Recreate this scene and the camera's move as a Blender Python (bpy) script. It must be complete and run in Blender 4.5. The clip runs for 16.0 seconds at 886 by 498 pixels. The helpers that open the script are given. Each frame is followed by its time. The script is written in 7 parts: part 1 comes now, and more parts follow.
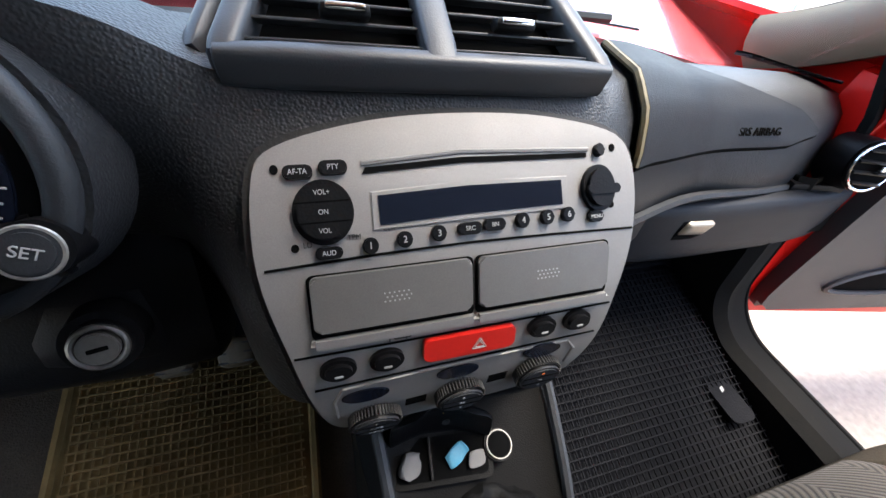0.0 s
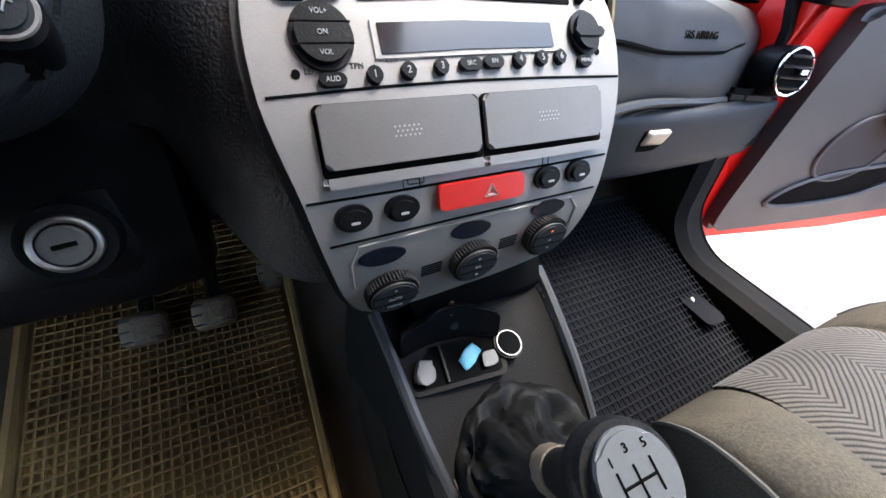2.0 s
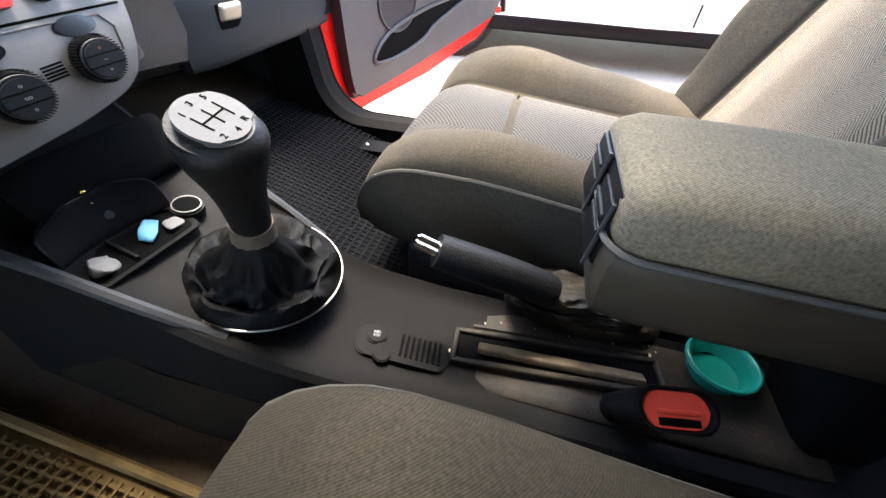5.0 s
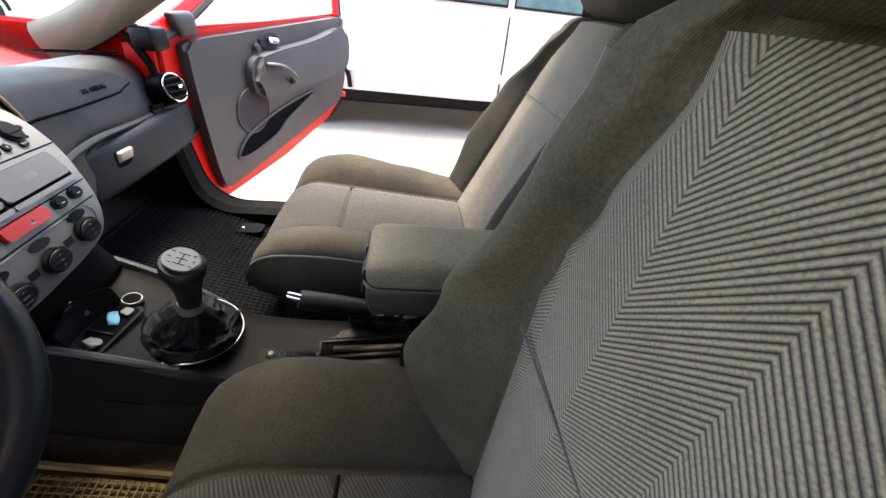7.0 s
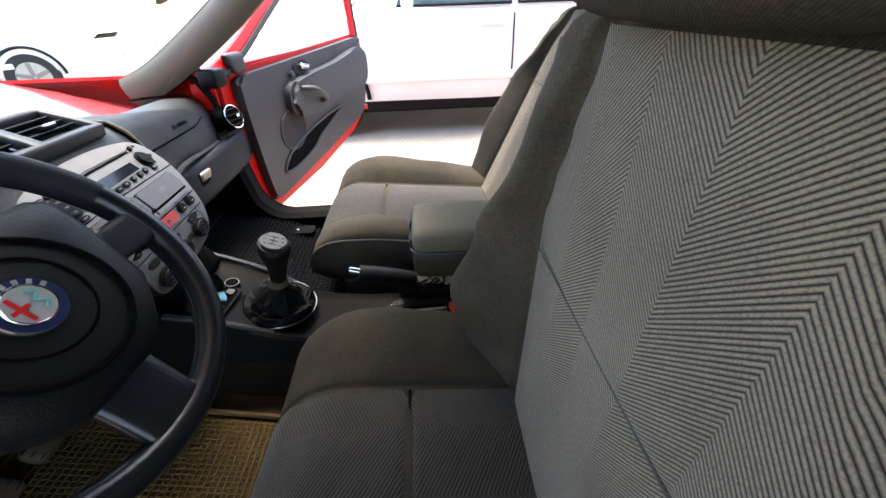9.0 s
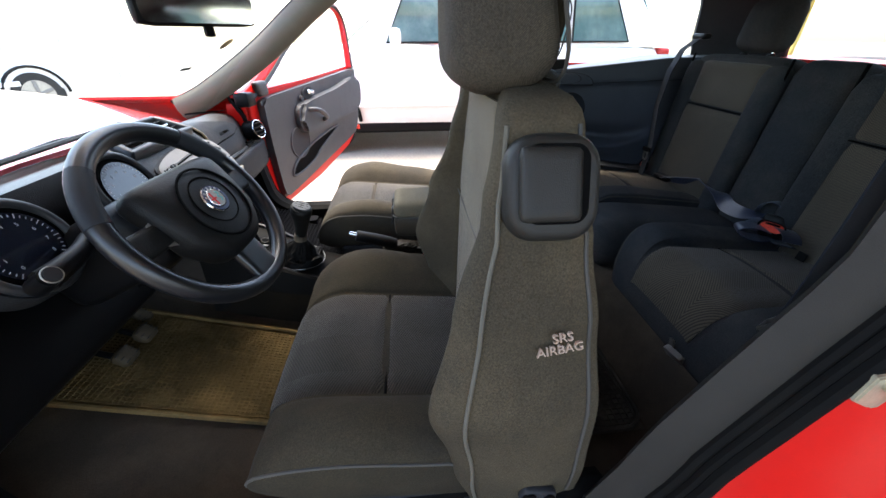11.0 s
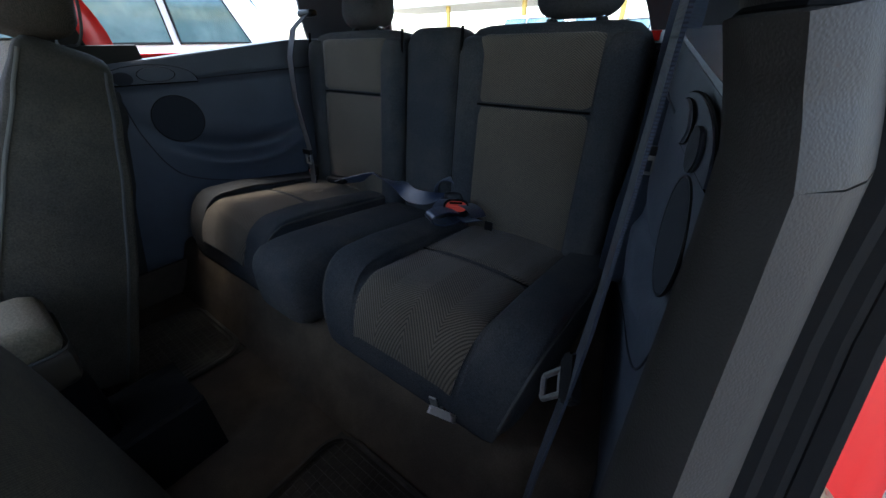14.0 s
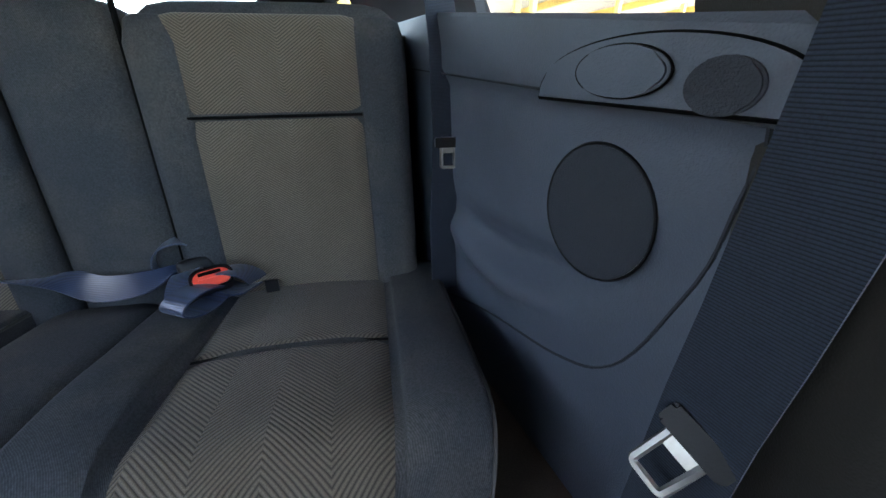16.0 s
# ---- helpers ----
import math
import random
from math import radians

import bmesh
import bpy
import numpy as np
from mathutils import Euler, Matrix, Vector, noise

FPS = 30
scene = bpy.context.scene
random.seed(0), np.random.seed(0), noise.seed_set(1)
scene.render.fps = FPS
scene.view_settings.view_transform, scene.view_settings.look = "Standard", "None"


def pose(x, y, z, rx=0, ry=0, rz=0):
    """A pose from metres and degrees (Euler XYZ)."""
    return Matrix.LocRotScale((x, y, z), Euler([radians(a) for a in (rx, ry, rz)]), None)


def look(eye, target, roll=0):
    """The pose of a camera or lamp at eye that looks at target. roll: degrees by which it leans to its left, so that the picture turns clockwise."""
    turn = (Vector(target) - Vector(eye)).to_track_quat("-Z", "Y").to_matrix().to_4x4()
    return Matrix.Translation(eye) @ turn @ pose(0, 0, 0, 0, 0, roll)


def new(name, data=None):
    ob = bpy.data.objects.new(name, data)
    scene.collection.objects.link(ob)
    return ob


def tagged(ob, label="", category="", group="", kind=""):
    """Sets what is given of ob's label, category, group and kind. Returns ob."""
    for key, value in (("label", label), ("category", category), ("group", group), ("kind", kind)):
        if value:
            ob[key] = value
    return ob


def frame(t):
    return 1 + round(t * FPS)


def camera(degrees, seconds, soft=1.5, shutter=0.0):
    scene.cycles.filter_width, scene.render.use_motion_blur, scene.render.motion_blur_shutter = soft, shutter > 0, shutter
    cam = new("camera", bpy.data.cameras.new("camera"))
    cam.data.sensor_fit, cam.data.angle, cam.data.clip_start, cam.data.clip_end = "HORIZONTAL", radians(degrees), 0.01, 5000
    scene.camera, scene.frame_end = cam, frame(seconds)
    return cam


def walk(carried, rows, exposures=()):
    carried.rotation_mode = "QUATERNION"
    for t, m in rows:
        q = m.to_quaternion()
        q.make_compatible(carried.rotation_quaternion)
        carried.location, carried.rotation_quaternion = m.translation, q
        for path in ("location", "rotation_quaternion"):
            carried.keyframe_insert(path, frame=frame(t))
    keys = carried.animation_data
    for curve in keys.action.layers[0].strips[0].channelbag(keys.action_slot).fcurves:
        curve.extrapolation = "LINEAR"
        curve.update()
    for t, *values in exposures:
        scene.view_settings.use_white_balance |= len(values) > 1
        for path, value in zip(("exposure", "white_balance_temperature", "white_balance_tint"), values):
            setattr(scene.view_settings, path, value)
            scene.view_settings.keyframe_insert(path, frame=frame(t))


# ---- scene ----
cam = camera(101.5, 16.0)
PATH = [
    (0, (-0.076, 0.451, 0.923), (0.209, 1.112, 0.229), 10.9),
    (0.5, (-0.084, 0.448, 0.894), (0.222, 1.104, 0.204), 11.3),
    (1, (-0.095, 0.438, 0.868), (0.237, 1.086, 0.183), 11.3),
    (1.5, (-0.101, 0.415, 0.853), (0.255, 1.063, 0.180), 10.2),
    (2, (-0.119, 0.399, 0.843), (0.272, 1.031, 0.174), 9.6),
    (2.5, (-0.136, 0.379, 0.832), (0.309, 0.977, 0.165), 9.0),
    (3, (-0.151, 0.354, 0.813), (0.353, 0.902, 0.146), 7.9),
    (3.5, (-0.161, 0.331, 0.789), (0.418, 0.795, 0.119), 7.1),
    (4, (-0.166, 0.313, 0.769), (0.475, 0.679, 0.095), 5.5),
    (4.5, (-0.158, 0.270, 0.753), (0.538, 0.512, 0.076), 5.4),
    (5, (-0.167, 0.219, 0.760), (0.560, 0.385, 0.094), 2.7),
    (5.2, (-0.176, 0.200, 0.768), (0.560, 0.330, 0.103), 1.7),
    (7.3, (-0.445, 0.107, 1.002), (0.374, -0.030, 0.444), 6.5),
    (7.5, (-0.461, 0.108, 1.002), (0.362, -0.018, 0.449), 4.5),
    (8, (-0.503, 0.097, 0.990), (0.324, -0.006, 0.437), 1.3),
    (8.5, (-0.518, 0.107, 1.009), (0.310, 0.033, 0.453), -0.4),
    (9, (-0.548, 0.128, 1.006), (0.278, 0.089, 0.444), -2.1),
    (9.2, (-0.567, 0.136, 1.008), (0.255, 0.126, 0.438), -3.5),
    (11.3, (-0.925, 0.091, 1.061), (-0.058, -0.020, 0.576), 0.7),
    (11.5, (-0.922, 0.077, 1.056), (-0.058, -0.086, 0.579), 0.7),
    (12, (-0.863, 0.052, 1.033), (-0.030, -0.248, 0.568), 0.4),
    (12.5, (-0.785, 0.010, 1.018), (-0.016, -0.429, 0.554), 0.3),
    (13, (-0.718, -0.051, 0.997), (-0.023, -0.594, 0.525), -0.7),
    (13.5, (-0.671, -0.122, 0.968), (-0.047, -0.738, 0.488), -1.4),
    (14, (-0.627, -0.159, 0.968), (-0.095, -0.846, 0.473), -1.0),
    (14.5, (-0.550, -0.181, 0.944), (-0.158, -0.981, 0.489), 1.1),
    (15, (-0.494, -0.194, 0.909), (-0.284, -1.083, 0.502), 1.6),
    (15.5, (-0.445, -0.231, 0.908), (-0.425, -1.137, 0.485), 0.5),
    (16, (-0.423, -0.281, 0.911), (-0.586, -1.161, 0.464), -0.4),
]
EXPOSURES = [(0, 3.2, 6600, 10), (1, 3.55, 6500, 10), (2.5, 3.75, 6300, 10), (4, 3.85, 6600, 10), (4.5, 4.13, 6700, 10), (5, 4.15, 6800, 10), (7.5, 3.2, 6900, 10), (9, 3.05, 6700, 10), (12, 3.28, 7000, 10), (12.5, 3.25, 7100, 10), (13, 3.3, 6800, 10), (13.5, 3.12, 6300, 10), (14, 3.25, 6250, 10), (14.5, 3.7, 6300, 9), (15, 4.0, 6250, 9), (16, 4.87, 6950, 10)]
walk(cam, [(t, look(eye, target, roll)) for t, eye, target, roll in PATH], EXPOSURES)

# ---- light ----
world = bpy.data.worlds.new("sky")
scene.world = world
world.use_nodes = True
wn = world.node_tree.nodes
sky = wn.new("ShaderNodeTexSky")
sky.sky_type, sky.sun_disc = "NISHITA", False
sky.sun_elevation, sky.sun_rotation = radians(72), radians(70)
sky.air_density, sky.dust_density = 1.0, 2.5
wn["Background"].inputs["Strength"].default_value = 0.15
world.node_tree.links.new(sky.outputs["Color"], wn["Background"].inputs["Color"])
sun = new("sun", bpy.data.lights.new("sun", "SUN"))
sun.data.energy, sun.data.angle, sun.data.color = 1.5, radians(20), (1.0, 0.95, 0.88)
sun.matrix_world = look((1.4, 0.5, 4.6), (0, 0, 0))


# ---- materials ----
def material(name, colour, rough=0.5, metal=0.0, grain=0.0, grain_size=400.0, stain=0.0, stain_size=6.0, stain_colour=None,
             coat=0.0, grain_mix=0.12, spread=0.0, spec=0.5):
    """A surface with two scales of variation: fine grain that also bumps, and broad stains."""
    m = bpy.data.materials.new(name)
    m.use_nodes = True
    n, link = m.node_tree.nodes, m.node_tree.links.new
    b = n["Principled BSDF"]
    b.inputs["Roughness"].default_value, b.inputs["Metallic"].default_value = rough, metal
    b.inputs["Coat Weight"].default_value = coat
    b.inputs["Specular IOR Level"].default_value = spec
    b.inputs["Coat Roughness"].default_value = 0.06
    place = n.new("ShaderNodeTexCoord")
    fine = n.new("ShaderNodeTexNoise")
    fine.inputs["Scale"].default_value, fine.inputs["Detail"].default_value = grain_size, 3.0
    link(place.outputs["Object"], fine.inputs["Vector"])
    broad = n.new("ShaderNodeTexNoise")
    broad.inputs["Scale"].default_value, broad.inputs["Detail"].default_value = stain_size, 6.0
    broad.inputs["Roughness"].default_value = 0.65
    link(place.outputs["Object"], broad.inputs["Vector"])
    ramp = n.new("ShaderNodeValToRGB")
    ramp.color_ramp.elements[0].position, ramp.color_ramp.elements[1].position = 0.42, 0.72
    link(broad.outputs["Fac"], ramp.inputs["Fac"])
    base = n.new("ShaderNodeMix")
    base.data_type = "RGBA"
    dirty = stain_colour or tuple(c * 0.6 for c in colour)
    base.inputs["A"].default_value, base.inputs["B"].default_value = (*colour, 1), (*dirty, 1)
    scale = n.new("ShaderNodeMath")
    scale.operation = "MULTIPLY"
    scale.inputs[1].default_value = stain
    link(ramp.outputs["Color"], scale.inputs[0])
    link(scale.outputs["Value"], base.inputs["Factor"])
    speck = n.new("ShaderNodeMix")
    speck.data_type, speck.blend_type = "RGBA", "OVERLAY"
    speck.inputs["Factor"].default_value = grain_mix
    link(base.outputs["Result"], speck.inputs["A"])
    link(fine.outputs["Fac"], speck.inputs["B"])
    last = speck.outputs["Result"]
    if spread:
        info = n.new("ShaderNodeObjectInfo")
        hsv = n.new("ShaderNodeHueSaturation")
        val = n.new("ShaderNodeMapRange")
        val.inputs["To Min"].default_value, val.inputs["To Max"].default_value = 1 - spread, 1 + spread
        link(info.outputs["Random"], val.inputs["Value"])
        link(val.outputs["Result"], hsv.inputs["Value"])
        link(last, hsv.inputs["Color"])
        last = hsv.outputs["Color"]
    link(last, b.inputs["Base Color"])
    vary = n.new("ShaderNodeMapRange")
    vary.inputs["To Min"].default_value, vary.inputs["To Max"].default_value = max(0.02, rough - 0.08), min(1, rough + 0.1)
    link(broad.outputs["Fac"], vary.inputs["Value"])
    link(vary.outputs["Result"], b.inputs["Roughness"])
    if grain:
        bump = n.new("ShaderNodeBump")
        bump.inputs["Strength"].default_value, bump.inputs["Distance"].default_value = grain, 0.001
        link(fine.outputs["Fac"], bump.inputs["Height"])
        link(bump.outputs["Normal"], b.inputs["Normal"])
    return m


def leathery(name, colour, rough, size, depth=0.5, spec=0.3):
    """Moulded plastic or leather with a cell-like grain."""
    m = material(name, colour, rough, stain=0.5, stain_size=5.0, grain_size=900, spec=spec)
    n, link = m.node_tree.nodes, m.node_tree.links.new
    place = n.new("ShaderNodeTexCoord")
    cells = n.new("ShaderNodeTexVoronoi")
    cells.inputs["Scale"].default_value = size
    cells.feature = "SMOOTH_F1"
    link(place.outputs["Object"], cells.inputs["Vector"])
    bump = n.new("ShaderNodeBump")
    bump.inputs["Strength"].default_value, bump.inputs["Distance"].default_value = depth, 0.0008
    bump.invert = True
    link(cells.outputs["Distance"], bump.inputs["Height"])
    link(bump.outputs["Normal"], n["Principled BSDF"].inputs["Normal"])
    return m


def woven(name, dark, light, band, pitch, slope=1.0, strength=0.6, axis="Y"):
    """Upholstery with ribs that run in chevrons, band metres wide, one rib every pitch metres."""
    m = bpy.data.materials.new(name)
    m.use_nodes = True
    n, link = m.node_tree.nodes, m.node_tree.links.new
    b = n["Principled BSDF"]
    b.inputs["Roughness"].default_value = 0.9
    b.inputs["Sheen Weight"].default_value = 0.08
    b.inputs["Specular IOR Level"].default_value = 0.15
    place = n.new("ShaderNodeTexCoord")
    xyz = n.new("ShaderNodeSeparateXYZ")
    link(place.outputs["Object"], xyz.inputs[0])

    def calc(op, a, c=None):
        node = n.new("ShaderNodeMath")
        node.operation = op
        for i, v in enumerate((a, c)):
            if v is None:
                continue
            if isinstance(v, (int, float)):
                node.inputs[i].default_value = v
            else:
                link(v, node.inputs[i])
        return node.outputs[0]

    along = xyz.outputs[axis]
    zig = calc("MULTIPLY", calc("PINGPONG", xyz.outputs["X"], band), slope)
    wave = calc("SINE", calc("MULTIPLY", calc("ADD", along, zig), 2 * math.pi / pitch))
    rib = calc("POWER", calc("MULTIPLY", calc("ADD", wave, 1.0), 0.5), 0.6)
    fine = n.new("ShaderNodeTexNoise")
    fine.inputs["Scale"].default_value, fine.inputs["Detail"].default_value = 850, 3
    link(place.outputs["Object"], fine.inputs["Vector"])
    broad = n.new("ShaderNodeTexNoise")
    broad.inputs["Scale"].default_value, broad.inputs["Detail"].default_value = 7, 5
    link(place.outputs["Object"], broad.inputs["Vector"])
    tone = calc("MULTIPLY", calc("MULTIPLY", rib, calc("MULTIPLY", calc("ADD", fine.outputs["Fac"], 0.1), 1.6)), calc("ADD", broad.outputs["Fac"], 0.5))
    mix = n.new("ShaderNodeMix")
    mix.data_type = "RGBA"
    mix.inputs["A"].default_value, mix.inputs["B"].default_value = (*dark, 1), (*light, 1)
    link(tone, mix.inputs["Factor"])
    link(mix.outputs["Result"], b.inputs["Base Color"])
    bump = n.new("ShaderNodeBump")
    bump.inputs["Strength"].default_value, bump.inputs["Distance"].default_value = strength, 0.0012
    link(calc("ADD", rib, calc("MULTIPLY", fine.outputs["Fac"], 0.35)), bump.inputs["Height"])
    link(bump.outputs["Normal"], b.inputs["Normal"])
    return m


def clear(name, tint=(1, 1, 1), rough=0.0):
    m = bpy.data.materials.new(name)
    m.use_nodes = True
    n, link = m.node_tree.nodes, m.node_tree.links.new
    n.remove(n["Principled BSDF"])
    through_it, shine, mix = n.new("ShaderNodeBsdfTransparent"), n.new("ShaderNodeBsdfGlossy"), n.new("ShaderNodeMixShader")
    through_it.inputs["Color"].default_value = (*tint, 1)
    shine.inputs["Roughness"].default_value = rough
    mix.inputs[0].default_value = 0.03
    link(through_it.outputs[0], mix.inputs[1])
    link(shine.outputs[0], mix.inputs[2])
    link(mix.outputs[0], n["Material Output"].inputs["Surface"])
    return m


# one cloth on cushion and back; the back's copy is painted paler as lit
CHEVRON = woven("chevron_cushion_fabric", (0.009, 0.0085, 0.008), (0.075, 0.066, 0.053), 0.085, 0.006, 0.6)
LIT_CHEVRON_UP = woven("lit_chevron_back_fabric", (0.005, 0.0042, 0.003), (0.172, 0.138, 0.094), 0.056, 0.0036, 1.0, axis="Z")
REAR_CHEVRON = woven("rear_chevron_fabric", (0.02, 0.0165, 0.0125), (0.092, 0.074, 0.053), 0.06, 0.0056, 0.9, 0.6)
REAR_CHEVRON_UP = woven("rear_back_fabric", (0.026, 0.0225, 0.0185), (0.1, 0.082, 0.06), 0.06, 0.0042, 0.7, 0.5, axis="Z")


def cloth(name, colour, light):
    """Plain close-woven upholstery: soft mottled threads, dusty in patches."""
    m = material(name, colour, 0.95, grain=0.35, grain_size=420, stain=0.9, stain_size=5, stain_colour=light, grain_mix=0.7, spec=0.12)
    n, link = m.node_tree.nodes, m.node_tree.links.new
    place = n.new("ShaderNodeTexCoord")
    twill = n.new("ShaderNodeTexWave")
    twill.wave_type, twill.bands_direction = "BANDS", "DIAGONAL"
    twill.inputs["Scale"].default_value, twill.inputs["Distortion"].default_value = 300.0, 0.8
    link(place.outputs["Object"], twill.inputs["Vector"])
    b = n["Principled BSDF"]
    was = b.inputs["Base Color"].links[0].from_socket
    thread = n.new("ShaderNodeMix")
    thread.data_type, thread.blend_type = "RGBA", "OVERLAY"
    thread.inputs["Factor"].default_value = 0.22
    link(was, thread.inputs["A"])
    link(twill.outputs["Fac"], thread.inputs["B"])
    link(thread.outputs["Result"], b.inputs["Base Color"])
    bump = n.new("ShaderNodeBump")
    bump.inputs["Strength"].default_value, bump.inputs["Distance"].default_value = 0.2, 0.0006
    link(twill.outputs["Fac"], bump.inputs["Height"])
    link(b.inputs["Normal"].links[0].from_socket, bump.inputs["Normal"])
    link(bump.outputs["Normal"], b.inputs["Normal"])
    return m


FABRIC = cloth("plain_twill_fabric", (0.035, 0.03, 0.023), (0.065, 0.053, 0.036))
SIDE_FABRIC = cloth("worn_twill_fabric", (0.038, 0.031, 0.021), (0.07, 0.055, 0.034))
# seat twill painted darker for the shade over the driver's cushion
SHADED_FABRIC = cloth("shaded_twill_fabric", (0.022, 0.018, 0.0125), (0.04, 0.032, 0.02))
# twill made much paler: light on the armrest's top put into its colour
LIT_ARM_FABRIC = cloth("lit_dusty_armrest_fabric", (0.105, 0.09, 0.062), (0.16, 0.13, 0.08))
# ribbed cushion cloth repeated darker, with the same shade in its colour
SHADED_CHEVRON = woven("shaded_chevron_fabric", (0.006, 0.0055, 0.005), (0.042, 0.035, 0.027), 0.085, 0.005, 0.6, 0.9)
REAR_FABRIC = cloth("rear_plain_fabric", (0.024, 0.026, 0.029), (0.052, 0.048, 0.042))
PIPING = material("piping", (0.05, 0.047, 0.042), 0.75, grain=0.2, spec=0.2)
CARPET = material("carpet", (0.04, 0.032, 0.025), 0.98, grain=1.0, grain_size=500, stain=0.6, stain_size=9, stain_colour=(0.09, 0.068, 0.045), grain_mix=0.4, spec=0.05)
LINING = material("headlining", (0.03, 0.032, 0.036), 0.95, grain=0.5, grain_size=700, stain=0.3)
DASH = leathery("dash_plastic", (0.017, 0.0175, 0.019), 0.45, 620, 0.7, 0.35)
SMOOTH = leathery("trim_plastic", (0.02, 0.0215, 0.025), 0.5, 900, 0.35, 0.12)
TRIM = material("grey_trim_plastic", (0.019, 0.02, 0.022), 0.48, spec=0.3, grain=0.25, grain_size=900, stain=0.5, stain_size=7)
PILLAR = material("pillar_trim", (0.13, 0.115, 0.082), 0.55, grain=0.3, grain_size=800, stain=0.3)
DARK = material("black_plastic", (0.004, 0.004, 0.0045), 0.42, spec=0.12, grain=0.2, grain_size=600, stain=0.3)
# near-black that puts the shade of holes into flat sheets; also seams and print
SHADE_AND_PRINT = material("shade_and_print_black", (0.002, 0.002, 0.002), 0.9, spec=0.05)
CONSOLE = leathery("console_plastic", (0.0075, 0.0072, 0.007), 0.5, 900, 0.3, 0.035)
SIDE = leathery("side_trim_vinyl", (0.045, 0.052, 0.066), 0.5, 700, 0.4, 0.3)
PILLAR_GREY = leathery("scuffed_grey_trim", (0.024, 0.022, 0.0195), 0.55, 900, 0.3, 0.12)
VENT_GREY = material("grey_vent_plastic", (0.034, 0.035, 0.038), 0.42, grain=0.15, grain_size=900, stain=0.3, spec=0.4)
HANDLE = material("worn_satin_metal", (0.36, 0.32, 0.26), 0.35, 0.6, stain=0.4, stain_size=40)
SEAL = material("seal_rubber", (0.004, 0.004, 0.004), 0.8, spec=0.06, grain=0.3, grain_size=300, stain=0.4, stain_colour=(0.011, 0.01, 0.008))
GRILLE = material("speaker_cloth", (0.024, 0.026, 0.031), 0.8, grain=0.8, grain_size=700, spec=0.1)
RUBBER = material("rubber", (0.008, 0.008, 0.009), 0.55, spec=0.3, grain=0.3, grain_size=300, stain=0.4, stain_colour=(0.03, 0.028, 0.025))
# brown dust, its colours brightened for the light on the driver's mat
MAT_DIRTY_LIT = material("lit_dusty_rubber_mat", (0.08, 0.055, 0.024), 0.85, spec=0.03, grain=0.4, grain_size=200, stain=1.0, stain_size=4.0, stain_colour=(0.26, 0.17, 0.07))
MAT_CLEAN = material("rubber_mat", (0.006, 0.0063, 0.0075), 0.6, spec=0.015, grain=0.4, grain_size=250, stain=0.6, stain_size=7, stain_colour=(0.011, 0.011, 0.012))
MAT_REAR = material("dusty_rear_mat", (0.026, 0.024, 0.021), 0.6, grain=0.4, grain_size=250, stain=0.8, stain_size=9, stain_colour=(0.085, 0.074, 0.058), spec=0.1)
DOOR_TRIM = material("grey_door_plastic", (0.042, 0.042, 0.044), 0.48, grain=0.25, grain_size=900, stain=0.4, stain_size=7, spec=0.3)
LEATHER = leathery("black_leather", (0.006, 0.006, 0.0062), 0.5, 520, 0.4, 0.18)
SILVER = material("silver_paint", (0.215, 0.205, 0.194), 0.58, 0.6, grain=0.08, grain_size=1500, stain=0.25, stain_size=12, grain_mix=0.2)
GAITER = leathery("soft_black_leather", (0.0035, 0.0035, 0.0036), 0.6, 520, 0.3, 0.08)
LID_GREY = material("grey_lid_paint", (0.135, 0.127, 0.119), 0.5, 0.5, grain=0.08, grain_size=1500, stain=0.3, stain_size=14, grain_mix=0.2)
SATIN = woven("satin_belt_webbing", (0.004, 0.007, 0.016), (0.013, 0.025, 0.058), 3.0, 0.0018, 0.0, 0.2, axis="Z")
SATIN.node_tree.nodes["Principled BSDF"].inputs["Roughness"].default_value = 0.35
SATIN.node_tree.nodes["Principled BSDF"].inputs["Specular IOR Level"].default_value = 0.6
RING_STEEL = material("dull_ring_steel", (0.2, 0.19, 0.175), 0.4, 0.85, stain=0.4, stain_size=40)
CHROME = material("chrome", (0.75, 0.75, 0.74), 0.1, 1.0, stain=0.3, stain_size=40)
STEEL = material("steel", (0.42, 0.4, 0.36), 0.4, 0.8, grain=0.2, stain=0.5, stain_size=30)
LETTER = material("pale_print", (0.3, 0.3, 0.29), 0.6)
INK = material("dark_print", (0.015, 0.015, 0.015), 0.5)
RED = material("red_car_paint", (0.5, 0.007, 0.0045), 0.32, coat=0.06, spec=0.16, stain=0.25, stain_size=5, stain_colour=(0.5, 0.02, 0.015), grain_mix=0.04)
BONNET_RED = material("sun_faded_red_paint", (0.5, 0.07, 0.08), 0.18, coat=1.0, stain=0.4, stain_size=3, stain_colour=(0.55, 0.2, 0.22))
BUTTON_RED = material("red_plastic", (0.4, 0.012, 0.008), 0.35, stain=0.2)
BUCKLE_RED = material("buckle_red_plastic", (0.62, 0.06, 0.035), 0.4)
ORANGE = material("orange_tag", (0.8, 0.16, 0.02), 0.6)
GREEN = material("green_plastic", (0.0, 0.22, 0.16), 0.35, stain=0.3, stain_size=30)
WEBBING = woven("belt_webbing", (0.005, 0.006, 0.0082), (0.017, 0.022, 0.032), 3.0, 0.0018, 0.0, 0.25, axis="Z")
PAPER = material("white_tissue", (0.13, 0.125, 0.12), 0.9, grain=0.4, grain_size=120, stain=0.4)
BLUE = material("blue_printed_paper", (0.05, 0.26, 0.38), 0.6, stain=0.4, stain_size=60, stain_colour=(0.25, 0.38, 0.42))
GLASS = clear("glass", (0.94, 0.97, 0.96))
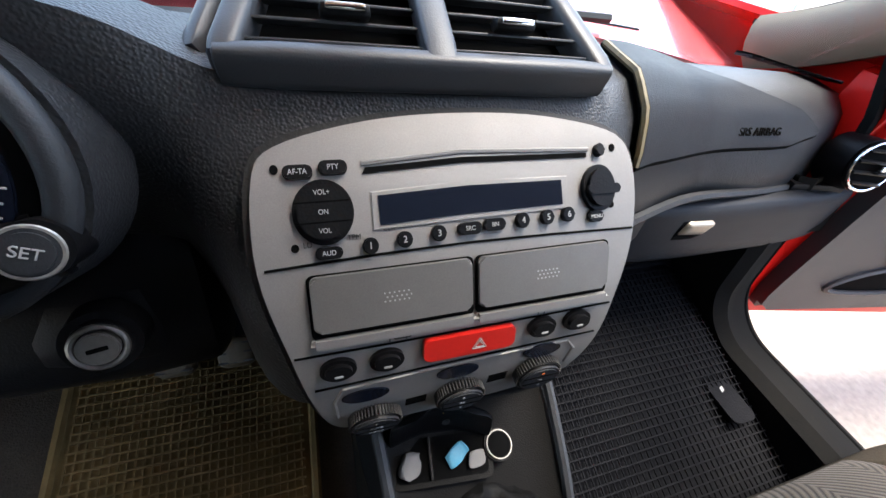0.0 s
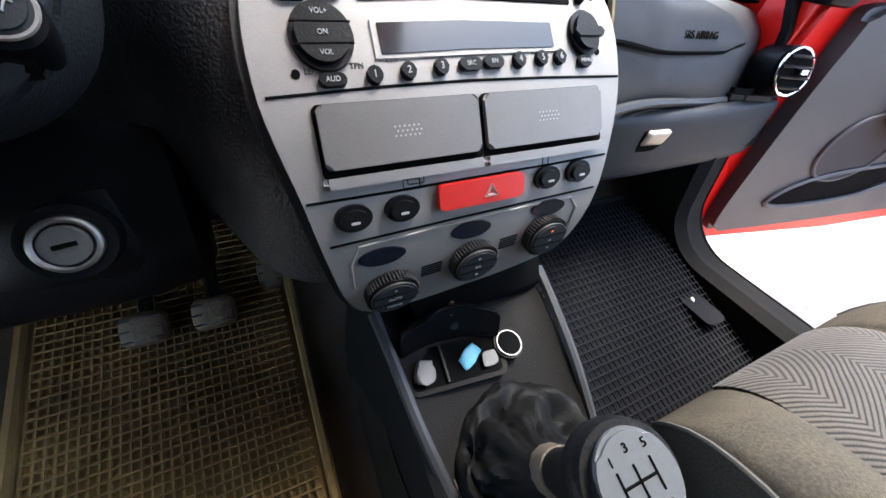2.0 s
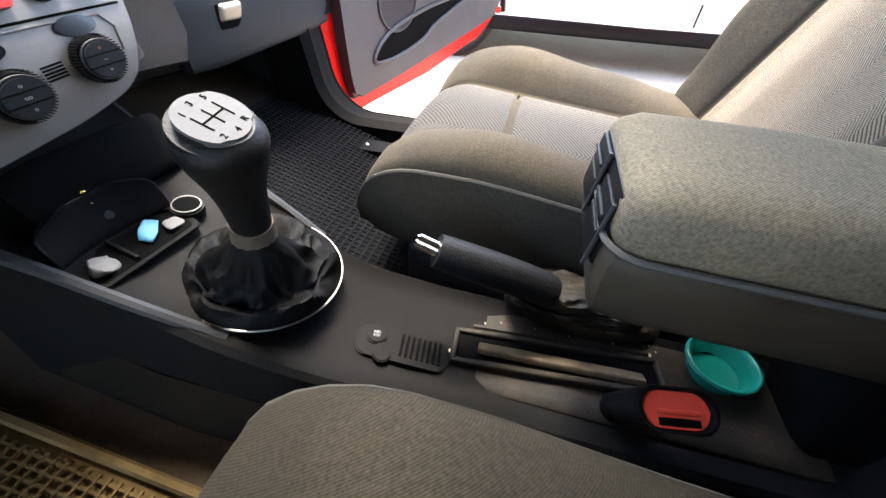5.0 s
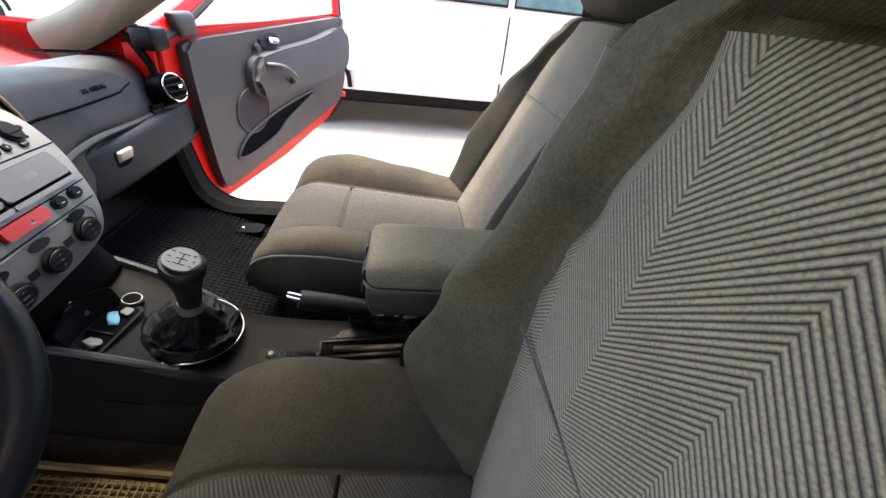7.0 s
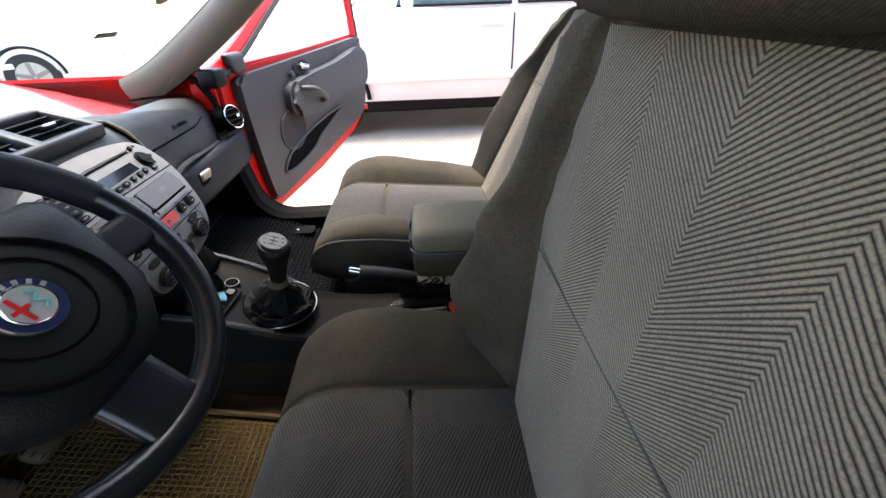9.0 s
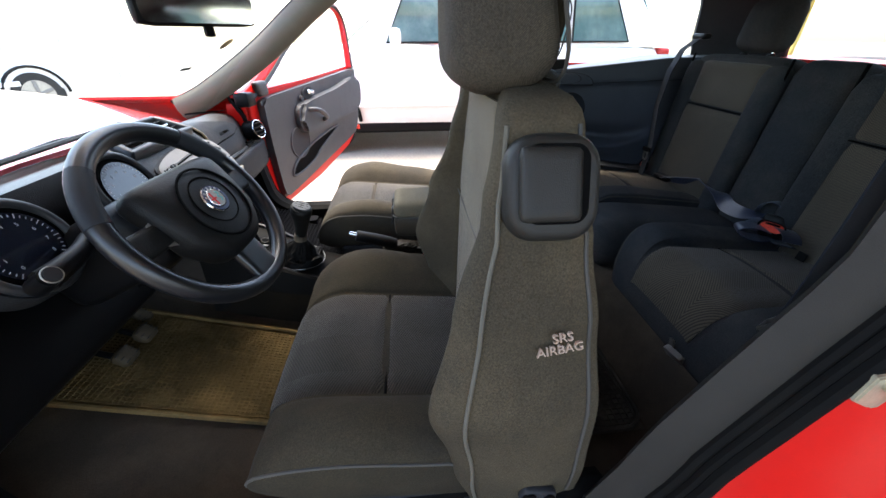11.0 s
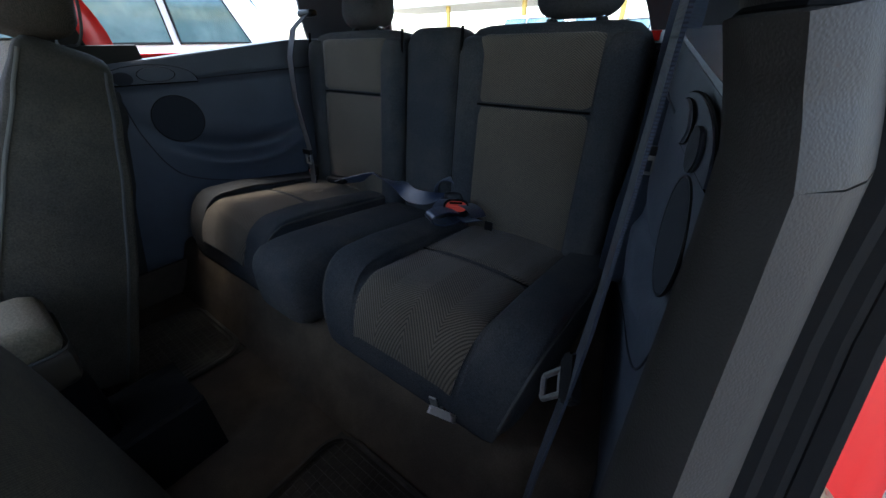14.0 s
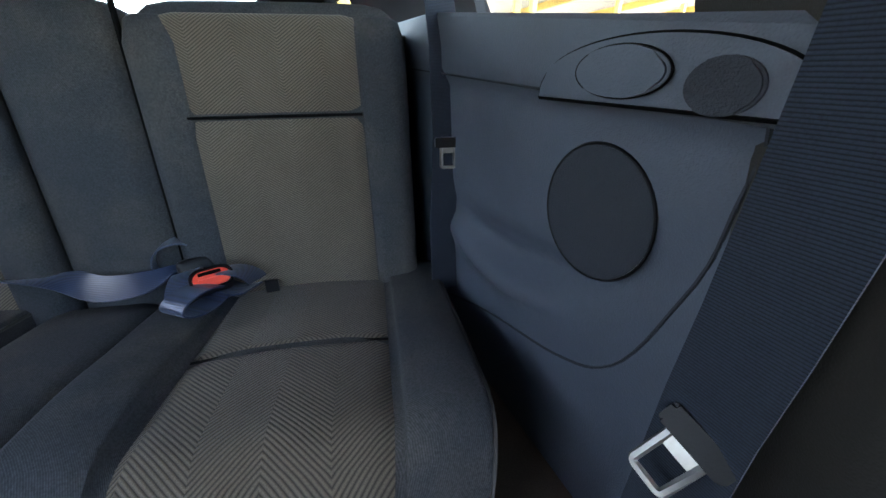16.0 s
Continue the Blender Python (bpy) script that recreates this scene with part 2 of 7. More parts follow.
CAR_GLASS = material("tinted_car_glass", (0.05, 0.12, 0.13), 0.06, coat=1.0, stain=0.6, stain_size=3, stain_colour=(0.2, 0.3, 0.3))
MIRROR = material("mirror_glass", (0.85, 0.86, 0.87), 0.02, 1.0)
DISPLAY = material("display_glass", (0.006, 0.008, 0.014), 0.12, coat=0.25, spec=0.3)
WHITE = material("white_car_paint", (0.78, 0.78, 0.77), 0.3, coat=0.6, stain=0.3, stain_size=3, stain_colour=(0.66, 0.64, 0.6))
PALE = material("pale_car_paint", (0.62, 0.66, 0.7), 0.3, coat=0.6, stain=0.2)
CONCRETE = material("worn_concrete", (0.25, 0.22, 0.18), 0.92, grain=1.0, grain_size=45, stain=0.9, stain_size=1.3, stain_colour=(0.2, 0.175, 0.14), grain_mix=0.35)
YELLOW = material("yellow_steel", (0.6, 0.42, 0.1), 0.5, stain=0.5)
SHEET = material("corrugated_sheet", (0.55, 0.55, 0.5), 0.6, stain=0.5)
WOODEN = material("plywood", (0.42, 0.3, 0.16), 0.7, stain=0.5)
EMBLEM_BLUE = material("emblem_blue", (0.012, 0.02, 0.06), 0.3)
EMBLEM_RED = material("emblem_red", (0.5, 0.02, 0.02), 0.3)
EMBLEM_TEAL = material("emblem_teal", (0.1, 0.35, 0.35), 0.3)


# ---- shapes ----
def thing(name, label, category, at=(0, 0, 0), turn=(0, 0, 0), group=""):
    ob = new(name)
    ob.matrix_world = pose(*at, *turn)
    return tagged(ob, label, category, group)


def part(name, bm, mat, parent=None, label="", smooth=True, angle=40):
    me = bpy.data.meshes.new(name)
    bmesh.ops.recalc_face_normals(bm, faces=bm.faces)
    if smooth:
        for f in bm.faces:
            f.smooth = True
        sharp = radians(angle)
        for e in bm.edges:
            if len(e.link_faces) == 2 and e.calc_face_angle(0) > sharp:
                e.smooth = False
    bm.to_mesh(me)
    bm.free()
    me.materials.append(mat)
    ob = new(name, me)
    ob.parent = parent
    if label:
        tagged(ob, label)
    return ob


def moved(bm, m):
    bmesh.ops.transform(bm, matrix=m, verts=bm.verts)
    return bm


def join(*bms):
    """One bmesh out of several."""
    out = bms[0]
    for b in bms[1:]:
        me = bpy.data.meshes.new("join")
        b.to_mesh(me)
        b.free()
        out.from_mesh(me)
        bpy.data.meshes.remove(me)
    return out


def rbox(sx, sy, sz, r=0.01, n=5, fn=None, m=None):
    """A box with rounded edges, in a fine grid; fn bends its points."""
    bm = bmesh.new()
    bmesh.ops.create_cube(bm, size=2)
    bmesh.ops.subdivide_edges(bm, edges=bm.edges, cuts=n, use_grid_fill=True)
    h = Vector((sx / 2, sy / 2, sz / 2))
    r = min(r, min(h) * 0.999)
    for v in bm.verts:
        p = Vector()
        for i in range(3):
            k = v.co[i]
            # crowd the grid towards the edges, so that the rounding is smooth
            k = math.copysign(abs(k) ** 0.6, k) if n > 2 else k
            p[i] = k * h[i]
        inner = Vector(max(-h[i] + r, min(h[i] - r, p[i])) for i in range(3))
        d = p - inner
        v.co = inner + d.normalized() * r if d.length > 1e-9 else p
        if fn:
            v.co = Vector(fn(*v.co))
    if m is not None:
        moved(bm, m)
    return bm


def cyl(r, h, seg=24, r2=None, bevel=0.0, m=None):
    bm = bmesh.new()
    bmesh.ops.create_cone(bm, cap_ends=True, segments=seg, radius1=r, radius2=r if r2 is None else r2, depth=h)
    if bevel:
        rims = [e for e in bm.edges if any(len(f.verts) > 4 for f in e.link_faces)]
        bmesh.ops.bevel(bm, geom=rims, offset=bevel, segments=2, affect="EDGES")
    if m is not None:
        moved(bm, m)
    return bm


def ring(r, thick, seg=40, sides=10, flat=1.0, m=None, squash=1.0):
    bm = bmesh.new()
    rows = []
    for i in range(seg):
        a = 2 * math.pi * i / seg
        rows.append([bm.verts.new(((r + thick * math.cos(b)) * math.cos(a), (r + thick * math.cos(b)) * math.sin(a) * squash, thick * flat * math.sin(b)))
                     for b in (2 * math.pi * k / sides for k in range(sides))])
    for i in range(seg):
        for k in range(sides):
            bm.faces.new((rows[i][k], rows[(i + 1) % seg][k], rows[(i + 1) % seg][(k + 1) % sides], rows[i][(k + 1) % sides]))
    if m is not None:
        moved(bm, m)
    return bm


def tube(points, radius, sides=8, closed=False, squash=None):
    """A pipe along points; radius may be a list. squash: (across, up) scale of a strap-like section."""
    pts = [Vector(p) for p in points]
    bm = bmesh.new()
    rows, side = [], None
    for i, p in enumerate(pts):
        a, b = pts[i - 1 if (i or closed) else 0], pts[(i + 1) % len(pts) if (closed or i + 1 < len(pts)) else i]
        d = (b - a).normalized()
        if side is None:
            side = d.cross(Vector((0, 0, 1)))
            if side.length < 0.1:
                side = d.cross(Vector((0, 1, 0)))
        side = (side - d * side.dot(d)).normalized()
        up = side.cross(d)
        r = radius[i] if isinstance(radius, (list, tuple)) else radius
        s = squash or (1, 1)
        rows.append([bm.verts.new(p + side * (r * s[0] * math.cos(c)) + up * (r * s[1] * math.sin(c))) for c in (2 * math.pi * k / sides for k in range(sides))])
    for i in range(len(rows) - (0 if closed else 1)):
        j = (i + 1) % len(rows)
        for k in range(sides):
            bm.faces.new((rows[i][k], rows[i][(k + 1) % sides], rows[j][(k + 1) % sides], rows[j][k]))
    if not closed:
        bm.faces.new(rows[0]), bm.faces.new(rows[-1][::-1])
    return bm


def plate(outline, depth, bevel=0.0, m=None, seg=2):
    """A flat outline in x and y, thickened upwards in z, with its upper rim rounded."""
    bm = bmesh.new()
    low = [bm.verts.new((x, y, 0)) for x, y in outline]
    top = [bm.verts.new((x, y, depth)) for x, y in outline]
    bm.faces.new(low[::-1])
    face = bm.faces.new(top)
    n = len(outline)
    for i in range(n):
        bm.faces.new((low[i], low[(i + 1) % n], top[(i + 1) % n], top[i]))
    if bevel:
        bmesh.ops.bevel(bm, geom=list(face.edges), offset=bevel, segments=seg, affect="EDGES")
    if m is not None:
        moved(bm, m)
    return bm


def loft(rows, closed=False, caps=True):
    """A skin over rows of points of equal number; closed: each row is a loop."""
    bm = bmesh.new()
    vs = [[bm.verts.new(p) for p in row] for row in rows]
    n = len(vs[0])
    for a, b in zip(vs, vs[1:]):
        for k in range(n if closed else n - 1):
            bm.faces.new((a[k], a[(k + 1) % n], b[(k + 1) % n], b[k]))
    if closed and caps:
        bm.faces.new(vs[0][::-1]), bm.faces.new(vs[-1])
    return bm


def smooth_path(points, steps=6, closed=False):
    """Points on a smooth curve through those given."""
    p = [Vector(q) for q in points]
    n, out = len(p), []
    for i in range(n if closed else n - 1):
        a = p[i - 1] if (i or closed) else p[i]
        b, c = p[i], p[(i + 1) % n]
        d = p[(i + 2) % n] if (closed or i + 2 < n) else c
        for k in range(steps):
            t = k / steps
            out.append(0.5 * (2 * b + (c - a) * t + (2 * a - 5 * b + 4 * c - d) * t * t + (3 * b - a - 3 * c + d) * t ** 3))
    return out if closed else out + [p[-1]]


def rounded(w, h, r, n=5):
    """The outline of a rounded rectangle about the origin."""
    out = []
    for cx, cy, a0 in ((w / 2 - r, h / 2 - r, 0), (-w / 2 + r, h / 2 - r, 90), (-w / 2 + r, -h / 2 + r, 180), (w / 2 - r, -h / 2 + r, 270)):
        for k in range(n + 1):
            a = radians(a0 + 90 * k / n)
            out.append((cx + r * math.cos(a), cy + r * math.sin(a)))
    return out


def oval(a, b, n=28):
    return [(a * math.cos(2 * math.pi * k / n), b * math.sin(2 * math.pi * k / n)) for k in range(n)]


def words(name, text, size, mat, parent, m, depth=0.0004, align="CENTER", label=""):
    cu = bpy.data.curves.new(name, "FONT")
    cu.body, cu.size, cu.extrude, cu.align_x, cu.align_y = text, size, depth, align, "CENTER"
    tmp = new("tmp", cu)
    me = bpy.data.meshes.new_from_object(tmp.evaluated_get(bpy.context.evaluated_depsgraph_get()))
    bpy.data.objects.remove(tmp)
    me.name = name
    me.materials.append(mat)
    ob = new(name, me)
    me.transform(m)
    ob.parent = parent
    if label:
        tagged(ob, label)
    return ob


# ---- the ground ----
bm = bmesh.new()
bmesh.ops.create_grid(bm, x_segments=60, y_segments=60, size=60)
ground = part("ground", bm, CONCRETE, None, "", smooth=False)
tagged(ground, "dusty worn concrete yard with cracks and stains", "ground", kind="structure")


# ---- the car's shell ----
def floor_z(y):
    return 0.30 + 0.30 * max(0.0, y - 0.32)


def skin(rows, thick):
    """A sheet of some thickness, from rows of points."""
    bm = loft(rows)
    bmesh.ops.recalc_face_normals(bm, faces=bm.faces)
    bmesh.ops.solidify(bm, geom=bm.faces, thickness=thick)
    return bm


ys = [-1.25, -0.8, -0.52, -0.47, -0.455, -0.44, -0.405, -0.39, -0.3, 0.0, 0.32, 0.5, 0.7, 0.9, 1.02]
bm = skin([[(x, y, floor_z(y) + 0.15 * max(0.0, min(1.0, (-0.395 - y) / 0.065))) for x in (-0.62, -0.3, 0, 0.3, 0.62)] for y in ys], 0.02)
car_floor = part("floor", bm, CARPET)
tagged(car_floor, "dark dusty carpeted car floor", "floor", kind="structure")

car = thing("hatchback", "red three-door hatchback shell with open doors and raised bonnet", "car")
# bulkhead, sills, floor pan down to the ground clearance
part("bulkhead", rbox(1.36, 0.03, 0.5, 0.01, 1, m=pose(0, 1.0, 0.5)), DARK, car)
part("underbody", rbox(1.4, 2.4, 0.12, 0.03, 2, m=pose(0, -0.12, 0.21)), RUBBER, car)
PILLAR_Y = [(0.34, -0.13), (0.45, -0.155), (0.6, -0.19), (0.75, -0.26), (0.86, -0.315), (0.95, -0.33), (1.02, -0.315), (1.1, -0.275), (1.18, -0.21), (1.25, -0.12), (1.29, -0.02)]


def pillar_y(z):
    for (za, ya), (zb, yb) in zip(PILLAR_Y, PILLAR_Y[1:]):
        if z <= zb:
            return ya + (yb - ya) * (z - za) / (zb - za)
    return PILLAR_Y[-1][1]


def shell_x(z):
    """Half the width of the body's outside at a height."""
    return 0.739 - 0.03 * max(0, (0.55 - z) / 0.3) - 0.45 * max(0, z - 0.91) ** 1.2


def arch(side, offsets, zs, name, mat, parent, label="", thick=0.006):
    """A strip that follows the rear edge of a door opening. offsets: (inwards from the outside, behind the edge)."""
    rows = []
    for z in zs:
        rows.append([(side * (shell_x(z) - a), pillar_y(z) - b, z) for a, b in offsets])
    bm = skin(rows, thick)
    return part(name, bm, mat, parent, label)


ZS = [0.34 + 0.95 * k / 30 for k in range(31)]
for side in (-1, 1):
    # the inner trim strip of the pillar, in three lengths, the rubber seal and the red shut face
    trim = thing("pillar_trim", "grey-brown moulded plastic pillar trim at the door opening, scuffed", "pillar trim", group="pillar trims")
    cuts = (0.335, 0.922, 0.976, 1.292)
    broad_ = [(0.085, 0.2), (0.095, 0.15), (0.103, 0.1), (0.105, 0.06), (0.102, 0.03), (0.094, 0.01), (0.086, 0.0), (0.078, 0.008), (0.071, 0.024), (0.066, 0.044)]
    for k, name in enumerate(("lower_cover", "middle_cover", "upper_cover")):
        zs = [z for z in [cuts[k] + (cuts[k + 1] - cuts[k]) * i / 12 for i in range(13)]]
        arch(side, broad_[2:] if k == 2 else broad_, zs, name, PILLAR_GREY, trim, thick=0.006)
    for z in cuts[1:3]:
        part("cover_seam", tube([(side * (shell_x(z) - a - 0.001), pillar_y(z) - b + 0.001, z) for a, b in ((0.103, 0.1), (0.105, 0.06), (0.102, 0.03), (0.094, 0.01), (0.086, 0.0), (0.078, 0.008), (0.071, 0.024))], 0.0016, 5), SHADE_AND_PRINT, trim)
    seal = thing("door_seal", "black rubber door seal round the opening", "door seal", group="door seals")
    for k, (a, b) in enumerate(((0.059, 0.05), (0.047, 0.058), (0.036, 0.064))):
        pts = [(side * (shell_x(z) - a), pillar_y(z) - b, z) for z in ZS]
        part("seal_lip", tube(pts, 0.0088 if k != 1 else 0.0072, 8), SEAL, seal)
    # red shut face then the outer quarter panel
    arch(side, [(0.032, 0.06), (0.03, 0.085), (0.022, 0.11), (0.01, 0.13), (-0.01, 0.15), (-0.028, 0.166), (-0.034, 0.185)], ZS, "shut_face", RED, car, "glossy red door shut face")
    low = [[(side * (shell_x(z) + 0.034), y if i else pillar_y(z) - 0.185, z) for i, y in enumerate((0, -0.62, -0.9, -1.2, -1.5))] for z in [0.22, 0.3, 0.4, 0.5, 0.62, 0.75, 0.88, 0.955]]
    low[0] = [(x, min(y, -0.25), z) for x, y, z in low[0]]
    part("quarter_panel", skin(low, 0.01), RED, car)
    # roof frame above the quarter window
    zt = [1.215, 1.24, 1.265, 1.29]
    part("roof_rail", skin([[(side * (shell_x(z)), y, z) for y in (0.6, 0.3, 0.0, -0.4, -0.8, -1.15)] for z in zt], 0.02), RED, car)
    # sills
    prof = [(0.722, 0.22), (0.722, 0.33), (0.7, 0.375), (0.672, 0.385), (0.632, 0.392), (0.61, 0.4), (0.595, 0.39), (0.59, 0.29)]
    part("sill", skin([[(side * x, y, z) for x, z in prof] for y in (-0.2, 0.1, 0.4, 0.72)], 0.012), RED, car)
    cover = thing("sill_cover", "scuffed black plastic sill cover with moulded plate", "sill cover", group="sill covers")
    prof = [(0.692, 0.0), (0.675, 0.009), (0.635, 0.015), (0.605, 0.023), (0.587, 0.013), (0.58, -0.085)]
    line = [(y, 0.389, 0.0) for y in (-0.19, 0.1, 0.4, 0.6)] + [(0.6 + 0.12 * math.sin(a), 0.509 - 0.12 * math.cos(a), a) for a in (radians(d) for d in range(8, 81, 8))] + [(0.735, 0.6, radians(82)), (0.75, 0.7, radians(82))]
    part("strip", skin([[(side * x, y - h * math.sin(a), z + h * math.cos(a)) for x, h in prof] for y, z, a in line], 0.004), SEAL, cover)
    part("groove", tube([(side * 0.67, y - 0.013 * math.sin(a), z + 0.013 * math.cos(a)) for y, z, a in line], 0.003, 5), SHADE_AND_PRINT, cover)
    part("raised_plate", plate(rounded(0.05, 0.3, 0.01), 0.003, 0.001, pose(side * 0.64, 0.12, 0.405)), DARK, cover)
    # A pillars with their trim, and the body side ahead of the door
    base, head = Vector((side * 0.665, 0.86, 0.862)), Vector((side * 0.52, 0.18, 1.27))
    pts = smooth_path([base + Vector((0, 0.12, -0.05)), base, (side * 0.625, 0.62, 1.0), (side * 0.575, 0.4, 1.15), head, (side * 0.52, -0.1, 1.295)], 6)
    pil = thing("windscreen_pillar_trim", "dusty beige-grey plastic windscreen pillar trim", "pillar trim", group="windscreen pillars")
    part("cover", tube(pts, 0.034, 10, squash=(0.8, 1.25)), PILLAR, pil)
    part("pillar_skin", tube([p + Vector((side * 0.035, 0.02, 0.012)) for p in pts], 0.03, 8), RED, car)
    part("pillar_seal", tube([p + Vector((side * 0.022, 0.035, 0.024)) for p in pts], 0.012, 6), RUBBER, car)
    part("front_side_panel", skin([[(side * x, y, z) for y, z in ((0.735, 0.25), (0.735, 0.42), (0.74, 0.52), (0.75, 0.6))] for x in (0.62, 0.67, 0.73)], 0.02), RED, car)
    part("hinge_trim", skin([[(side * x, y, z) for y, z in ((0.722, 0.6), (0.735, 0.68), (0.76, 0.78), (0.8, 0.86))] for x in (0.655, 0.69, 0.722)], 0.012), SEAL, car, "black trim over the door hinges")
    part("wing", skin([[(side * x, y, z) for x, z in ((0.66, 0.86), (0.71, 0.84), (0.74, 0.78), (0.75, 0.6), (0.74, 0.3))] for y in (0.76, 1.1, 1.5, 1.9)], 0.01), RED, car)
    part("footwell_side", skin([[(side * 0.6, y, z) for y in (-0.5, -0.2, 0.1, 0.3, 0.5, 0.72, 1.0)] for z in (0.29, 0.36, 0.4)], 0.01), CARPET, car)
    kick = skin([[(side * 0.66, y, z) for y, z in ((0.79, 0.4), (0.79, 0.43), (0.8, 0.62), (0.81, 0.7))], [(side * 0.655, 0.98, z) for z in (0.4, 0.43, 0.62, 0.7)]], 0.012)
    part("kick_panel", kick, SMOOTH, car)
    # lining along the roof's edge and the broad rear corner posts
    part("cantrail_lining", skin([[(side * (shell_x(z) - 0.028), y, z) for y in (0.45, 0.2, 0.0, -0.3, -0.6, -0.9, -1.1)] for z in (1.2, 1.225, 1.25, 1.275)], 0.006), LINING, car)
    foot = [(0.655, -1.06), (0.635, -1.11), (0.59, -1.17), (0.52, -1.23), (0.43, -1.262)]
    head_ = [(0.55, -0.93), (0.54, -1.01), (0.505, -1.08), (0.43, -1.13), (0.34, -1.155)]
    rows = []
    for k in range(7):
        t = k / 6
        w = t * t * (3 - 2 * t)
        rows.append([(side * (a[0] + (b[0] - a[0]) * w), a[1] + (b[1] - a[1]) * t, 0.955 + 0.27 * t) for a, b in zip(foot, head_)])
    part("corner_post", skin(rows, 0.02), LINING, car)
    # rear side: quarter window frame, wheel arch carpet
    part("rear_pillar", skin([[(side * (shell_x(z) - 0.035), y, z) for y in (-1.1 - (z - 1.0) * 0.4, -1.35)] for z in (0.95, 1.02, 1.1, 1.18, 1.26)], 0.04), LINING, car)

ST = material("scratched_steel", (0.45, 0.41, 0.3), 0.45, 0.6, stain=0.6, stain_size=40)
striker = thing("door_striker", "tarnished steel door striker plate on the red shut face", "door striker", (-0.71, -0.36, 0.752))
part("striker_plate", plate([(-0.035, -0.02), (-0.01, -0.028), (0.03, -0.022), (0.036, 0.012), (0.01, 0.026), (-0.03, 0.02)], 0.006, 0.002, pose(0, 0, 0, 0, -90, 0) @ pose(0, 0, 0, 0, 0, 90)), ST, striker)
part("striker_loop", tube(smooth_path([(-0.004, -0.016, -0.006), (-0.016, -0.012, -0.004), (-0.017, 0.006, 0.002), (-0.004, 0.012, 0.006)], 5), 0.003, 8), ST, striker)
part("striker_screw", cyl(0.007, 0.01, 12, bevel=0.002, m=pose(-0.008, 0.014, 0.012, 0, 90, 0)), ST, striker)

# roof lining, sagging at the rear, and the red roof above it
rows = []
for y in [0.2, 0.0, -0.2, -0.4, -0.6, -0.8, -1.0, -1.12]:
    row = []
    for k in range(25):
        x = -0.55 + 1.1 * k / 24
        sag = 0.014 * noise.noise(Vector((x * 5, y * 5, 2))) + 0.03 * max(0, (-0.3 - y)) * (0.6 + noise.noise(Vector((x * 7, y * 4, 5))))
        row.append((x, y, 1.285 - 0.1 * (abs(x) / 0.55) ** 4 * 0.6 - 0.1 * max(0, -y - 0.5) ** 1.3 - sag))
    rows.append(row)
roof_lining = part("ceiling", skin(rows, 0.004), LINING, None)
tagged(roof_lining, "dark grey sagging fabric roof lining", "roof lining", kind="structure")
part("roof", skin([[(x, y, 1.345 - 0.05 * (abs(x) / 0.6) ** 3 - 0.08 * max(0, -y - 0.5) ** 1.3) for x in (-0.57, -0.4, -0.2, 0, 0.2, 0.4, 0.57)] for y in (0.25, 0, -0.4, -0.8, -1.2)], 0.01), RED, car)
part("front_header", rbox(1.08, 0.06, 0.04, 0.015, 2, m=pose(0, 0.2, 1.29)), LINING, car)
part("rear_header", rbox(1.1, 0.06, 0.05, 0.02, 2, m=pose(0, -1.15, 1.205)), LINING, car)
# tailgate
part("tailgate_sill", skin([[(x, y, z) for x in (-0.68, -0.4, 0, 0.4, 0.68)] for y, z in ((-1.2, 0.985), (-1.3, 0.99), (-1.46, 0.9), (-1.5, 0.6), (-1.5, 0.3))], 0.02), RED, car)
part("parcel_shelf", rbox(1.22, 0.24, 0.02, 0.008, 2, m=pose(0, -1.12, 0.955)), LINING, car)
part("boot_wall", rbox(1.36, 0.02, 0.7, 0.005, 1, m=pose(0, -1.27, 0.62)), CARPET, car)

# glass
def pane(name, rows, label, m=GLASS):
    ob = part(name, skin(rows, 0.004), m, None)
    ob.visible_shadow = False
    return tagged(ob, label, "window", kind="structure")


pane("window_1", [[(x, 0.99 - 0.1 * abs(x / 0.6) ** 2, 0.80) for x in (-0.62, -0.3, 0, 0.3, 0.62)], [(x * 0.9, 0.56, 1.1) for x in (-0.62, -0.3, 0, 0.3, 0.62)], [(x * 0.82, 0.24, 1.28) for x in (-0.62, -0.3, 0, 0.3, 0.62)]], "slightly dusty laminated windscreen")
pane("window_2", [[(x, -1.27, 0.985) for x in (-0.6, 0, 0.6)], [(x, -1.17, 1.2) for x in (-0.5, 0, 0.5)]], "rear window of the hatchback")
for side in (-1, 1):
    pane("window_3" if side < 0 else "window_4", [[(side * (shell_x(z) - 0.02), y, z) for y in (-0.42, -0.8, -1.12)] for z in (0.975, 1.1, 1.22)], "rear quarter window of the hatchback")

# raised bonnet: it hangs on its hinges at the windscreen and stands ajar
rows = []
for k in range(9):
    s = k / 8
    y, z = 1.005 + 1.0 * s, 0.805 + 0.15 * s + 0.05 * math.sin(math.pi * s)
    rows.append([(x * (1 - 0.1 * s), y - 0.06 * (x / 0.68) ** 2, z - 0.05 * (abs(x) / 0.68) ** 3) for x in (-0.68, -0.6, -0.45, -0.3, 0, 0.3, 0.45, 0.6, 0.68)])
bonnet = part("bonnet", skin(rows, 0.012), BONNET_RED, None)
tagged(bonnet, "faded red bonnet standing ajar beyond the windscreen", "bonnet")
part("engine_bay", rbox(1.3, 0.8, 0.4, 0.03, 2, m=pose(0, 1.5, 0.45)), DARK, car)
part("cowl", rbox(1.3, 0.12, 0.05, 0.02, 2, m=pose(0, 1.03, 0.745)), DARK, car)
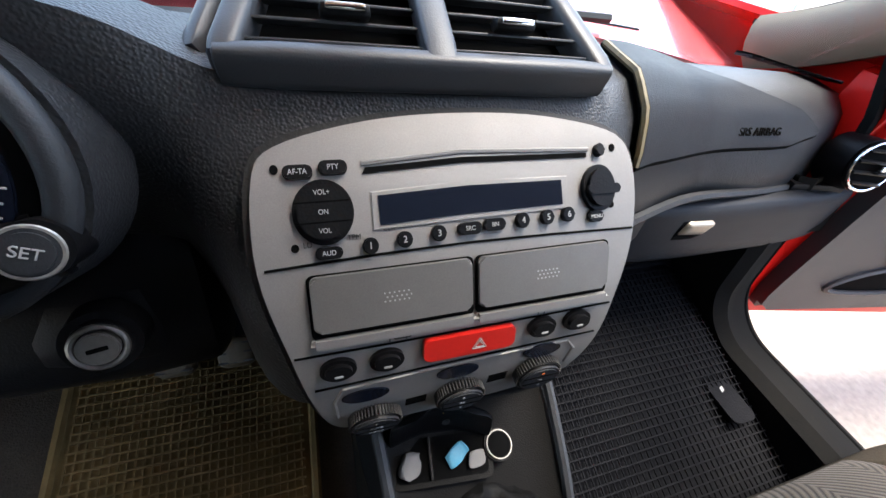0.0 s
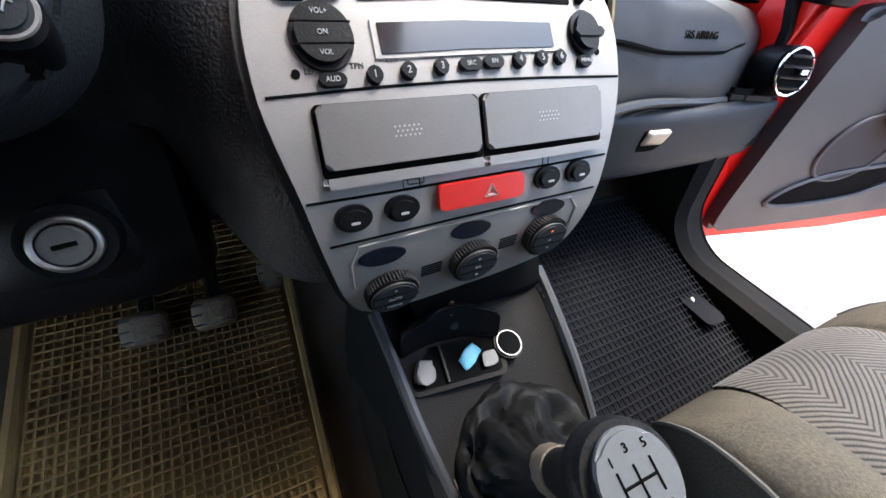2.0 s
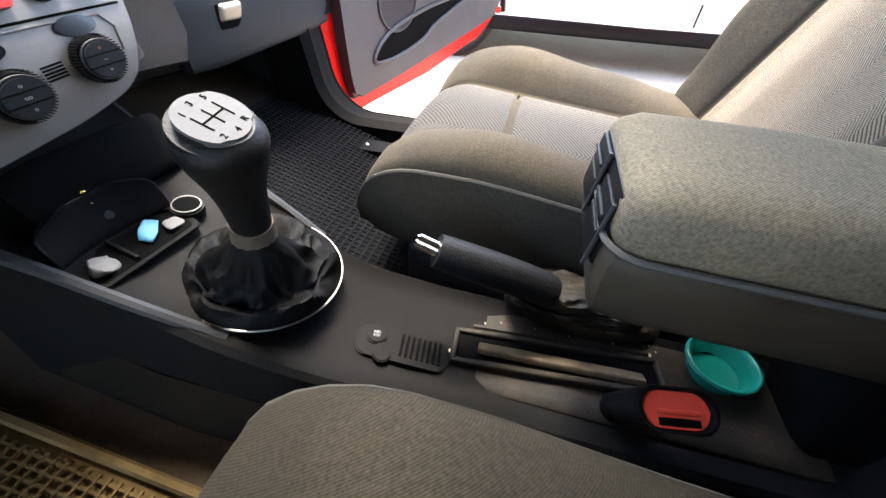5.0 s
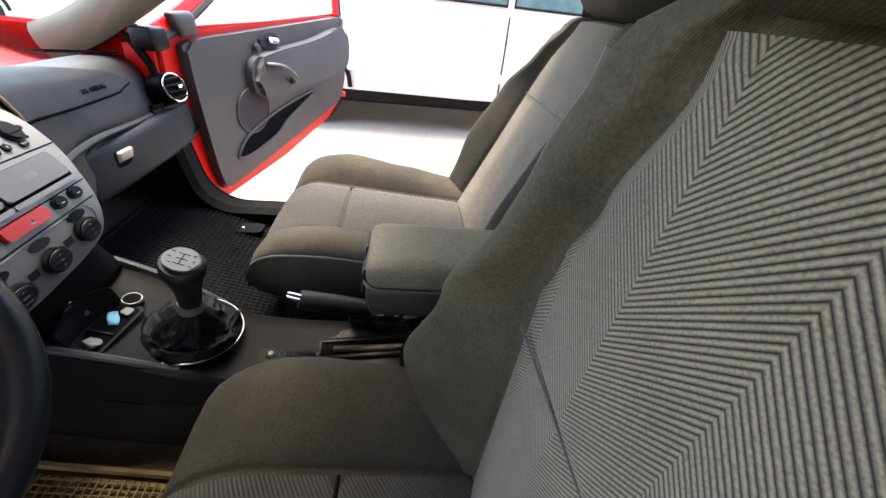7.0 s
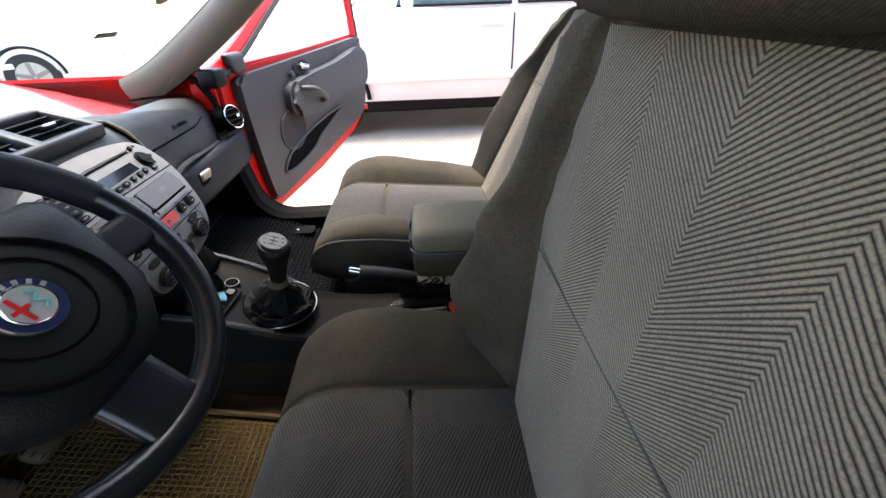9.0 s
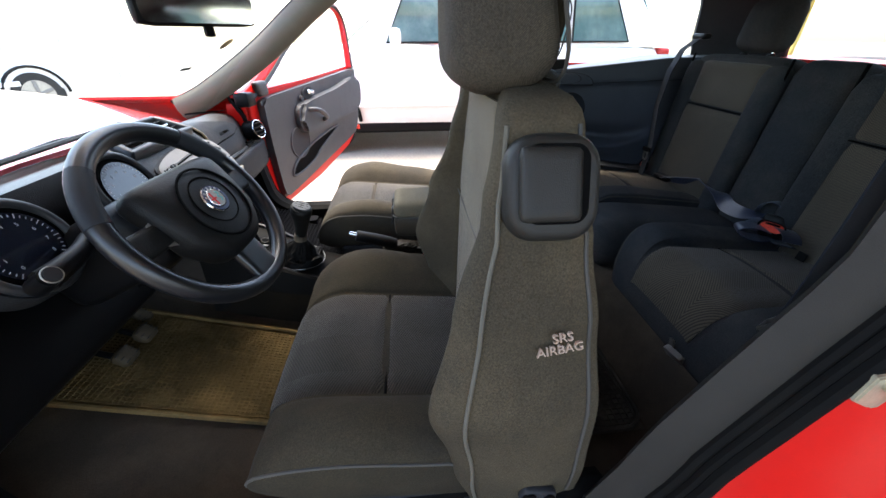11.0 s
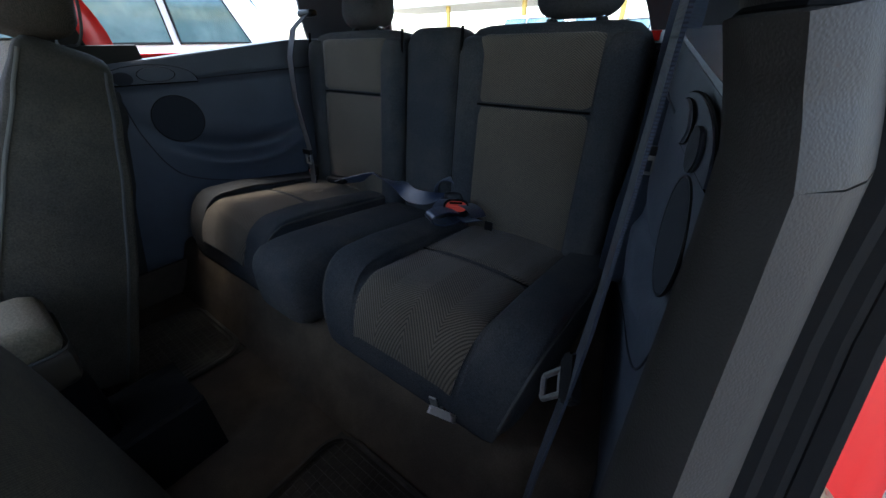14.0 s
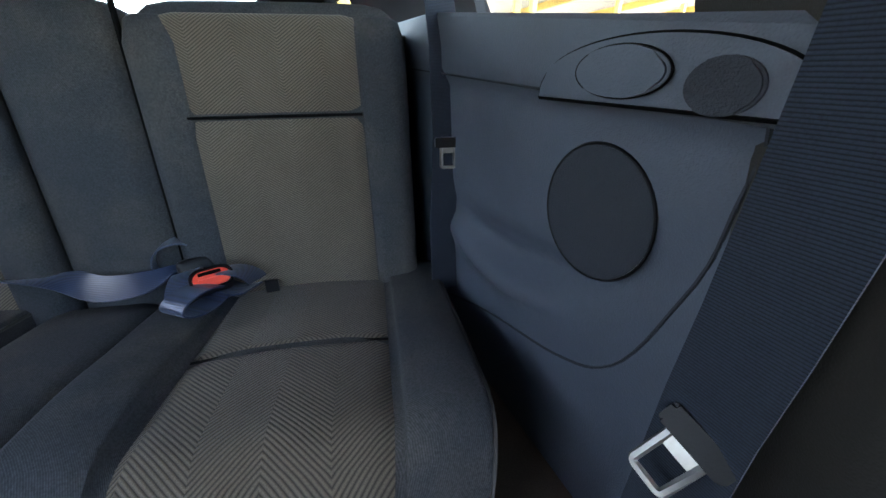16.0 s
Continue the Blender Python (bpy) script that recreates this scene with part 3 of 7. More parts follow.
for s, y in ((-1, 0.0), (1, 0.03)):
    wiper = thing("wiper", "black windscreen wiper resting at the foot of the screen", "wiper", group="wipers")
    part("arm", tube([(s * 0.25 + 0.2, 1.03, 0.80), (s * 0.25 - 0.1, 1.01 + y, 0.815), (s * 0.25 - 0.2, 1.005 + y, 0.812)], 0.008, 6), DARK, wiper)
    part("blade", tube([(s * 0.25 - 0.38, 0.995, 0.82), (s * 0.25 + 0.12, 1.01, 0.82)], 0.007, 6), RUBBER, wiper)
for x, z, w, h, name in ((0.42, 0.0, 0.05, 0.05, "sticker"), (0.34, 0.0, 0.06, 0.015, "label_strip")):
    y = 0.66 if name == "sticker" else 0.76
    zz = 0.855 + (0.96 - y) * 0.62 - 0.006
    st = part(name, plate(oval(w / 2, h / 2) if name == "sticker" else rounded(w, h, 0.002), 0.0006, m=pose(x, y - 0.012, zz, 148, 0, 0)), WOODEN if name == "sticker" else PAPER)
    tagged(st, "round tan inspection sticker on the windscreen" if name == "sticker" else "small printed strip sticker on the windscreen", "sticker")


# ---- dashboard ----
dash = thing("dashboard", "dark grey grained plastic dashboard with silver centre panel", "dashboard", (0, 0, 0))
PLAIN = [(0.98, 0.60), (0.70, 0.605), (0.662, 0.625), (0.655, 0.66), (0.657, 0.712), (0.648, 0.728), (0.652, 0.75), (0.660, 0.79), (0.674, 0.822), (0.70, 0.842), (0.75, 0.848), (0.83, 0.828), (0.98, 0.785)]
COWLED = [(0.98, 0.60), (0.74, 0.605), (0.71, 0.625), (0.70, 0.66), (0.69, 0.712), (0.68, 0.74), (0.67, 0.77), (0.655, 0.81), (0.646, 0.85), (0.652, 0.876), (0.69, 0.874), (0.78, 0.84), (0.98, 0.785)]


def between(keys, t):
    """A smooth value from pairs (t, value)."""
    if t <= keys[0][0]:
        return keys[0][1]
    for (a, p), (b, q) in zip(keys, keys[1:]):
        if t <= b:
            k = (t - a) / (b - a)
            return p + (q - p) * (k * k * (3 - 2 * k))
    return keys[-1][1]


def dash_row(x):
    """The section of the dashboard at x: plain on the passenger's side, a cowl over the gauges."""
    end = max(0.0, (abs(x) - 0.45) / 0.24)
    k = 1 / (1 + math.exp((x + 0.15) / 0.014))
    middle = math.exp(-((x / 0.15) ** 4))
    row = []
    for (y, z), (yc, zc) in zip(PLAIN, COWLED):
        yy, zz = y + (yc - y) * k, z + (zc - z) * k
        yy, zz = yy + 0.05 * end ** 2 * (1 if zz > 0.7 else 0.3), zz - 0.02 * end ** 2
        far = between([(0.12, 0.0), (0.4, 1.0)], x)
        yy, zz = min(yy + 0.076 * far, 0.98), zz - 0.034 * far
        # round the centre panel the pad swells towards the cabin
        swell_ = math.exp(-((x / 0.15) ** 8))
        low = max(0.0, min(1.0, (0.848 - zz) / 0.026)) * (1 if zz > 0.63 and yy < 0.9 else 0)
        d = zz - 0.7119
        head_y = 0.5715 + 0.376 * d + 3.72 * d * d - 0.007 * max(0.0, min(1.0, (zz - 0.79) / 0.03))
        yy += (head_y - yy) * swell_ * low
        if zz > 0.8 and yy < 0.76:
            yy -= (0.032 if yy < 0.72 else 0.01) * swell_ * (1 - low)
        if zz > 0.81 and yy < 0.9:
            zz -= 0.006 * middle
        row.append((x, yy, zz))
    return row


xs = [-0.68 + 1.41 * k / 141 for k in range(142)]
bm = loft([dash_row(x) for x in xs], closed=True)
part("dash_pad", bm, DASH, dash)

# centre stack: u to the right, v up the slope, w out of it; the face is hollow, steeper at the foot than at the head
def on_stack(u, v, w=0.0):
    up = Vector((0, 0.2923 + 4.5 * v, 0.7773))
    out = Vector((0, -up.z, up.y)).normalized()
    p = Vector((0.94 * u + 0.0028, 0.567 + 0.2923 * v + 2.25 * v * v, 0.7119 + 0.7773 * v + 0.021 * u)) + out * w
    return Matrix(((0.94, 0, 0, p.x), (0, up.y, out.y, p.y), (0.021, up.z, out.z, p.z), (0, 0, 0, 1)))


def spot(u, v, w=0.0):
    return on_stack(u, v, w).translation


def bent(bm):
    """Lay a flat piece, cut into strips, on the hollow face of the stack."""
    for k in range(1, 14):
        bmesh.ops.bisect_plane(bm, geom=bm.verts[:] + bm.edges[:] + bm.faces[:], plane_co=(0, -0.11 + 0.02 * k, 0), plane_no=(0, 1, 0))
    for vert in bm.verts:
        vert.co = spot(*vert.co)
    return bm


EDGE = smooth_path([(-0.112, 0.131, 0), (-0.06, 0.142, 0), (0, 0.1455, 0), (0.066, 0.143, 0), (0.122, 0.132, 0), (0.134, 0.112, 0), (0.132, 0.07, 0), (0.12, 0.02, 0), (0.112, -0.02, 0), (0.1, -0.056, 0), (0.083, -0.08, 0), (0.04, -0.094, 0), (0, -0.1, 0), (-0.05, -0.105, 0), (-0.082, -0.1, 0), (-0.098, -0.074, 0), (-0.108, -0.03, 0), (-0.116, 0.015, 0), (-0.127, 0.07, 0), (-0.125, 0.115, 0)], 5, True)
edge = [(p.x, p.y) for p in EDGE]
grow = lambda k: [(x * (1 + k / 0.13), (y - 0.03) * (1 + k / 0.12) + 0.03) for x, y in edge]


def layer(name, k, depth, w, bevel, mat_, label=""):
    return part(name, bent(plate(grow(k), depth, bevel, Matrix.Translation((0, 0, w)))), mat_, dash, label)


layer("console_tower", 0.0055, 0.1, -0.107, 0.003, DASH, "dark grained plastic stack round the silver panel")
layer("gasket", 0.0045, 0.008, -0.007, 0.001, RUBBER)
panel = layer("centre_panel", 0.0, 0.006, -0.0005, 0.0008, SILVER, "brushed silver painted centre panel")
TOP = 0.0056


def seam(pts, w=0.0009, name="panel_seam"):
    part(name, tube([spot(*(u, v, TOP)) for u, v in pts], w, 5), SHADE_AND_PRINT, panel)


seam([(-0.123, 0.071), (-0.06, 0.0735), (0, 0.0745), (0.06, 0.0738), (0.131, 0.072)])
seam([(-0.114, 0.0135), (-0.06, 0.013), (0.0, 0.0135), (0.06, 0.0135), (0.116, 0.0145)])
seam([(-0.105, -0.018), (-0.05, -0.0165), (0, -0.0155), (0.05, -0.0145), (0.108, -0.0135)])
arc = [(-0.093, -0.06), (-0.094, -0.036), (-0.088, -0.0225), (-0.04, -0.0205), (0, -0.0195), (0.04, -0.0185), (0.085, -0.019), (0.093, -0.03), (0.09, -0.05)]
part("raised_lip", tube([spot(*(u, v, TOP)) for u, v in arc], 0.0012, 6), SILVER, panel)


def key(name, u, v, w, h, label, lens=0.004, mat=DARK, r=None, text="", tsize=0.0038):
    ob = part(name, plate(rounded(w, h, r if r else min(w, h) * 0.48, 6), lens, min(0.0007, lens * 0.3), on_stack(u, v, TOP - 0.001)), mat, panel, label)
    if text:
        words("marking", text, tsize, LETTER, ob, on_stack(u, v, TOP - 0.001 + lens))
    return ob


# radio
part("disc_slot", bent(plate([(-0.064, 0.1165), (-0.062, 0.1195), (0.0, 0.1225), (0.094, 0.1215), (0.094, 0.119), (0.0, 0.1195)], 0.0008, 0, Matrix.Translation((0, 0, TOP)))), SHADE_AND_PRINT, panel, "black disc slot")
part("slot_hood", tube([spot(*p) for p in ((-0.064, 0.1215, TOP), (0.0, 0.1255, TOP), (0.096, 0.1235, TOP))], 0.0016, 6), SILVER, panel)
part("display_frame", bent(plate([(-0.061, 0.0865), (0.0, 0.0885), (0.076, 0.089), (0.0765, 0.109), (0.0, 0.1095), (-0.0605, 0.1075)], 0.0015, 0.0008, Matrix.Translation((0, 0, TOP - 0.0005)))), SILVER, panel)
part("display", bent(plate([(-0.056, 0.0895), (0.0, 0.0915), (0.071, 0.092), (0.071, 0.1065), (0.0, 0.107), (-0.056, 0.105)], 0.0008, 0, Matrix.Translation((0, 0, TOP + 0.0008)))), DISPLAY, panel, "dark blank radio display")
volume = part("volume_pad", plate(oval(0.0172, 0.0168, 32), 0.006, 0.003, on_stack(-0.088, 0.0985, TOP - 0.001)), DARK, panel, "round black volume control")
for v, t in ((0.108, "VOL+"), (0.0985, "ON"), (0.0892, "VOL")):
    words("marking", t, 0.0036, LETTER, volume, on_stack(-0.088, v, TOP + 0.0051))
for v in (0.1035, 0.0935):
    part("groove", tube([spot(*(-0.104, v, TOP + 0.0048)), spot(*(-0.072, v, TOP + 0.0048))], 0.0006, 4), SHADE_AND_PRINT, volume)
tuner = part("tuner_pad", plate(oval(0.0135, 0.0145, 28), 0.007, 0.003, on_stack(0.101, 0.1, TOP - 0.001)), DARK, panel, "round black tuner control")
part("rocker", plate(rounded(0.027, 0.006, 0.0028), 0.0022, 0.0006, on_stack(0.102, 0.099, TOP + 0.005)), DARK, tuner)
key("button", -0.1, 0.1185, 0.0165, 0.0068, "", text="AF-TA")
key("button", -0.0805, 0.12, 0.0165, 0.0068, "", text="PTY")
key("button", -0.087, 0.0775, 0.0155, 0.0068, "", text="AUD")
for u, v, t in ((-0.063, 0.079, "1"), (-0.042, 0.0805, "2"), (-0.02, 0.082, "3"), (0.039, 0.0845, "4"), (0.058, 0.085, "5"), (0.0745, 0.0855, "6")):
    key("button", u, v, 0.0095, 0.0095, "", lens=0.0045, text=t, tsize=0.0055)
key("button", 0.001, 0.083, 0.0165, 0.0075, "", text="SRC")
key("button", 0.0185, 0.0838, 0.0155, 0.0075, "", text="BN")
key("button", 0.0975, 0.0825, 0.0125, 0.0075, "", text="MENU", tsize=0.0035)
key("button", 0.104, 0.1225, 0.0075, 0.0075, "", lens=0.005)
for u, v in ((-0.1125, 0.1205), (-0.1055, 0.0815), (0.117, 0.124), (0.1125, 0.089)):
    part("screw_hole", plate(oval(0.0023, 0.0023, 12), 0.0006, 0, on_stack(u, v, TOP)), SHADE_AND_PRINT, panel)
for u, v, t in ((-0.0985, 0.0825, "LD"), (-0.072, 0.0845, "TPM"), (-0.051, 0.0875, "CLR"), (-0.0285, 0.0885, "II"), (-0.0115, 0.0895, "SC"), (0.029, 0.091, "AS"), (0.047, 0.0915, "RPT"), (0.066, 0.0925, "MIX"), (0.106, 0.089, "FF")):
    words("marking", t, 0.0042, INK, panel, on_stack(u, v, TOP + 0.0001))
# compartments with dimpled lids
for u0, u1, icon in ((-0.1, 0.0005, "card"), (0.0055, 0.107, "cup")):
    c, w = (u0 + u1) / 2, u1 - u0
    # flat near-black sheet paints the shade round the lid
    part("compartment_recess_shade", plate(rounded(w + 0.004, 0.0415, 0.004), 0.0006, 0, on_stack(c, 0.0465, TOP)), SHADE_AND_PRINT, panel)
    lid = part("compartment_lid", plate(rounded(w, 0.0355, 0.004), 0.004, 0.0015, on_stack(c, 0.0485, TOP)), LID_GREY, panel, "silver push-open compartment lid")
    for i in range(6):
        for j in range(3):
            part("dimple", plate(oval(0.0006, 0.0006, 6), 0.0003, 0, on_stack(c + (i - 2.5) * 0.003 + (j % 2) * 0.0015, 0.0485 + (j - 1) * 0.0026, TOP + 0.004)), LETTER, lid)
    part("lip", plate(rounded(w + 0.006, 0.0065, 0.003), 0.006, 0.0025, on_stack(c, 0.0235, TOP - 0.001)), SILVER, panel)
    ico = rounded(0.011, 0.006, 0.001) if icon == "card" else rounded(0.005, 0.009, 0.001)
    for k in range(2 if icon == "card" else 1):
        part("symbol", tube([on_stack(c + k * 0.003, 0.0165 + k * 0.0022, TOP) @ Vector((x, y, 0)) for x, y in ico], 0.0004, 4, True), INK, panel)
# hazard switch, four round switches
haz = key("hazard_switch", 0.0, 0.0035, 0.067, 0.0195, "bright red hazard warning switch", 0.006, BUTTON_RED, 0.004)
for s in (0.0062, 0.0038):
    tri = [(s * math.cos(radians(a)), s * math.sin(radians(a))) for a in (90, 210, 330)]
    part("symbol", tube([on_stack(0.006, 0.0022, TOP + 0.0053) @ Vector((x, y, 0)) for x, y in tri], 0.0004, 4, True), LETTER, haz)
for u, v, t in ((-0.089, 0.0005, "boot"), (-0.058, 0.001, "fog"), (0.057, 0.004, "0#"), (0.087, 0.0045, "lock")):
    k = part("round_switch", plate(oval(0.0115, 0.0095, 24), 0.007, 0.003, on_stack(u, v, TOP - 0.001)), DARK, panel, "round black switch")
    part("symbol", plate(rounded(0.0055, 0.0018, 0.0008), 0.0003, 0, on_stack(u, v - 0.002, TOP + 0.0062)), LETTER, k)
# climate: sensor windows, louvres and the three knobs
for u, v in ((-0.073, -0.034), (-0.006, -0.0285), (0.063, -0.024)):
    part("oval_window", plate(oval(0.0165, 0.0078, 26), 0.0012, 0.0005, on_stack(u, v, TOP)), DISPLAY, panel, "dark oval indicator window")
for u, v in ((-0.036, -0.056), (0.0295, -0.047)):
    for k in range(5):
        part("louvre", tube([spot(*(u - 0.008, v - k * 0.0026, TOP)), spot(*(u + 0.008, v - k * 0.0026 + 0.001, TOP))], 0.0007, 4), SHADE_AND_PRINT, panel)
for u, v, marks in ((-0.067, -0.071, ("*", "AUTO", "MONO")), (-0.002, -0.06, ("o", "oo", "o")), (0.063, -0.051, ("=", "~", "="))):
    knob = part("climate_knob", cyl(0.0195, 0.009, 40, 0.0185, 0.0015, on_stack(u, v, TOP + 0.0035)), DARK, panel, "ribbed black rotary climate knob")
    ribs = bmesh.new()
    for k in range(48):
        a = 2 * math.pi * k / 48
        ribs = join(ribs, rbox(0.0012, 0.0012, 0.008, 0.0003, 1, m=on_stack(u + 0.0194 * math.cos(a), v + 0.0194 * math.sin(a), TOP + 0.0035)))
    part("ribs", ribs, RUBBER, knob)
    part("rim", ring(0.0168, 0.0008, 36, 6, m=on_stack(u, v, TOP + 0.0082)), TRIM, knob)
    part("face", cyl(0.0162, 0.003, 32, bevel=0.001, m=on_stack(u, v, TOP + 0.0082)), SMOOTH, knob)
    for k, t in enumerate(marks):
        words("marking", t, 0.0046 if len(t) < 3 else 0.0036, ORANGE if t == "=" and k == 0 else LETTER, knob, on_stack(u, v + 0.0085 - 0.0085 * k, TOP + 0.0098))
    for dv in (0.0044, -0.0044):
        part("groove", tube([spot(*(u - 0.0152, v + dv, TOP + 0.0097)), spot(*(u + 0.0152, v + dv, TOP + 0.0097))], 0.0006, 4), SHADE_AND_PRINT, knob)

# twin centre vents on the top pad: a tilted frame, depth of both openings painted as shade
VM = Matrix.Translation((-0.006, 0.696, 0.868)) @ pose(0, 0, 0, 24, 0, 0)
vent = part("centre_vent", rbox(0.238, 0.014, 0.024, 0.006, 4, m=VM @ pose(0, -0.034, -0.008, -10, 0, 0)), VENT_GREY, dash, "twin grey air vents with horizontal slats")
part("vent_frame", rbox(0.19, 0.012, 0.016, 0.005, 4, m=VM @ pose(0, 0.04, -0.004)), VENT_GREY, vent)
part("vent_frame", rbox(0.02, 0.076, 0.016, 0.004, 3, m=VM @ pose(0, 0.003, -0.003)), VENT_GREY, vent)
for s in (-1, 1):
    side_bar = rbox(0.016, 0.082, 0.03, 0.006, 4, m=VM @ pose(s * 0.106, 0.003, -0.012, 0, 0, s * 13))
    part("vent_frame", side_bar, VENT_GREY, vent)
    part("vent_cheek", rbox(0.012, 0.07, 0.04, 0.005, 3, m=VM @ pose(s * 0.117, 0.01, -0.026, 0, s * 28, s * 13)), VENT_GREY, vent)
    cx = s * 0.056
    # flat black sheet in place of a deep duct's shade
    part("vent_recess_shade", plate(rounded(0.105, 0.075, 0.006), 0.001, 0, VM @ Matrix.Translation((cx, 0.003, -0.017))), SHADE_AND_PRINT, vent)
    for k in range(4):
        y = -0.019 + k * 0.0155
        part("slat", rbox(0.096 - 0.004 * k, 0.0022, 0.012, 0.001, 2, m=VM @ pose(cx - s * 0.0016 * k, y, -0.006, 38, 0, 0)), VENT_GREY, vent)
    tab = part("vent_tab", rbox(0.028, 0.008, 0.012, 0.003, 3, m=VM @ pose(cx - s * 0.004, -0.004, 0.003, 38, 0, 0)), DARK, vent)
    part("chrome_inlay", rbox(0.022, 0.004, 0.006, 0.0015, 3, m=VM @ pose(cx - s * 0.004, -0.007, 0.008, 38, 0, 0)), CHROME, tab)
part("vent_back", rbox(0.2, 0.06, 0.03, 0.012, 4, m=pose(-0.006, 0.765, 0.86, -14, 0, 0)), DASH, vent)
part("side_louvre", plate(rounded(0.007, 0.03, 0.003), 0.002, 0, VM @ pose(-0.1275, -0.004, -0.018, 0, -62, -13)), SHADE_AND_PRINT, vent)

# airbag lid


def dash_at(x, s):
    """A point of the dash's outside at x, s from 0 (ledge) to 1 (back of the top)."""
    row = dash_row(x)[6:12]
    k = min(int(s * 5), 4)
    f = s * 5 - k
    return Vector(row[k]).lerp(Vector(row[k + 1]), f)


rows = []
for i in range(15):
    x = 0.168 + 0.37 * i / 14
    tt = i / 14
    lo, hi = 0.16 + 0.02 * tt + 0.5 * max(0, tt - 0.85), 0.8 - 0.52 * tt ** 1.8
    lo = min(lo, hi - 0.04)
    rows.append([dash_at(x, lo + (hi - lo) * k / 10) + Vector((0, -0.005, 0.005)) for k in range(11)])
lid = part("airbag_lid", skin(rows, 0.004), SMOOTH, dash, "smooth dark airbag lid")
border = [r[0] for r in rows] + rows[-1][1:] + [r[-1] for r in rows[::-1]][1:] + rows[0][::-1][1:]
part("lid_gap", tube([p + Vector((0, 0.0, -0.001)) for p in border], 0.004, 6, True), SHADE_AND_PRINT, dash)
part("worn_edge", tube([rows[0][k] + Vector((-0.004, -0.004, 0.002)) for k in range(11)], 0.003, 6), material("worn_plastic_edge", (0.16, 0.12, 0.05), 0.6, stain=0.8, stain_size=60, stain_colour=(0.03, 0.03, 0.03)), dash)
p = dash_at(0.42, 0.27)
words("marking", "SRS AIRBAG", 0.0135, SHADE_AND_PRINT, lid, Matrix.Translation(p + Vector((0, -0.0095, 0.0068))) @ pose(0, 0, 0, 62, 0, 0), 0.0006)
# lower ledge line and the glove box
glove = part("glovebox_lid", rbox(0.42, 0.03, 0.105, 0.014, 4, fn=lambda x, y, z: (x, y - 0.012 * math.cos(x * 5), z + 0.012 * x), m=pose(0.5, 0.73, 0.632)), SMOOTH, dash, "dark plastic glovebox lid")
# near-black block paints the shade behind the handle
part("handle_recess_shade", rbox(0.056, 0.012, 0.036, 0.005, 2, m=pose(0.393, 0.709, 0.644)), SHADE_AND_PRINT, glove)
part("handle", rbox(0.046, 0.012, 0.024, 0.0055, 5, fn=lambda X, Y, Z: (X + 0.25 * Z, Y, Z), m=pose(0.393, 0.705, 0.649, 8, 0, -4)), HANDLE, glove, "bright chrome glovebox handle")
part("dash_ledge", tube(smooth_path([(0.14, 0.645, 0.70), (0.22, 0.668, 0.708), (0.35, 0.71, 0.698), (0.5, 0.725, 0.688), (0.68, 0.753, 0.676)], 5), 0.006, 6), DASH, dash)

# round outer vents
for s in (-1, 1):
    m = pose(0.655, 0.727, 0.728, 74, 0, -14) if s > 0 else pose(-0.556, 0.664, 0.762, 74, 0, 14)
    v = part("round_vent", cyl(0.04, 0.05, 36, 0.0365, 0.004, m), DARK, dash, "round black air vent with a bright rim")
    part("rim", ring(0.0335, 0.0022, 36, 8, m=m @ Matrix.Translation((0, 0, 0.0265))), CHROME, v)
    part("well", cyl(0.033, 0.003, 30, m=m @ Matrix.Translation((0, 0, 0.0255))), SHADE_AND_PRINT, v)
    for k in range(4):
        h = 0.0225 - k * 0.015
        part("blade", rbox(2 * math.sqrt(0.033 ** 2 - h * h) - 0.003, 0.003, 0.008, 0.001, 1, m=m @ pose(0, h, 0.028, 30, 0, 0)), DARK, v)
    part("tab", rbox(0.014, 0.008, 0.008, 0.002, 2, m=m @ pose(0.008, 0.0, 0.034)), CHROME, v)
part("demister_grille", plate(rounded(0.16, 0.035, 0.01), 0.002, 0, pose(0.58, 0.85, 0.812, -10, 6, -20)), SHADE_AND_PRINT, dash)
for k in range(9):
    part("grille_bar", rbox(0.004, 0.035, 0.004, 0.001, 1, m=pose(0.51 + k * 0.0175, 0.875 - k * 0.0062, 0.818 - 0.0015 * k, -10, 6, -20)), SMOOTH, dash)

# instrument hood with two round gauges
for x, r in ((-0.242, 0.062), (-0.455, 0.062)):
    m = pose(x, 0.618, 0.82, 66, 0, 0)
    hood = part("gauge_hood", cyl(r + 0.009, 0.05, 44, r + 0.006, 0.006, m @ Matrix.Translation((0, 0, -0.02))), DASH, dash, "round gauge hood")
    part("gauge_ring", ring(r, 0.0065, 48, 10, m=m @ Matrix.Translation((0, 0, 0.007))), TRIM, hood, "grey rim")
    # shade inside the gauge, painted as a near-black disc
    part("gauge_well_shade", cyl(r - 0.003, 0.004, 40, m=m @ Matrix.Translation((0, 0, 0.005))), SHADE_AND_PRINT, hood)
    dial = part("dial", cyl(r - 0.014, 0.002, 36, m=m @ Matrix.Translation((0, 0, 0.0085))), DISPLAY, hood)
    for k in range(33):
        a = radians(-40 + 260 * k / 32)
        big = k % 4 == 0
        part("tick", rbox(0.007 if big else 0.0035, 0.0011, 0.0006, 0.0002, 1, m=m @ Matrix.Translation((0, 0, 0.0098)) @ pose(0, 0, 0, 0, 0, math.degrees(a)) @ Matrix.Translation((r - 0.019, 0, 0))), LETTER, dial)
        if big:
            words("marking", str(8 - k // 4), 0.007, LETTER, dial, m @ Matrix.Translation((math.cos(a) * (r - 0.031), math.sin(a) * (r - 0.031), 0.0096)))
part("lower_cover", rbox(0.5, 0.07, 0.15, 0.03, 4, m=pose(-0.42, 0.69, 0.66, -20, 0, 0)), DARK, dash)
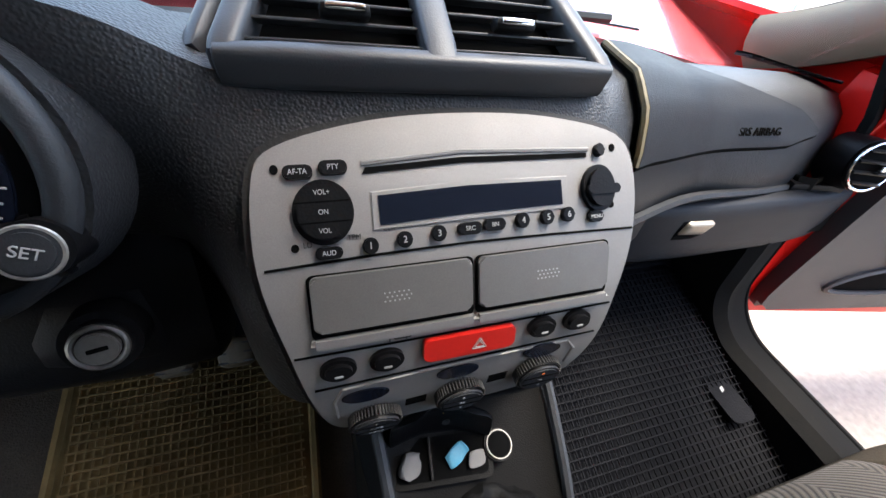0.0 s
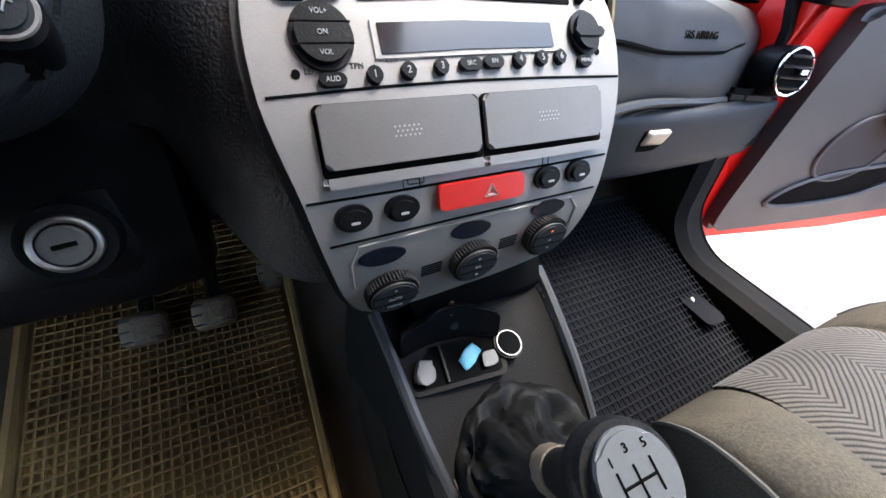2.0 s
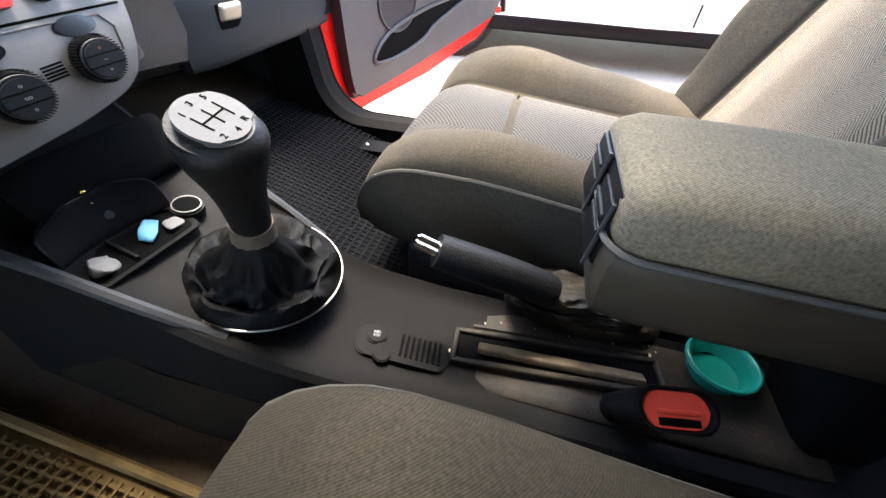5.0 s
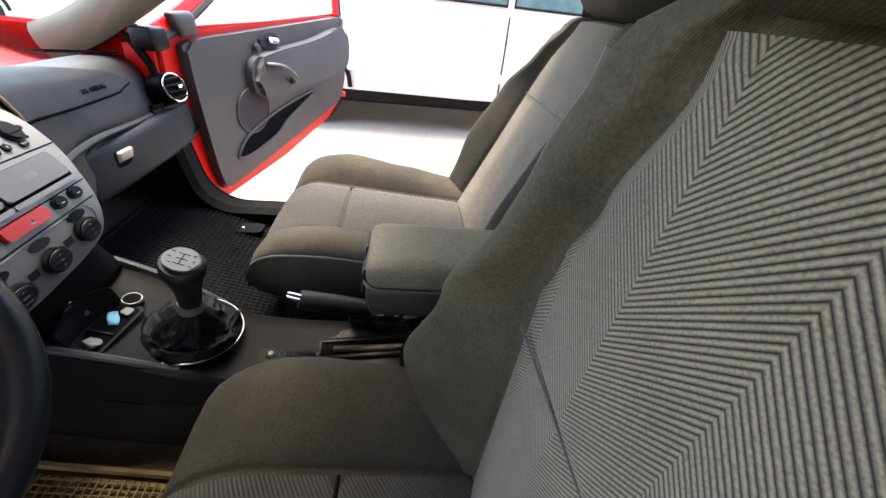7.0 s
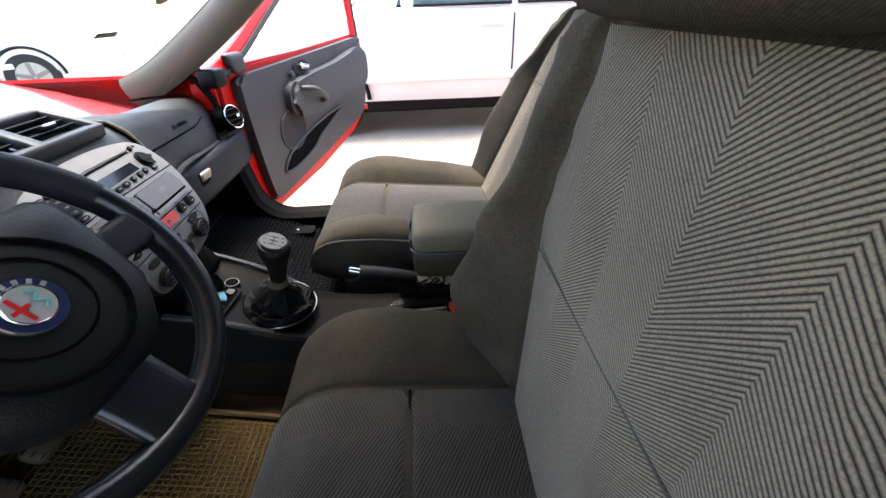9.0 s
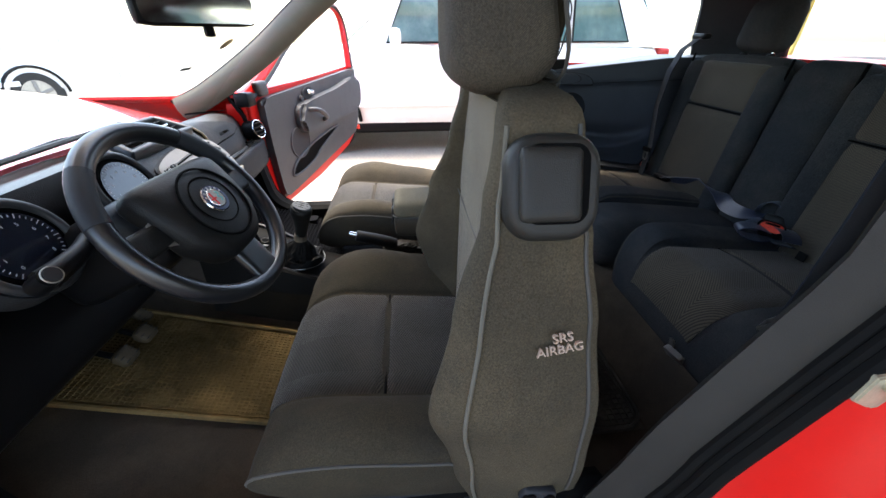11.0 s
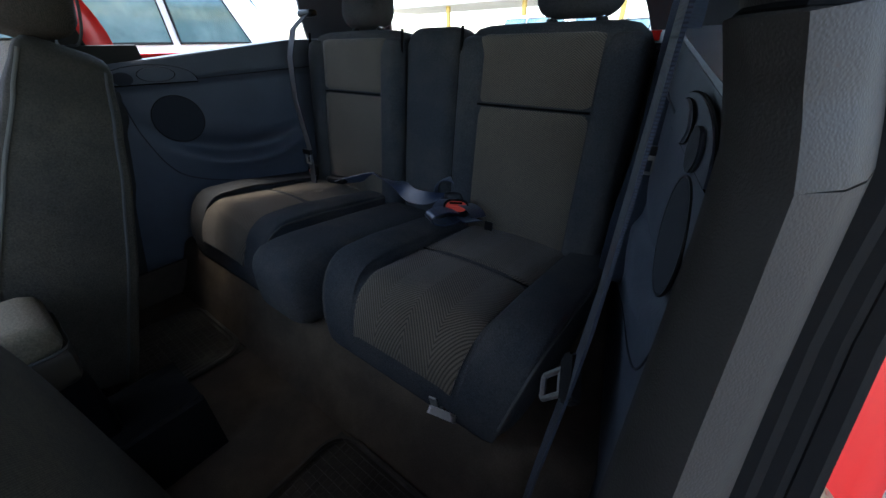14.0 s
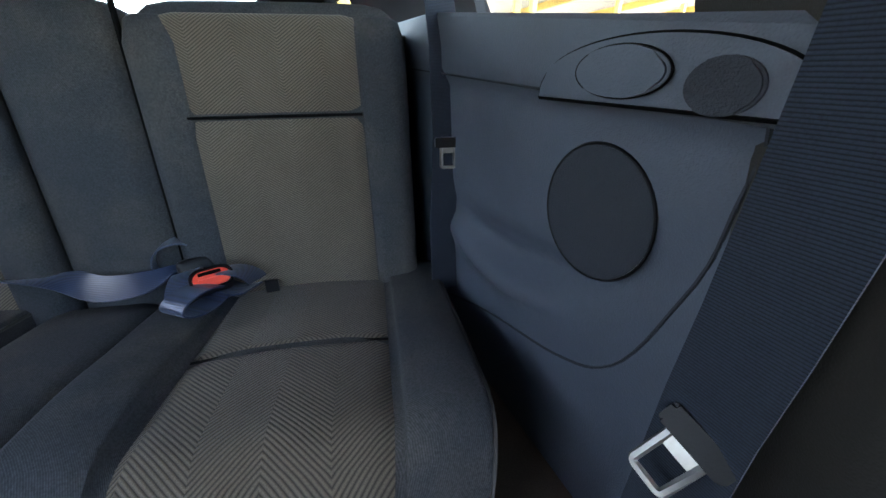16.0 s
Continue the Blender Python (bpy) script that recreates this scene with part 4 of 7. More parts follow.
part("column_shroud", rbox(0.14, 0.2, 0.12, 0.03, 4, m=pose(-0.345, 0.58, 0.765, -25, 0, 0)), DARK, dash, "black steering column shroud")
# ignition lock
lock = part("ignition_lock", cyl(0.027, 0.05, 32, 0.0225, 0.005, pose(-0.238, 0.65, 0.664, 62, 0, 12)), DARK, dash, "ignition lock with steel rim")
lm = pose(-0.238, 0.65, 0.664, 62, 0, 12)
part("lock_ring", ring(0.0148, 0.0022, 30, 8, m=lm @ Matrix.Translation((0, 0, 0.026))), RING_STEEL, lock)
part("barrel", cyl(0.0118, 0.008, 24, bevel=0.001, m=lm @ Matrix.Translation((0, 0, 0.026))), RING_STEEL, lock)
part("key_slot", rbox(0.0115, 0.003, 0.002, 0.0005, 1, m=lm @ Matrix.Translation((0, 0, 0.0305))), SHADE_AND_PRINT, lock)
part("lock_collar", rbox(0.1, 0.05, 0.1, 0.03, 4, m=pose(-0.252, 0.678, 0.66, -25, 0, 0)), DARK, dash)
# column stalks
for s, end in ((1, (-0.193, 0.604, 0.792)), (-1, (-0.505, 0.56, 0.8))):
    stalk = part("column_stalk", tube(smooth_path([(-0.345 + s * 0.05, 0.58, 0.81), (-0.345 + s * 0.1, 0.585 if s > 0 else 0.56, 0.79 if s > 0 else 0.805), end], 5), [0.009 + 0.0007 * k for k in range(11)], 10), DARK, dash, "black column stalk")
    part("stalk_end", cyl(0.0128, 0.05, 28, 0.0118, 0.005, Matrix.Translation(end) @ pose(0, 0, 0, 55, s * 25, 0)), DARK, stalk)
    part("button_face", cyl(0.0096, 0.004, 28, bevel=0.0015, m=Matrix.Translation(end) @ pose(0, 0, 0, 55, s * 25, 0) @ Matrix.Translation((0, 0, 0.0265))), TRIM, stalk)
    part("button_rim", ring(0.01005, 0.001, 30, 6, m=Matrix.Translation(end) @ pose(0, 0, 0, 55, s * 25, 0) @ Matrix.Translation((0, 0, 0.0262))), STEEL, stalk)
    if s > 0:
        words("marking", "SET", 0.0062, LETTER, stalk, Matrix.Translation(end) @ pose(0, 0, 0, 55, s * 25, 0) @ Matrix.Translation((0, 0, 0.0287)))
# rear-view mirror
mirror = thing("rear_view_mirror", "black rear-view mirror on a stalk at the windscreen", "mirror", (0.0, 0.515, 1.105), (0, 0, -36))
part("housing", rbox(0.24, 0.03, 0.065, 0.014, 4), DARK, mirror)
part("glass", plate(rounded(0.225, 0.052, 0.012), 0.002, 0, pose(0, -0.0155, 0, 90, 0, 0)), MIRROR, mirror)
part("stalk", tube([(0, 0.01, 0.0), (0.0, 0.03, 0.05), (0, 0.0, 0.1)], 0.009, 8), DARK, mirror)
part("lever", rbox(0.02, 0.012, 0.02, 0.004, 2, m=pose(0.01, -0.004, -0.04)), DARK, mirror)

# ---- steering wheel ----
wheel = thing("steering_wheel", "black leather steering wheel with three spokes and round badge", "steering wheel", (-0.328, 0.457, 0.808), (55, 0, -6))
GLOSSY_LEATHER = leathery("worn_shiny_leather", (0.006, 0.0065, 0.0085), 0.3, 520, 0.15, 0.5)
wheel.scale = (0.95, 0.95, 0.95)
part("rim", ring(0.159, 0.0155, 64, 14, 1.1), GLOSSY_LEATHER, wheel)
part("rim_stitching", ring(0.1445, 0.0015, 64, 5), TRIM, wheel)
for s in (-1, 1):
    part("rim_insert", tube([(0.159 * math.cos(a), 0.159 * math.sin(a), 0.002) for a in (radians((30 if s > 0 else 150) + s * k * 3.5) for k in range(-3, 7))], 0.0162, 12), SMOOTH, wheel)
part("hub_pad", rbox(0.2, 0.17, 0.055, 0.026, 6, fn=lambda x, y, z: (x * (1.0 + 1.1 * y) * (1 - 0.5 * abs(min(0, y + 0.03)) / 0.06), y, z - 0.9 * (x * x + y * y)), m=pose(0, -0.008, 0.016)), LEATHER, wheel)
part("pad_ring", ring(0.0425, 0.0013, 44, 6, m=pose(0, 0.0, 0.0418)), SHADE_AND_PRINT, wheel)
part("pad_ring", ring(0.064, 0.0022, 44, 6, m=pose(0, -0.005, 0.0415)), SHADE_AND_PRINT, wheel)
for a, w in ((2, 0.042), (178, 0.042), (-90, 0.066)):
    part("spoke", rbox(0.13, w, 0.02, 0.009, 6, fn=lambda x, y, z: (x, y * (1 + 14 * x * x), z - 0.06 * max(0, x)), m=pose(0, 0, 0.006, 0, 0, a) @ Matrix.Translation((0.1, 0, 0))), GLOSSY_LEATHER if a < 0 else LEATHER, wheel)
for s in (-1, 1):
    pad = part("switch_pad", plate([(s * x, y) for x, y in ((0.074, 0.034), (0.104, 0.026), (0.13, 0.016), (0.132, -0.008), (0.118, -0.012), (0.1, -0.018), (0.082, -0.034), (0.072, -0.03), (0.086, -0.004))][::s], 0.005, 0.002, pose(0, 0, 0.0155, 0, s * 4, 0)), SILVER, wheel, "silver switch pad on the spoke")
    for u, v in ((0.098, 0.012), (0.116, 0.008), (0.108, -0.006)):
        part("switch", plate(rounded(0.015, 0.0095, 0.0045), 0.003, 0.0012, pose(0, 0, 0.0195, 0, s * 4, 0) @ Matrix.Translation((s * u, v, 0))), DARK, pad)
badge = part("badge", cyl(0.025, 0.006, 40, bevel=0.002, m=pose(0, 0.0, 0.042)), CHROME, wheel, "round enamel badge")
part("badge_band", cyl(0.0232, 0.001, 36, m=pose(0, 0, 0.0455)), EMBLEM_BLUE, badge)
part("badge_field", cyl(0.0155, 0.001, 32, m=pose(0, 0, 0.0465)), LETTER, badge)
part("badge_ring", ring(0.0163, 0.0009, 36, 5, m=pose(0, 0, 0.0465)), CHROME, badge)
part("badge_bar", rbox(0.013, 0.0034, 0.001, 0.0003, 1, m=pose(-0.0072, 0, 0.0472)), EMBLEM_RED, badge)
part("badge_bar", rbox(0.0034, 0.023, 0.001, 0.0003, 1, m=pose(-0.0072, 0, 0.0474)), EMBLEM_RED, badge)
part("badge_squiggle", tube(smooth_path([(0.0045, -0.009, 0.0473), (0.009, -0.0045, 0.0473), (0.0045, 0.0, 0.0473), (0.009, 0.0045, 0.0473), (0.005, 0.01, 0.0473)], 5), 0.0013, 5), EMBLEM_TEAL, badge)
for k in range(7):
    a = radians(20 + 23 * k)
    part("badge_bar", rbox(0.0034, 0.0042, 0.0006, 0.0002, 1, m=pose(0, 0, 0.0462) @ pose(0, 0, 0, 0, 0, math.degrees(a) - 90) @ Matrix.Translation((0, 0.0198, 0))), LETTER, badge)
part("column", cyl(0.03, 0.12, 20, m=pose(0, 0, -0.065)), DARK, wheel)

# ---- centre console ----
CX = 0.025
TOPLINE = [(0.66, 0.60), (0.60, 0.55), (0.565, 0.541), (0.52, 0.522), (0.44, 0.484), (0.36, 0.446), (0.28, 0.422), (0.2, 0.412), (0.1, 0.41), (-0.05, 0.41), (-0.22, 0.41)]


def console_z(y):
    for (ya, za), (yb, zb) in zip(TOPLINE, TOPLINE[1:]):
        if y >= yb:
            return za + (zb - za) * (y - ya) / (yb - ya)
    return TOPLINE[-1][1]


def console_x(y):
    """The middle of the console, which lies nearer the passenger towards the rear."""
    return between([(0.2, 0.06), (0.46, 0.028)], y)


console = thing("centre_console", "black plastic centre console between the front seats, dusty", "console", (0, 0, 0))
rows = []
for k in range(30):
    y = 0.66 - 0.9 * k / 29
    z = console_z(y)
    wider = between([(0.38, 0.0), (0.5, 0.008)], y)
    w = 0.079 + 0.008 * max(0, y - 0.4) / 0.2 - 0.01 * max(0, 0.3 - y) + wider
    CX = console_x(y) + wider
    zf = floor_z(y) - 0.03
    rows.append([(CX - w - 0.02, y, zf), (CX - w - 0.006, y, z - 0.05), (CX - w + 0.002, y, z + 0.004), (CX - w + 0.008, y, z + 0.009), (CX - w + 0.016, y, z + 0.004),
                 (CX - 0.05, y, z), (CX + 0.05, y, z), (CX + w - 0.016, y, z + 0.004), (CX + w - 0.008, y, z + 0.009), (CX + w - 0.002, y, z + 0.004), (CX + w + 0.006, y, z - 0.05), (CX + w + 0.02, y, zf)])
part("body", loft(rows, closed=True), CONSOLE, console)
for line in (((0.134, 0.6, 0.566), (0.13, 0.56, 0.552), (0.124, 0.5, 0.526), (0.118, 0.43, 0.48)), ((-0.058, 0.6, 0.566), (-0.054, 0.56, 0.552), (-0.048, 0.5, 0.526), (-0.034, 0.44, 0.484))):
    part("edge_rail", tube(smooth_path(line, 5), 0.0055, 8), TRIM, console, "grey satin edge of the console")
DUSTY = material("dusty_console_plastic", (0.01, 0.0085, 0.0068), 0.6, grain=0.5, grain_size=260, stain=0.9, stain_size=28, stain_colour=(0.032, 0.024, 0.015), spec=0.2)
part("rear_deck", rbox(0.116, 0.37, 0.013, 0.006, 5, m=pose(0.073, 0.085, 0.4085)), DUSTY, console, "dusty brown-black rear deck of the console")
part("lower_carpet", skin([[(console_x(y) - 0.108, y, floor_z(y) - 0.01), (console_x(y) - 0.093, y, floor_z(y) + 0.09)] for y in (0.66, 0.5, 0.3, 0.1, -0.1)], 0.012), material("dark_console_carpet", (0.01, 0.008, 0.006), 0.98, grain=1.0, grain_size=500, stain=0.6, stain_size=9, stain_colour=(0.022, 0.016, 0.01), spec=0.04), console)
# near-black block paints the shade in the cubby
part("cubby_shade", rbox(0.15, 0.03, 0.06, 0.012, 3, m=pose(CX - 0.005, 0.605, 0.575, -30, 0, 0)), SHADE_AND_PRINT, console)
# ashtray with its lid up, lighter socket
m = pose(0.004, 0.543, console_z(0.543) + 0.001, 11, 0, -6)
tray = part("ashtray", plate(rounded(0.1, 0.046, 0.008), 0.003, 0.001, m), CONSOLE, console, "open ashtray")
# shade of the ashtray's hollow as a flat black sheet
part("ashtray_well_shade", plate(rounded(0.09, 0.037, 0.006), 0.0006, 0, m @ Matrix.Translation((0, 0, 0.003))), SHADE_AND_PRINT, tray)
part("divider", rbox(0.003, 0.036, 0.006, 0.001, 1, m=m @ pose(-0.012, 0, 0.005)), DARK, tray)
part("ashtray_lid", rbox(0.1, 0.042, 0.008, 0.003, 6, fn=lambda x, y, z: (x * (1 - 0.55 * max(0, y / 0.021) ** 3), y, z + 5 * x * x), m=m @ pose(0, 0.034, 0.02, 66, 0, 0)), DARK, tray, "raised curved ashtray lid")
part("lid_badge", cyl(0.004, 0.002, 10, m=m @ pose(0.005, 0.028, 0.02, 66, 0, 0)), TRIM, tray)
lm = pose(0.062, 0.54, console_z(0.54) + 0.005, 12, 0, 0)
socket = part("lighter_socket", cyl(0.015, 0.012, 28, bevel=0.002, m=lm), DARK, console, "round lighter socket with bright rim")
part("socket_rim", ring(0.0128, 0.0007, 30, 6, m=lm @ Matrix.Translation((0, 0, 0.0062))), RING_STEEL, socket)
part("socket_hole", cyl(0.0115, 0.001, 24, m=lm @ Matrix.Translation((0, 0, 0.0063))), SHADE_AND_PRINT, socket)
crumple = lambda s: (lambda x, y, z: (x + s * noise.noise(Vector((x * 90, y * 90, z * 90))), y + s * noise.noise(Vector((x * 80, y * 80 + 5, z * 90))), z + s * noise.noise(Vector((x * 70, y * 70, 9)))))
tissue = part("crumpled_tissue", rbox(0.02, 0.018, 0.008, 0.0035, 5, fn=crumple(0.007), m=m @ pose(-0.031, -0.004, 0.0065)), PAPER)
tagged(tissue, "crumpled white tissue lying in the open ashtray", "tissue")
wrap = part("blue_wrapper", rbox(0.024, 0.012, 0.003, 0.0012, 5, fn=crumple(0.003), m=m @ pose(0.014, 0.0, 0.009, 8, -14, 32)), BLUE)
tagged(wrap, "small folded pale blue wrapper lying in the ashtray", "wrapper")
slip = part("paper_slip", rbox(0.015, 0.011, 0.002, 0.0008, 4, fn=crumple(0.004), m=m @ pose(0.034, -0.006, 0.0065)), PAPER)
tagged(slip, "torn white paper slip in the ashtray", "paper")
BRASS = material("brass", (0.55, 0.38, 0.1), 0.35, 0.9)
trinket = thing("key_trinket", "small tarnished brass cross-shaped key resting under the centre panel", "key", (0.012, 0.575, 0.574), (55, 0, 30))
part("bow", ring(0.003, 0.0009, 16, 5, m=pose(0, 0.004, 0)), BRASS, trinket)
part("blade", rbox(0.0022, 0.017, 0.0012, 0.0005, 1, m=pose(0, -0.006, 0)), BRASS, trinket)
part("crossbar", rbox(0.013, 0.0024, 0.0012, 0.0005, 1, m=pose(0, -0.003, 0.0004)), BRASS, trinket)
# switch and grille behind the gear lever
m = pose(0.03, 0.302, console_z(0.302) + 0.001, 14, 0, 8)
sw = part("switch_plate", plate(rounded(0.036, 0.098, 0.012), 0.004, 0.0015, m), CONSOLE, console, "small plate with a round switch and slotted grille")
part("round_button", plate(oval(0.011, 0.011, 22), 0.004, 0.0015, m @ Matrix.Translation((0.006, 0.03, 0.003))), CONSOLE, sw)
words("marking", "ASR\nOFF", 0.0042, LETTER, sw, m @ Matrix.Translation((0.006, 0.03, 0.0072)) @ pose(0, 0, 0, 0, 0, 90))
part("blank_button", plate(oval(0.011, 0.01, 22), 0.003, 0.0012, m @ Matrix.Translation((-0.012, 0.02, 0.003))), CONSOLE, sw)
for k in range(8):
    part("grille_slot", rbox(0.026, 0.003, 0.003, 0.001, 1, m=m @ pose(0.002, 0.002 - k * 0.0058, 0.004)), SHADE_AND_PRINT, sw)
# long tray beside the handbrake: a rim round a flat sheet, its depth painted as shade
TM = pose(0.066, 0.145, 0.4185, 0, 0, 5)
tr = part("side_tray", join(*[rbox(*size, 0.004, 3, m=TM @ pose(*at)) for size, at in (((0.008, 0.215, 0.014), (-0.019, 0, 0)), ((0.008, 0.215, 0.014), (0.019, 0, 0)), ((0.044, 0.008, 0.014), (0, 0.107, 0)), ((0.044, 0.008, 0.014), (0, -0.107, 0)))]), DUSTY, console, "long narrow open tray")
# no real depth: the sheet's near-black colour is the shade
part("tray_well_shade", plate(rounded(0.036, 0.21, 0.008), 0.0008, 0, TM @ Matrix.Translation((0, 0, 0.0005))), SHADE_AND_PRINT, tr)
part("worn_bar", rbox(0.015, 0.17, 0.009, 0.003, 4, m=TM @ pose(-0.004, -0.003, 0.0045, 0, 25, -2)), material("worn_tray_edge", (0.06, 0.042, 0.022), 0.7, grain=0.6, grain_size=300, stain=0.8, stain_size=60, stain_colour=(0.14, 0.1, 0.055)), tr, "dusty brown bar")
part("tray_lip", tube([TM @ Vector((0.027, y, 0.003)) for y in (0.09, 0.0, -0.1)], 0.003, 6), DUSTY, tr)

rng = random.Random(11)
crumbs = bmesh.new()
for _ in range(46):
    x, y = 0.045 + 0.09 * rng.random(), 0.02 + 0.24 * rng.random()
    r = 0.0007 + 0.0013 * rng.random() ** 2
    bit = bmesh.new()
    bmesh.ops.create_icosphere(bit, subdivisions=1, radius=r)
    crumbs = join(crumbs, moved(bit, pose(x, y, 0.4172 + r * 0.6) @ Matrix.Diagonal((1.6, 1, 0.7, 1))))
litter = part("crumbs", crumbs, material("pale_crumbs", (0.4, 0.33, 0.22), 0.9, grain=0.3), None)
tagged(litter, "pale crumbs and grit scattered on the console deck", "crumbs", kind="stuff")

# ---- gear lever ----
gear = thing("gear_lever", "black leather gear lever with grey-topped knob and soft gaiter", "gear lever", (0.043, 0.452, 0.494), (11, 0, 0))
part("gaiter_ring", ring(0.074, 0.0011, 64, 6, squash=1.04), RING_STEEL, gear, "thin bright ring")
rows = []
for i in range(30):
    s = i / 29
    row = []
    for k in range(96):
        a = 2 * math.pi * k / 96
        ca, sa = math.cos(a), math.sin(a)
        fold = math.sin(math.pi * min(1, s * 1.05 + 0.02)) ** 0.8
        n1 = noise.noise(Vector((1.9 * ca, 1.9 * sa, 2.4 * s)))
        n2 = 1 - abs(noise.noise(Vector((3.2 * ca + 4, 3.2 * sa, 4.5 * s)))) * 2.6
        r = 0.0725 * (1 - s) ** 0.9 + 0.0135 * s + (0.012 * n1 + 0.003 * n2) * fold
        h = 0.013 * math.sin(math.pi * min(1, s * 2.2)) + 0.074 * s ** 1.7 + (0.013 * n1 + 0.004 * n2 - 0.006) * fold
        row.append((r * ca - 0.022 * s, r * 1.03 * sa - 0.014 * s, h))
    rows.append(row)
part("gaiter", loft(rows, closed=True), GAITER, gear, "creased black leather gaiter")
axis = smooth_path([(-0.02, -0.013, 0.072), (-0.027, -0.016, 0.105), (-0.034, -0.018, 0.137), (-0.039, -0.019, 0.162), (-0.042, -0.019, 0.18)], 4)
radii = [0.86 * r for r in [0.0165, 0.0175, 0.018, 0.0185, 0.019, 0.0195, 0.0205, 0.022, 0.0235, 0.0255, 0.0275, 0.0295, 0.031, 0.0325, 0.0325, 0.03, 0.026][:len(axis)]]
part("knob", tube(axis, radii, 22), LEATHER, gear, "black leather knob")
part("collar", tube([(-0.02, -0.0125, 0.068), (-0.0235, -0.0145, 0.088)], [0.0185, 0.017], 14), material("frayed_leather", (0.06, 0.045, 0.03), 0.8, grain=1.0, grain_size=150), gear, "frayed collar")
tm = Matrix.Translation((-0.042, -0.019, 0.1805)) @ pose(0, 0, 0, 12, -10, 0)
part("knob_crown", cyl(0.0264, 0.015, 36, 0.0245, 0.0045, tm @ Matrix.Translation((0, 0, -0.0035))), LEATHER, gear)
cap = part("knob_cap", plate(oval(0.0198, 0.0222, 36), 0.004, 0.0018, tm @ Matrix.Translation((0, 0, 0.0025))), material("grey_knob_cap", (0.075, 0.077, 0.08), 0.6, 0.0, stain=0.2, spec=0.25), gear, "silver-grey shift pattern cap")
for u0, v0, u1, v1 in ((-0.009, 0.007, -0.009, -0.007), (0.0, 0.007, 0.0, -0.007), (0.009, 0.007, 0.009, -0.007), (-0.009, 0, 0.009, 0)):
    part("pattern_line", tube([tm @ Vector((u0, v0, 0.0066)), tm @ Vector((u1, v1, 0.0066))], 0.0007, 4), SHADE_AND_PRINT, cap)
for u, v, t in ((-0.0095, 0.0112, "1"), (-0.0095, -0.013, "2"), (0.0, 0.014, "3"), (0.0, -0.015, "4"), (0.0095, 0.0125, "5"), (0.0095, -0.013, "R")):
    words("marking", t, 0.0058, SHADE_AND_PRINT, cap, tm @ Matrix.Translation((u, v, 0.0066)))

# ---- handbrake ----
brake = thing("handbrake", "black leather handbrake lever with chrome button and loose gaiter", "handbrake", (0.074, 0.048, 0.412))
part("grip", tube(smooth_path([(0.028, 0.118, 0.074), (0.018, 0.155, 0.092), (0.007, 0.2, 0.111), (0, 0.232, 0.124)], 5), [0.0165 + 0.0018 * math.sin(0.3 + k * 0.2) for k in range(16)], 18), LEATHER, brake, "black leather grip")
part("button", cyl(0.0078, 0.024, 20, 0.007, 0.002, pose(0, 0.24, 0.129, -70, 0, 0)), CHROME, brake, "chrome release button")
part("grip_seam", tube(smooth_path([(0.017, 0.13, 0.097), (0.009, 0.16, 0.11), (0.0, 0.2, 0.127), (-0.006, 0.226, 0.137)], 4), 0.0009, 5), DARK, brake)
rows = []
for i in range(26):
    s = i / 25
    row = []
    for k in range(64):
        a = 2 * math.pi * k / 64
        ca, sa = math.cos(a), math.sin(a)
        f = math.sin(math.pi * min(1, s * 0.92 + 0.1)) ** 0.7
        n1, n2 = noise.noise(Vector((1.7 * ca, 1.7 * sa, 7 * s))), 1 - 2.4 * abs(noise.noise(Vector((2.2 * ca + 7, 2.2 * sa, 9 * s))))
        wrk = (0.0065 * n1 + 0.0055 * n2) * f
        w = (1 - s) ** 0.8
        row.append((0.068 - 0.038 * s + (0.034 * w + 0.019 * (1 - w) + wrk) * ca, 0.07 + 0.057 * s + (0.088 * w + 0.014 * (1 - w) + wrk) * sa, 0.002 + 0.068 * s ** 0.75 - 0.4 * s * (0.014 * (1 - w)) * sa + 0.8 * wrk + 0.008 * f))
    rows.append(row)
part("gaiter", loft(rows, closed=True), material("dusty_worn_leather", (0.014, 0.011, 0.0085), 0.55, grain=0.4, grain_size=300, stain=0.8, stain_size=16, stain_colour=(0.04, 0.032, 0.021), spec=0.25), brake, "wrinkled dusty leather gaiter")

# ---- armrest ----
arm = thing("armrest", "grey fabric centre armrest box folded down over the console", "armrest", (0.08, 0.012, 0.376))
AM = pose(0, 0, 0.254, 2, 0, 0)
part("lid", rbox(0.14, 0.295, 0.05, 0.02, 8, fn=lambda x, y, z: (x, y, z + (0.006 * math.cos(x * 12) * math.cos(y * 9) if z > 0 else 0)), m=AM), LIT_ARM_FABRIC, arm, "padded dusty olive-grey fabric lid, painted paler for its lit top")
part("seam_piping", tube([AM @ Vector((x, y, -0.016)) for x, y in rounded(0.144, 0.299, 0.024)], 0.0024, 6, True), PIPING, arm)
part("box", rbox(0.142, 0.297, 0.066, 0.014, 6, fn=lambda x, y, z: (x * (1 - 2.2 * max(0, -z)), y * (1 - 1.2 * max(0, -z)), z), m=pose(0, 0, 0.206, 2, 0, 0)), material("worn_brown_black_plastic", (0.024, 0.018, 0.012), 0.55, grain=0.3, grain_size=700, stain=0.6, stain_size=9, stain_colour=(0.045, 0.035, 0.022), spec=0.25), arm, "worn plastic box under the lid")
part("latch_plate", rbox(0.1, 0.008, 0.056, 0.003, 4, m=pose(0, 0.1455, 0.244, 4, 0, 0)), DARK, arm, "black latch plate")
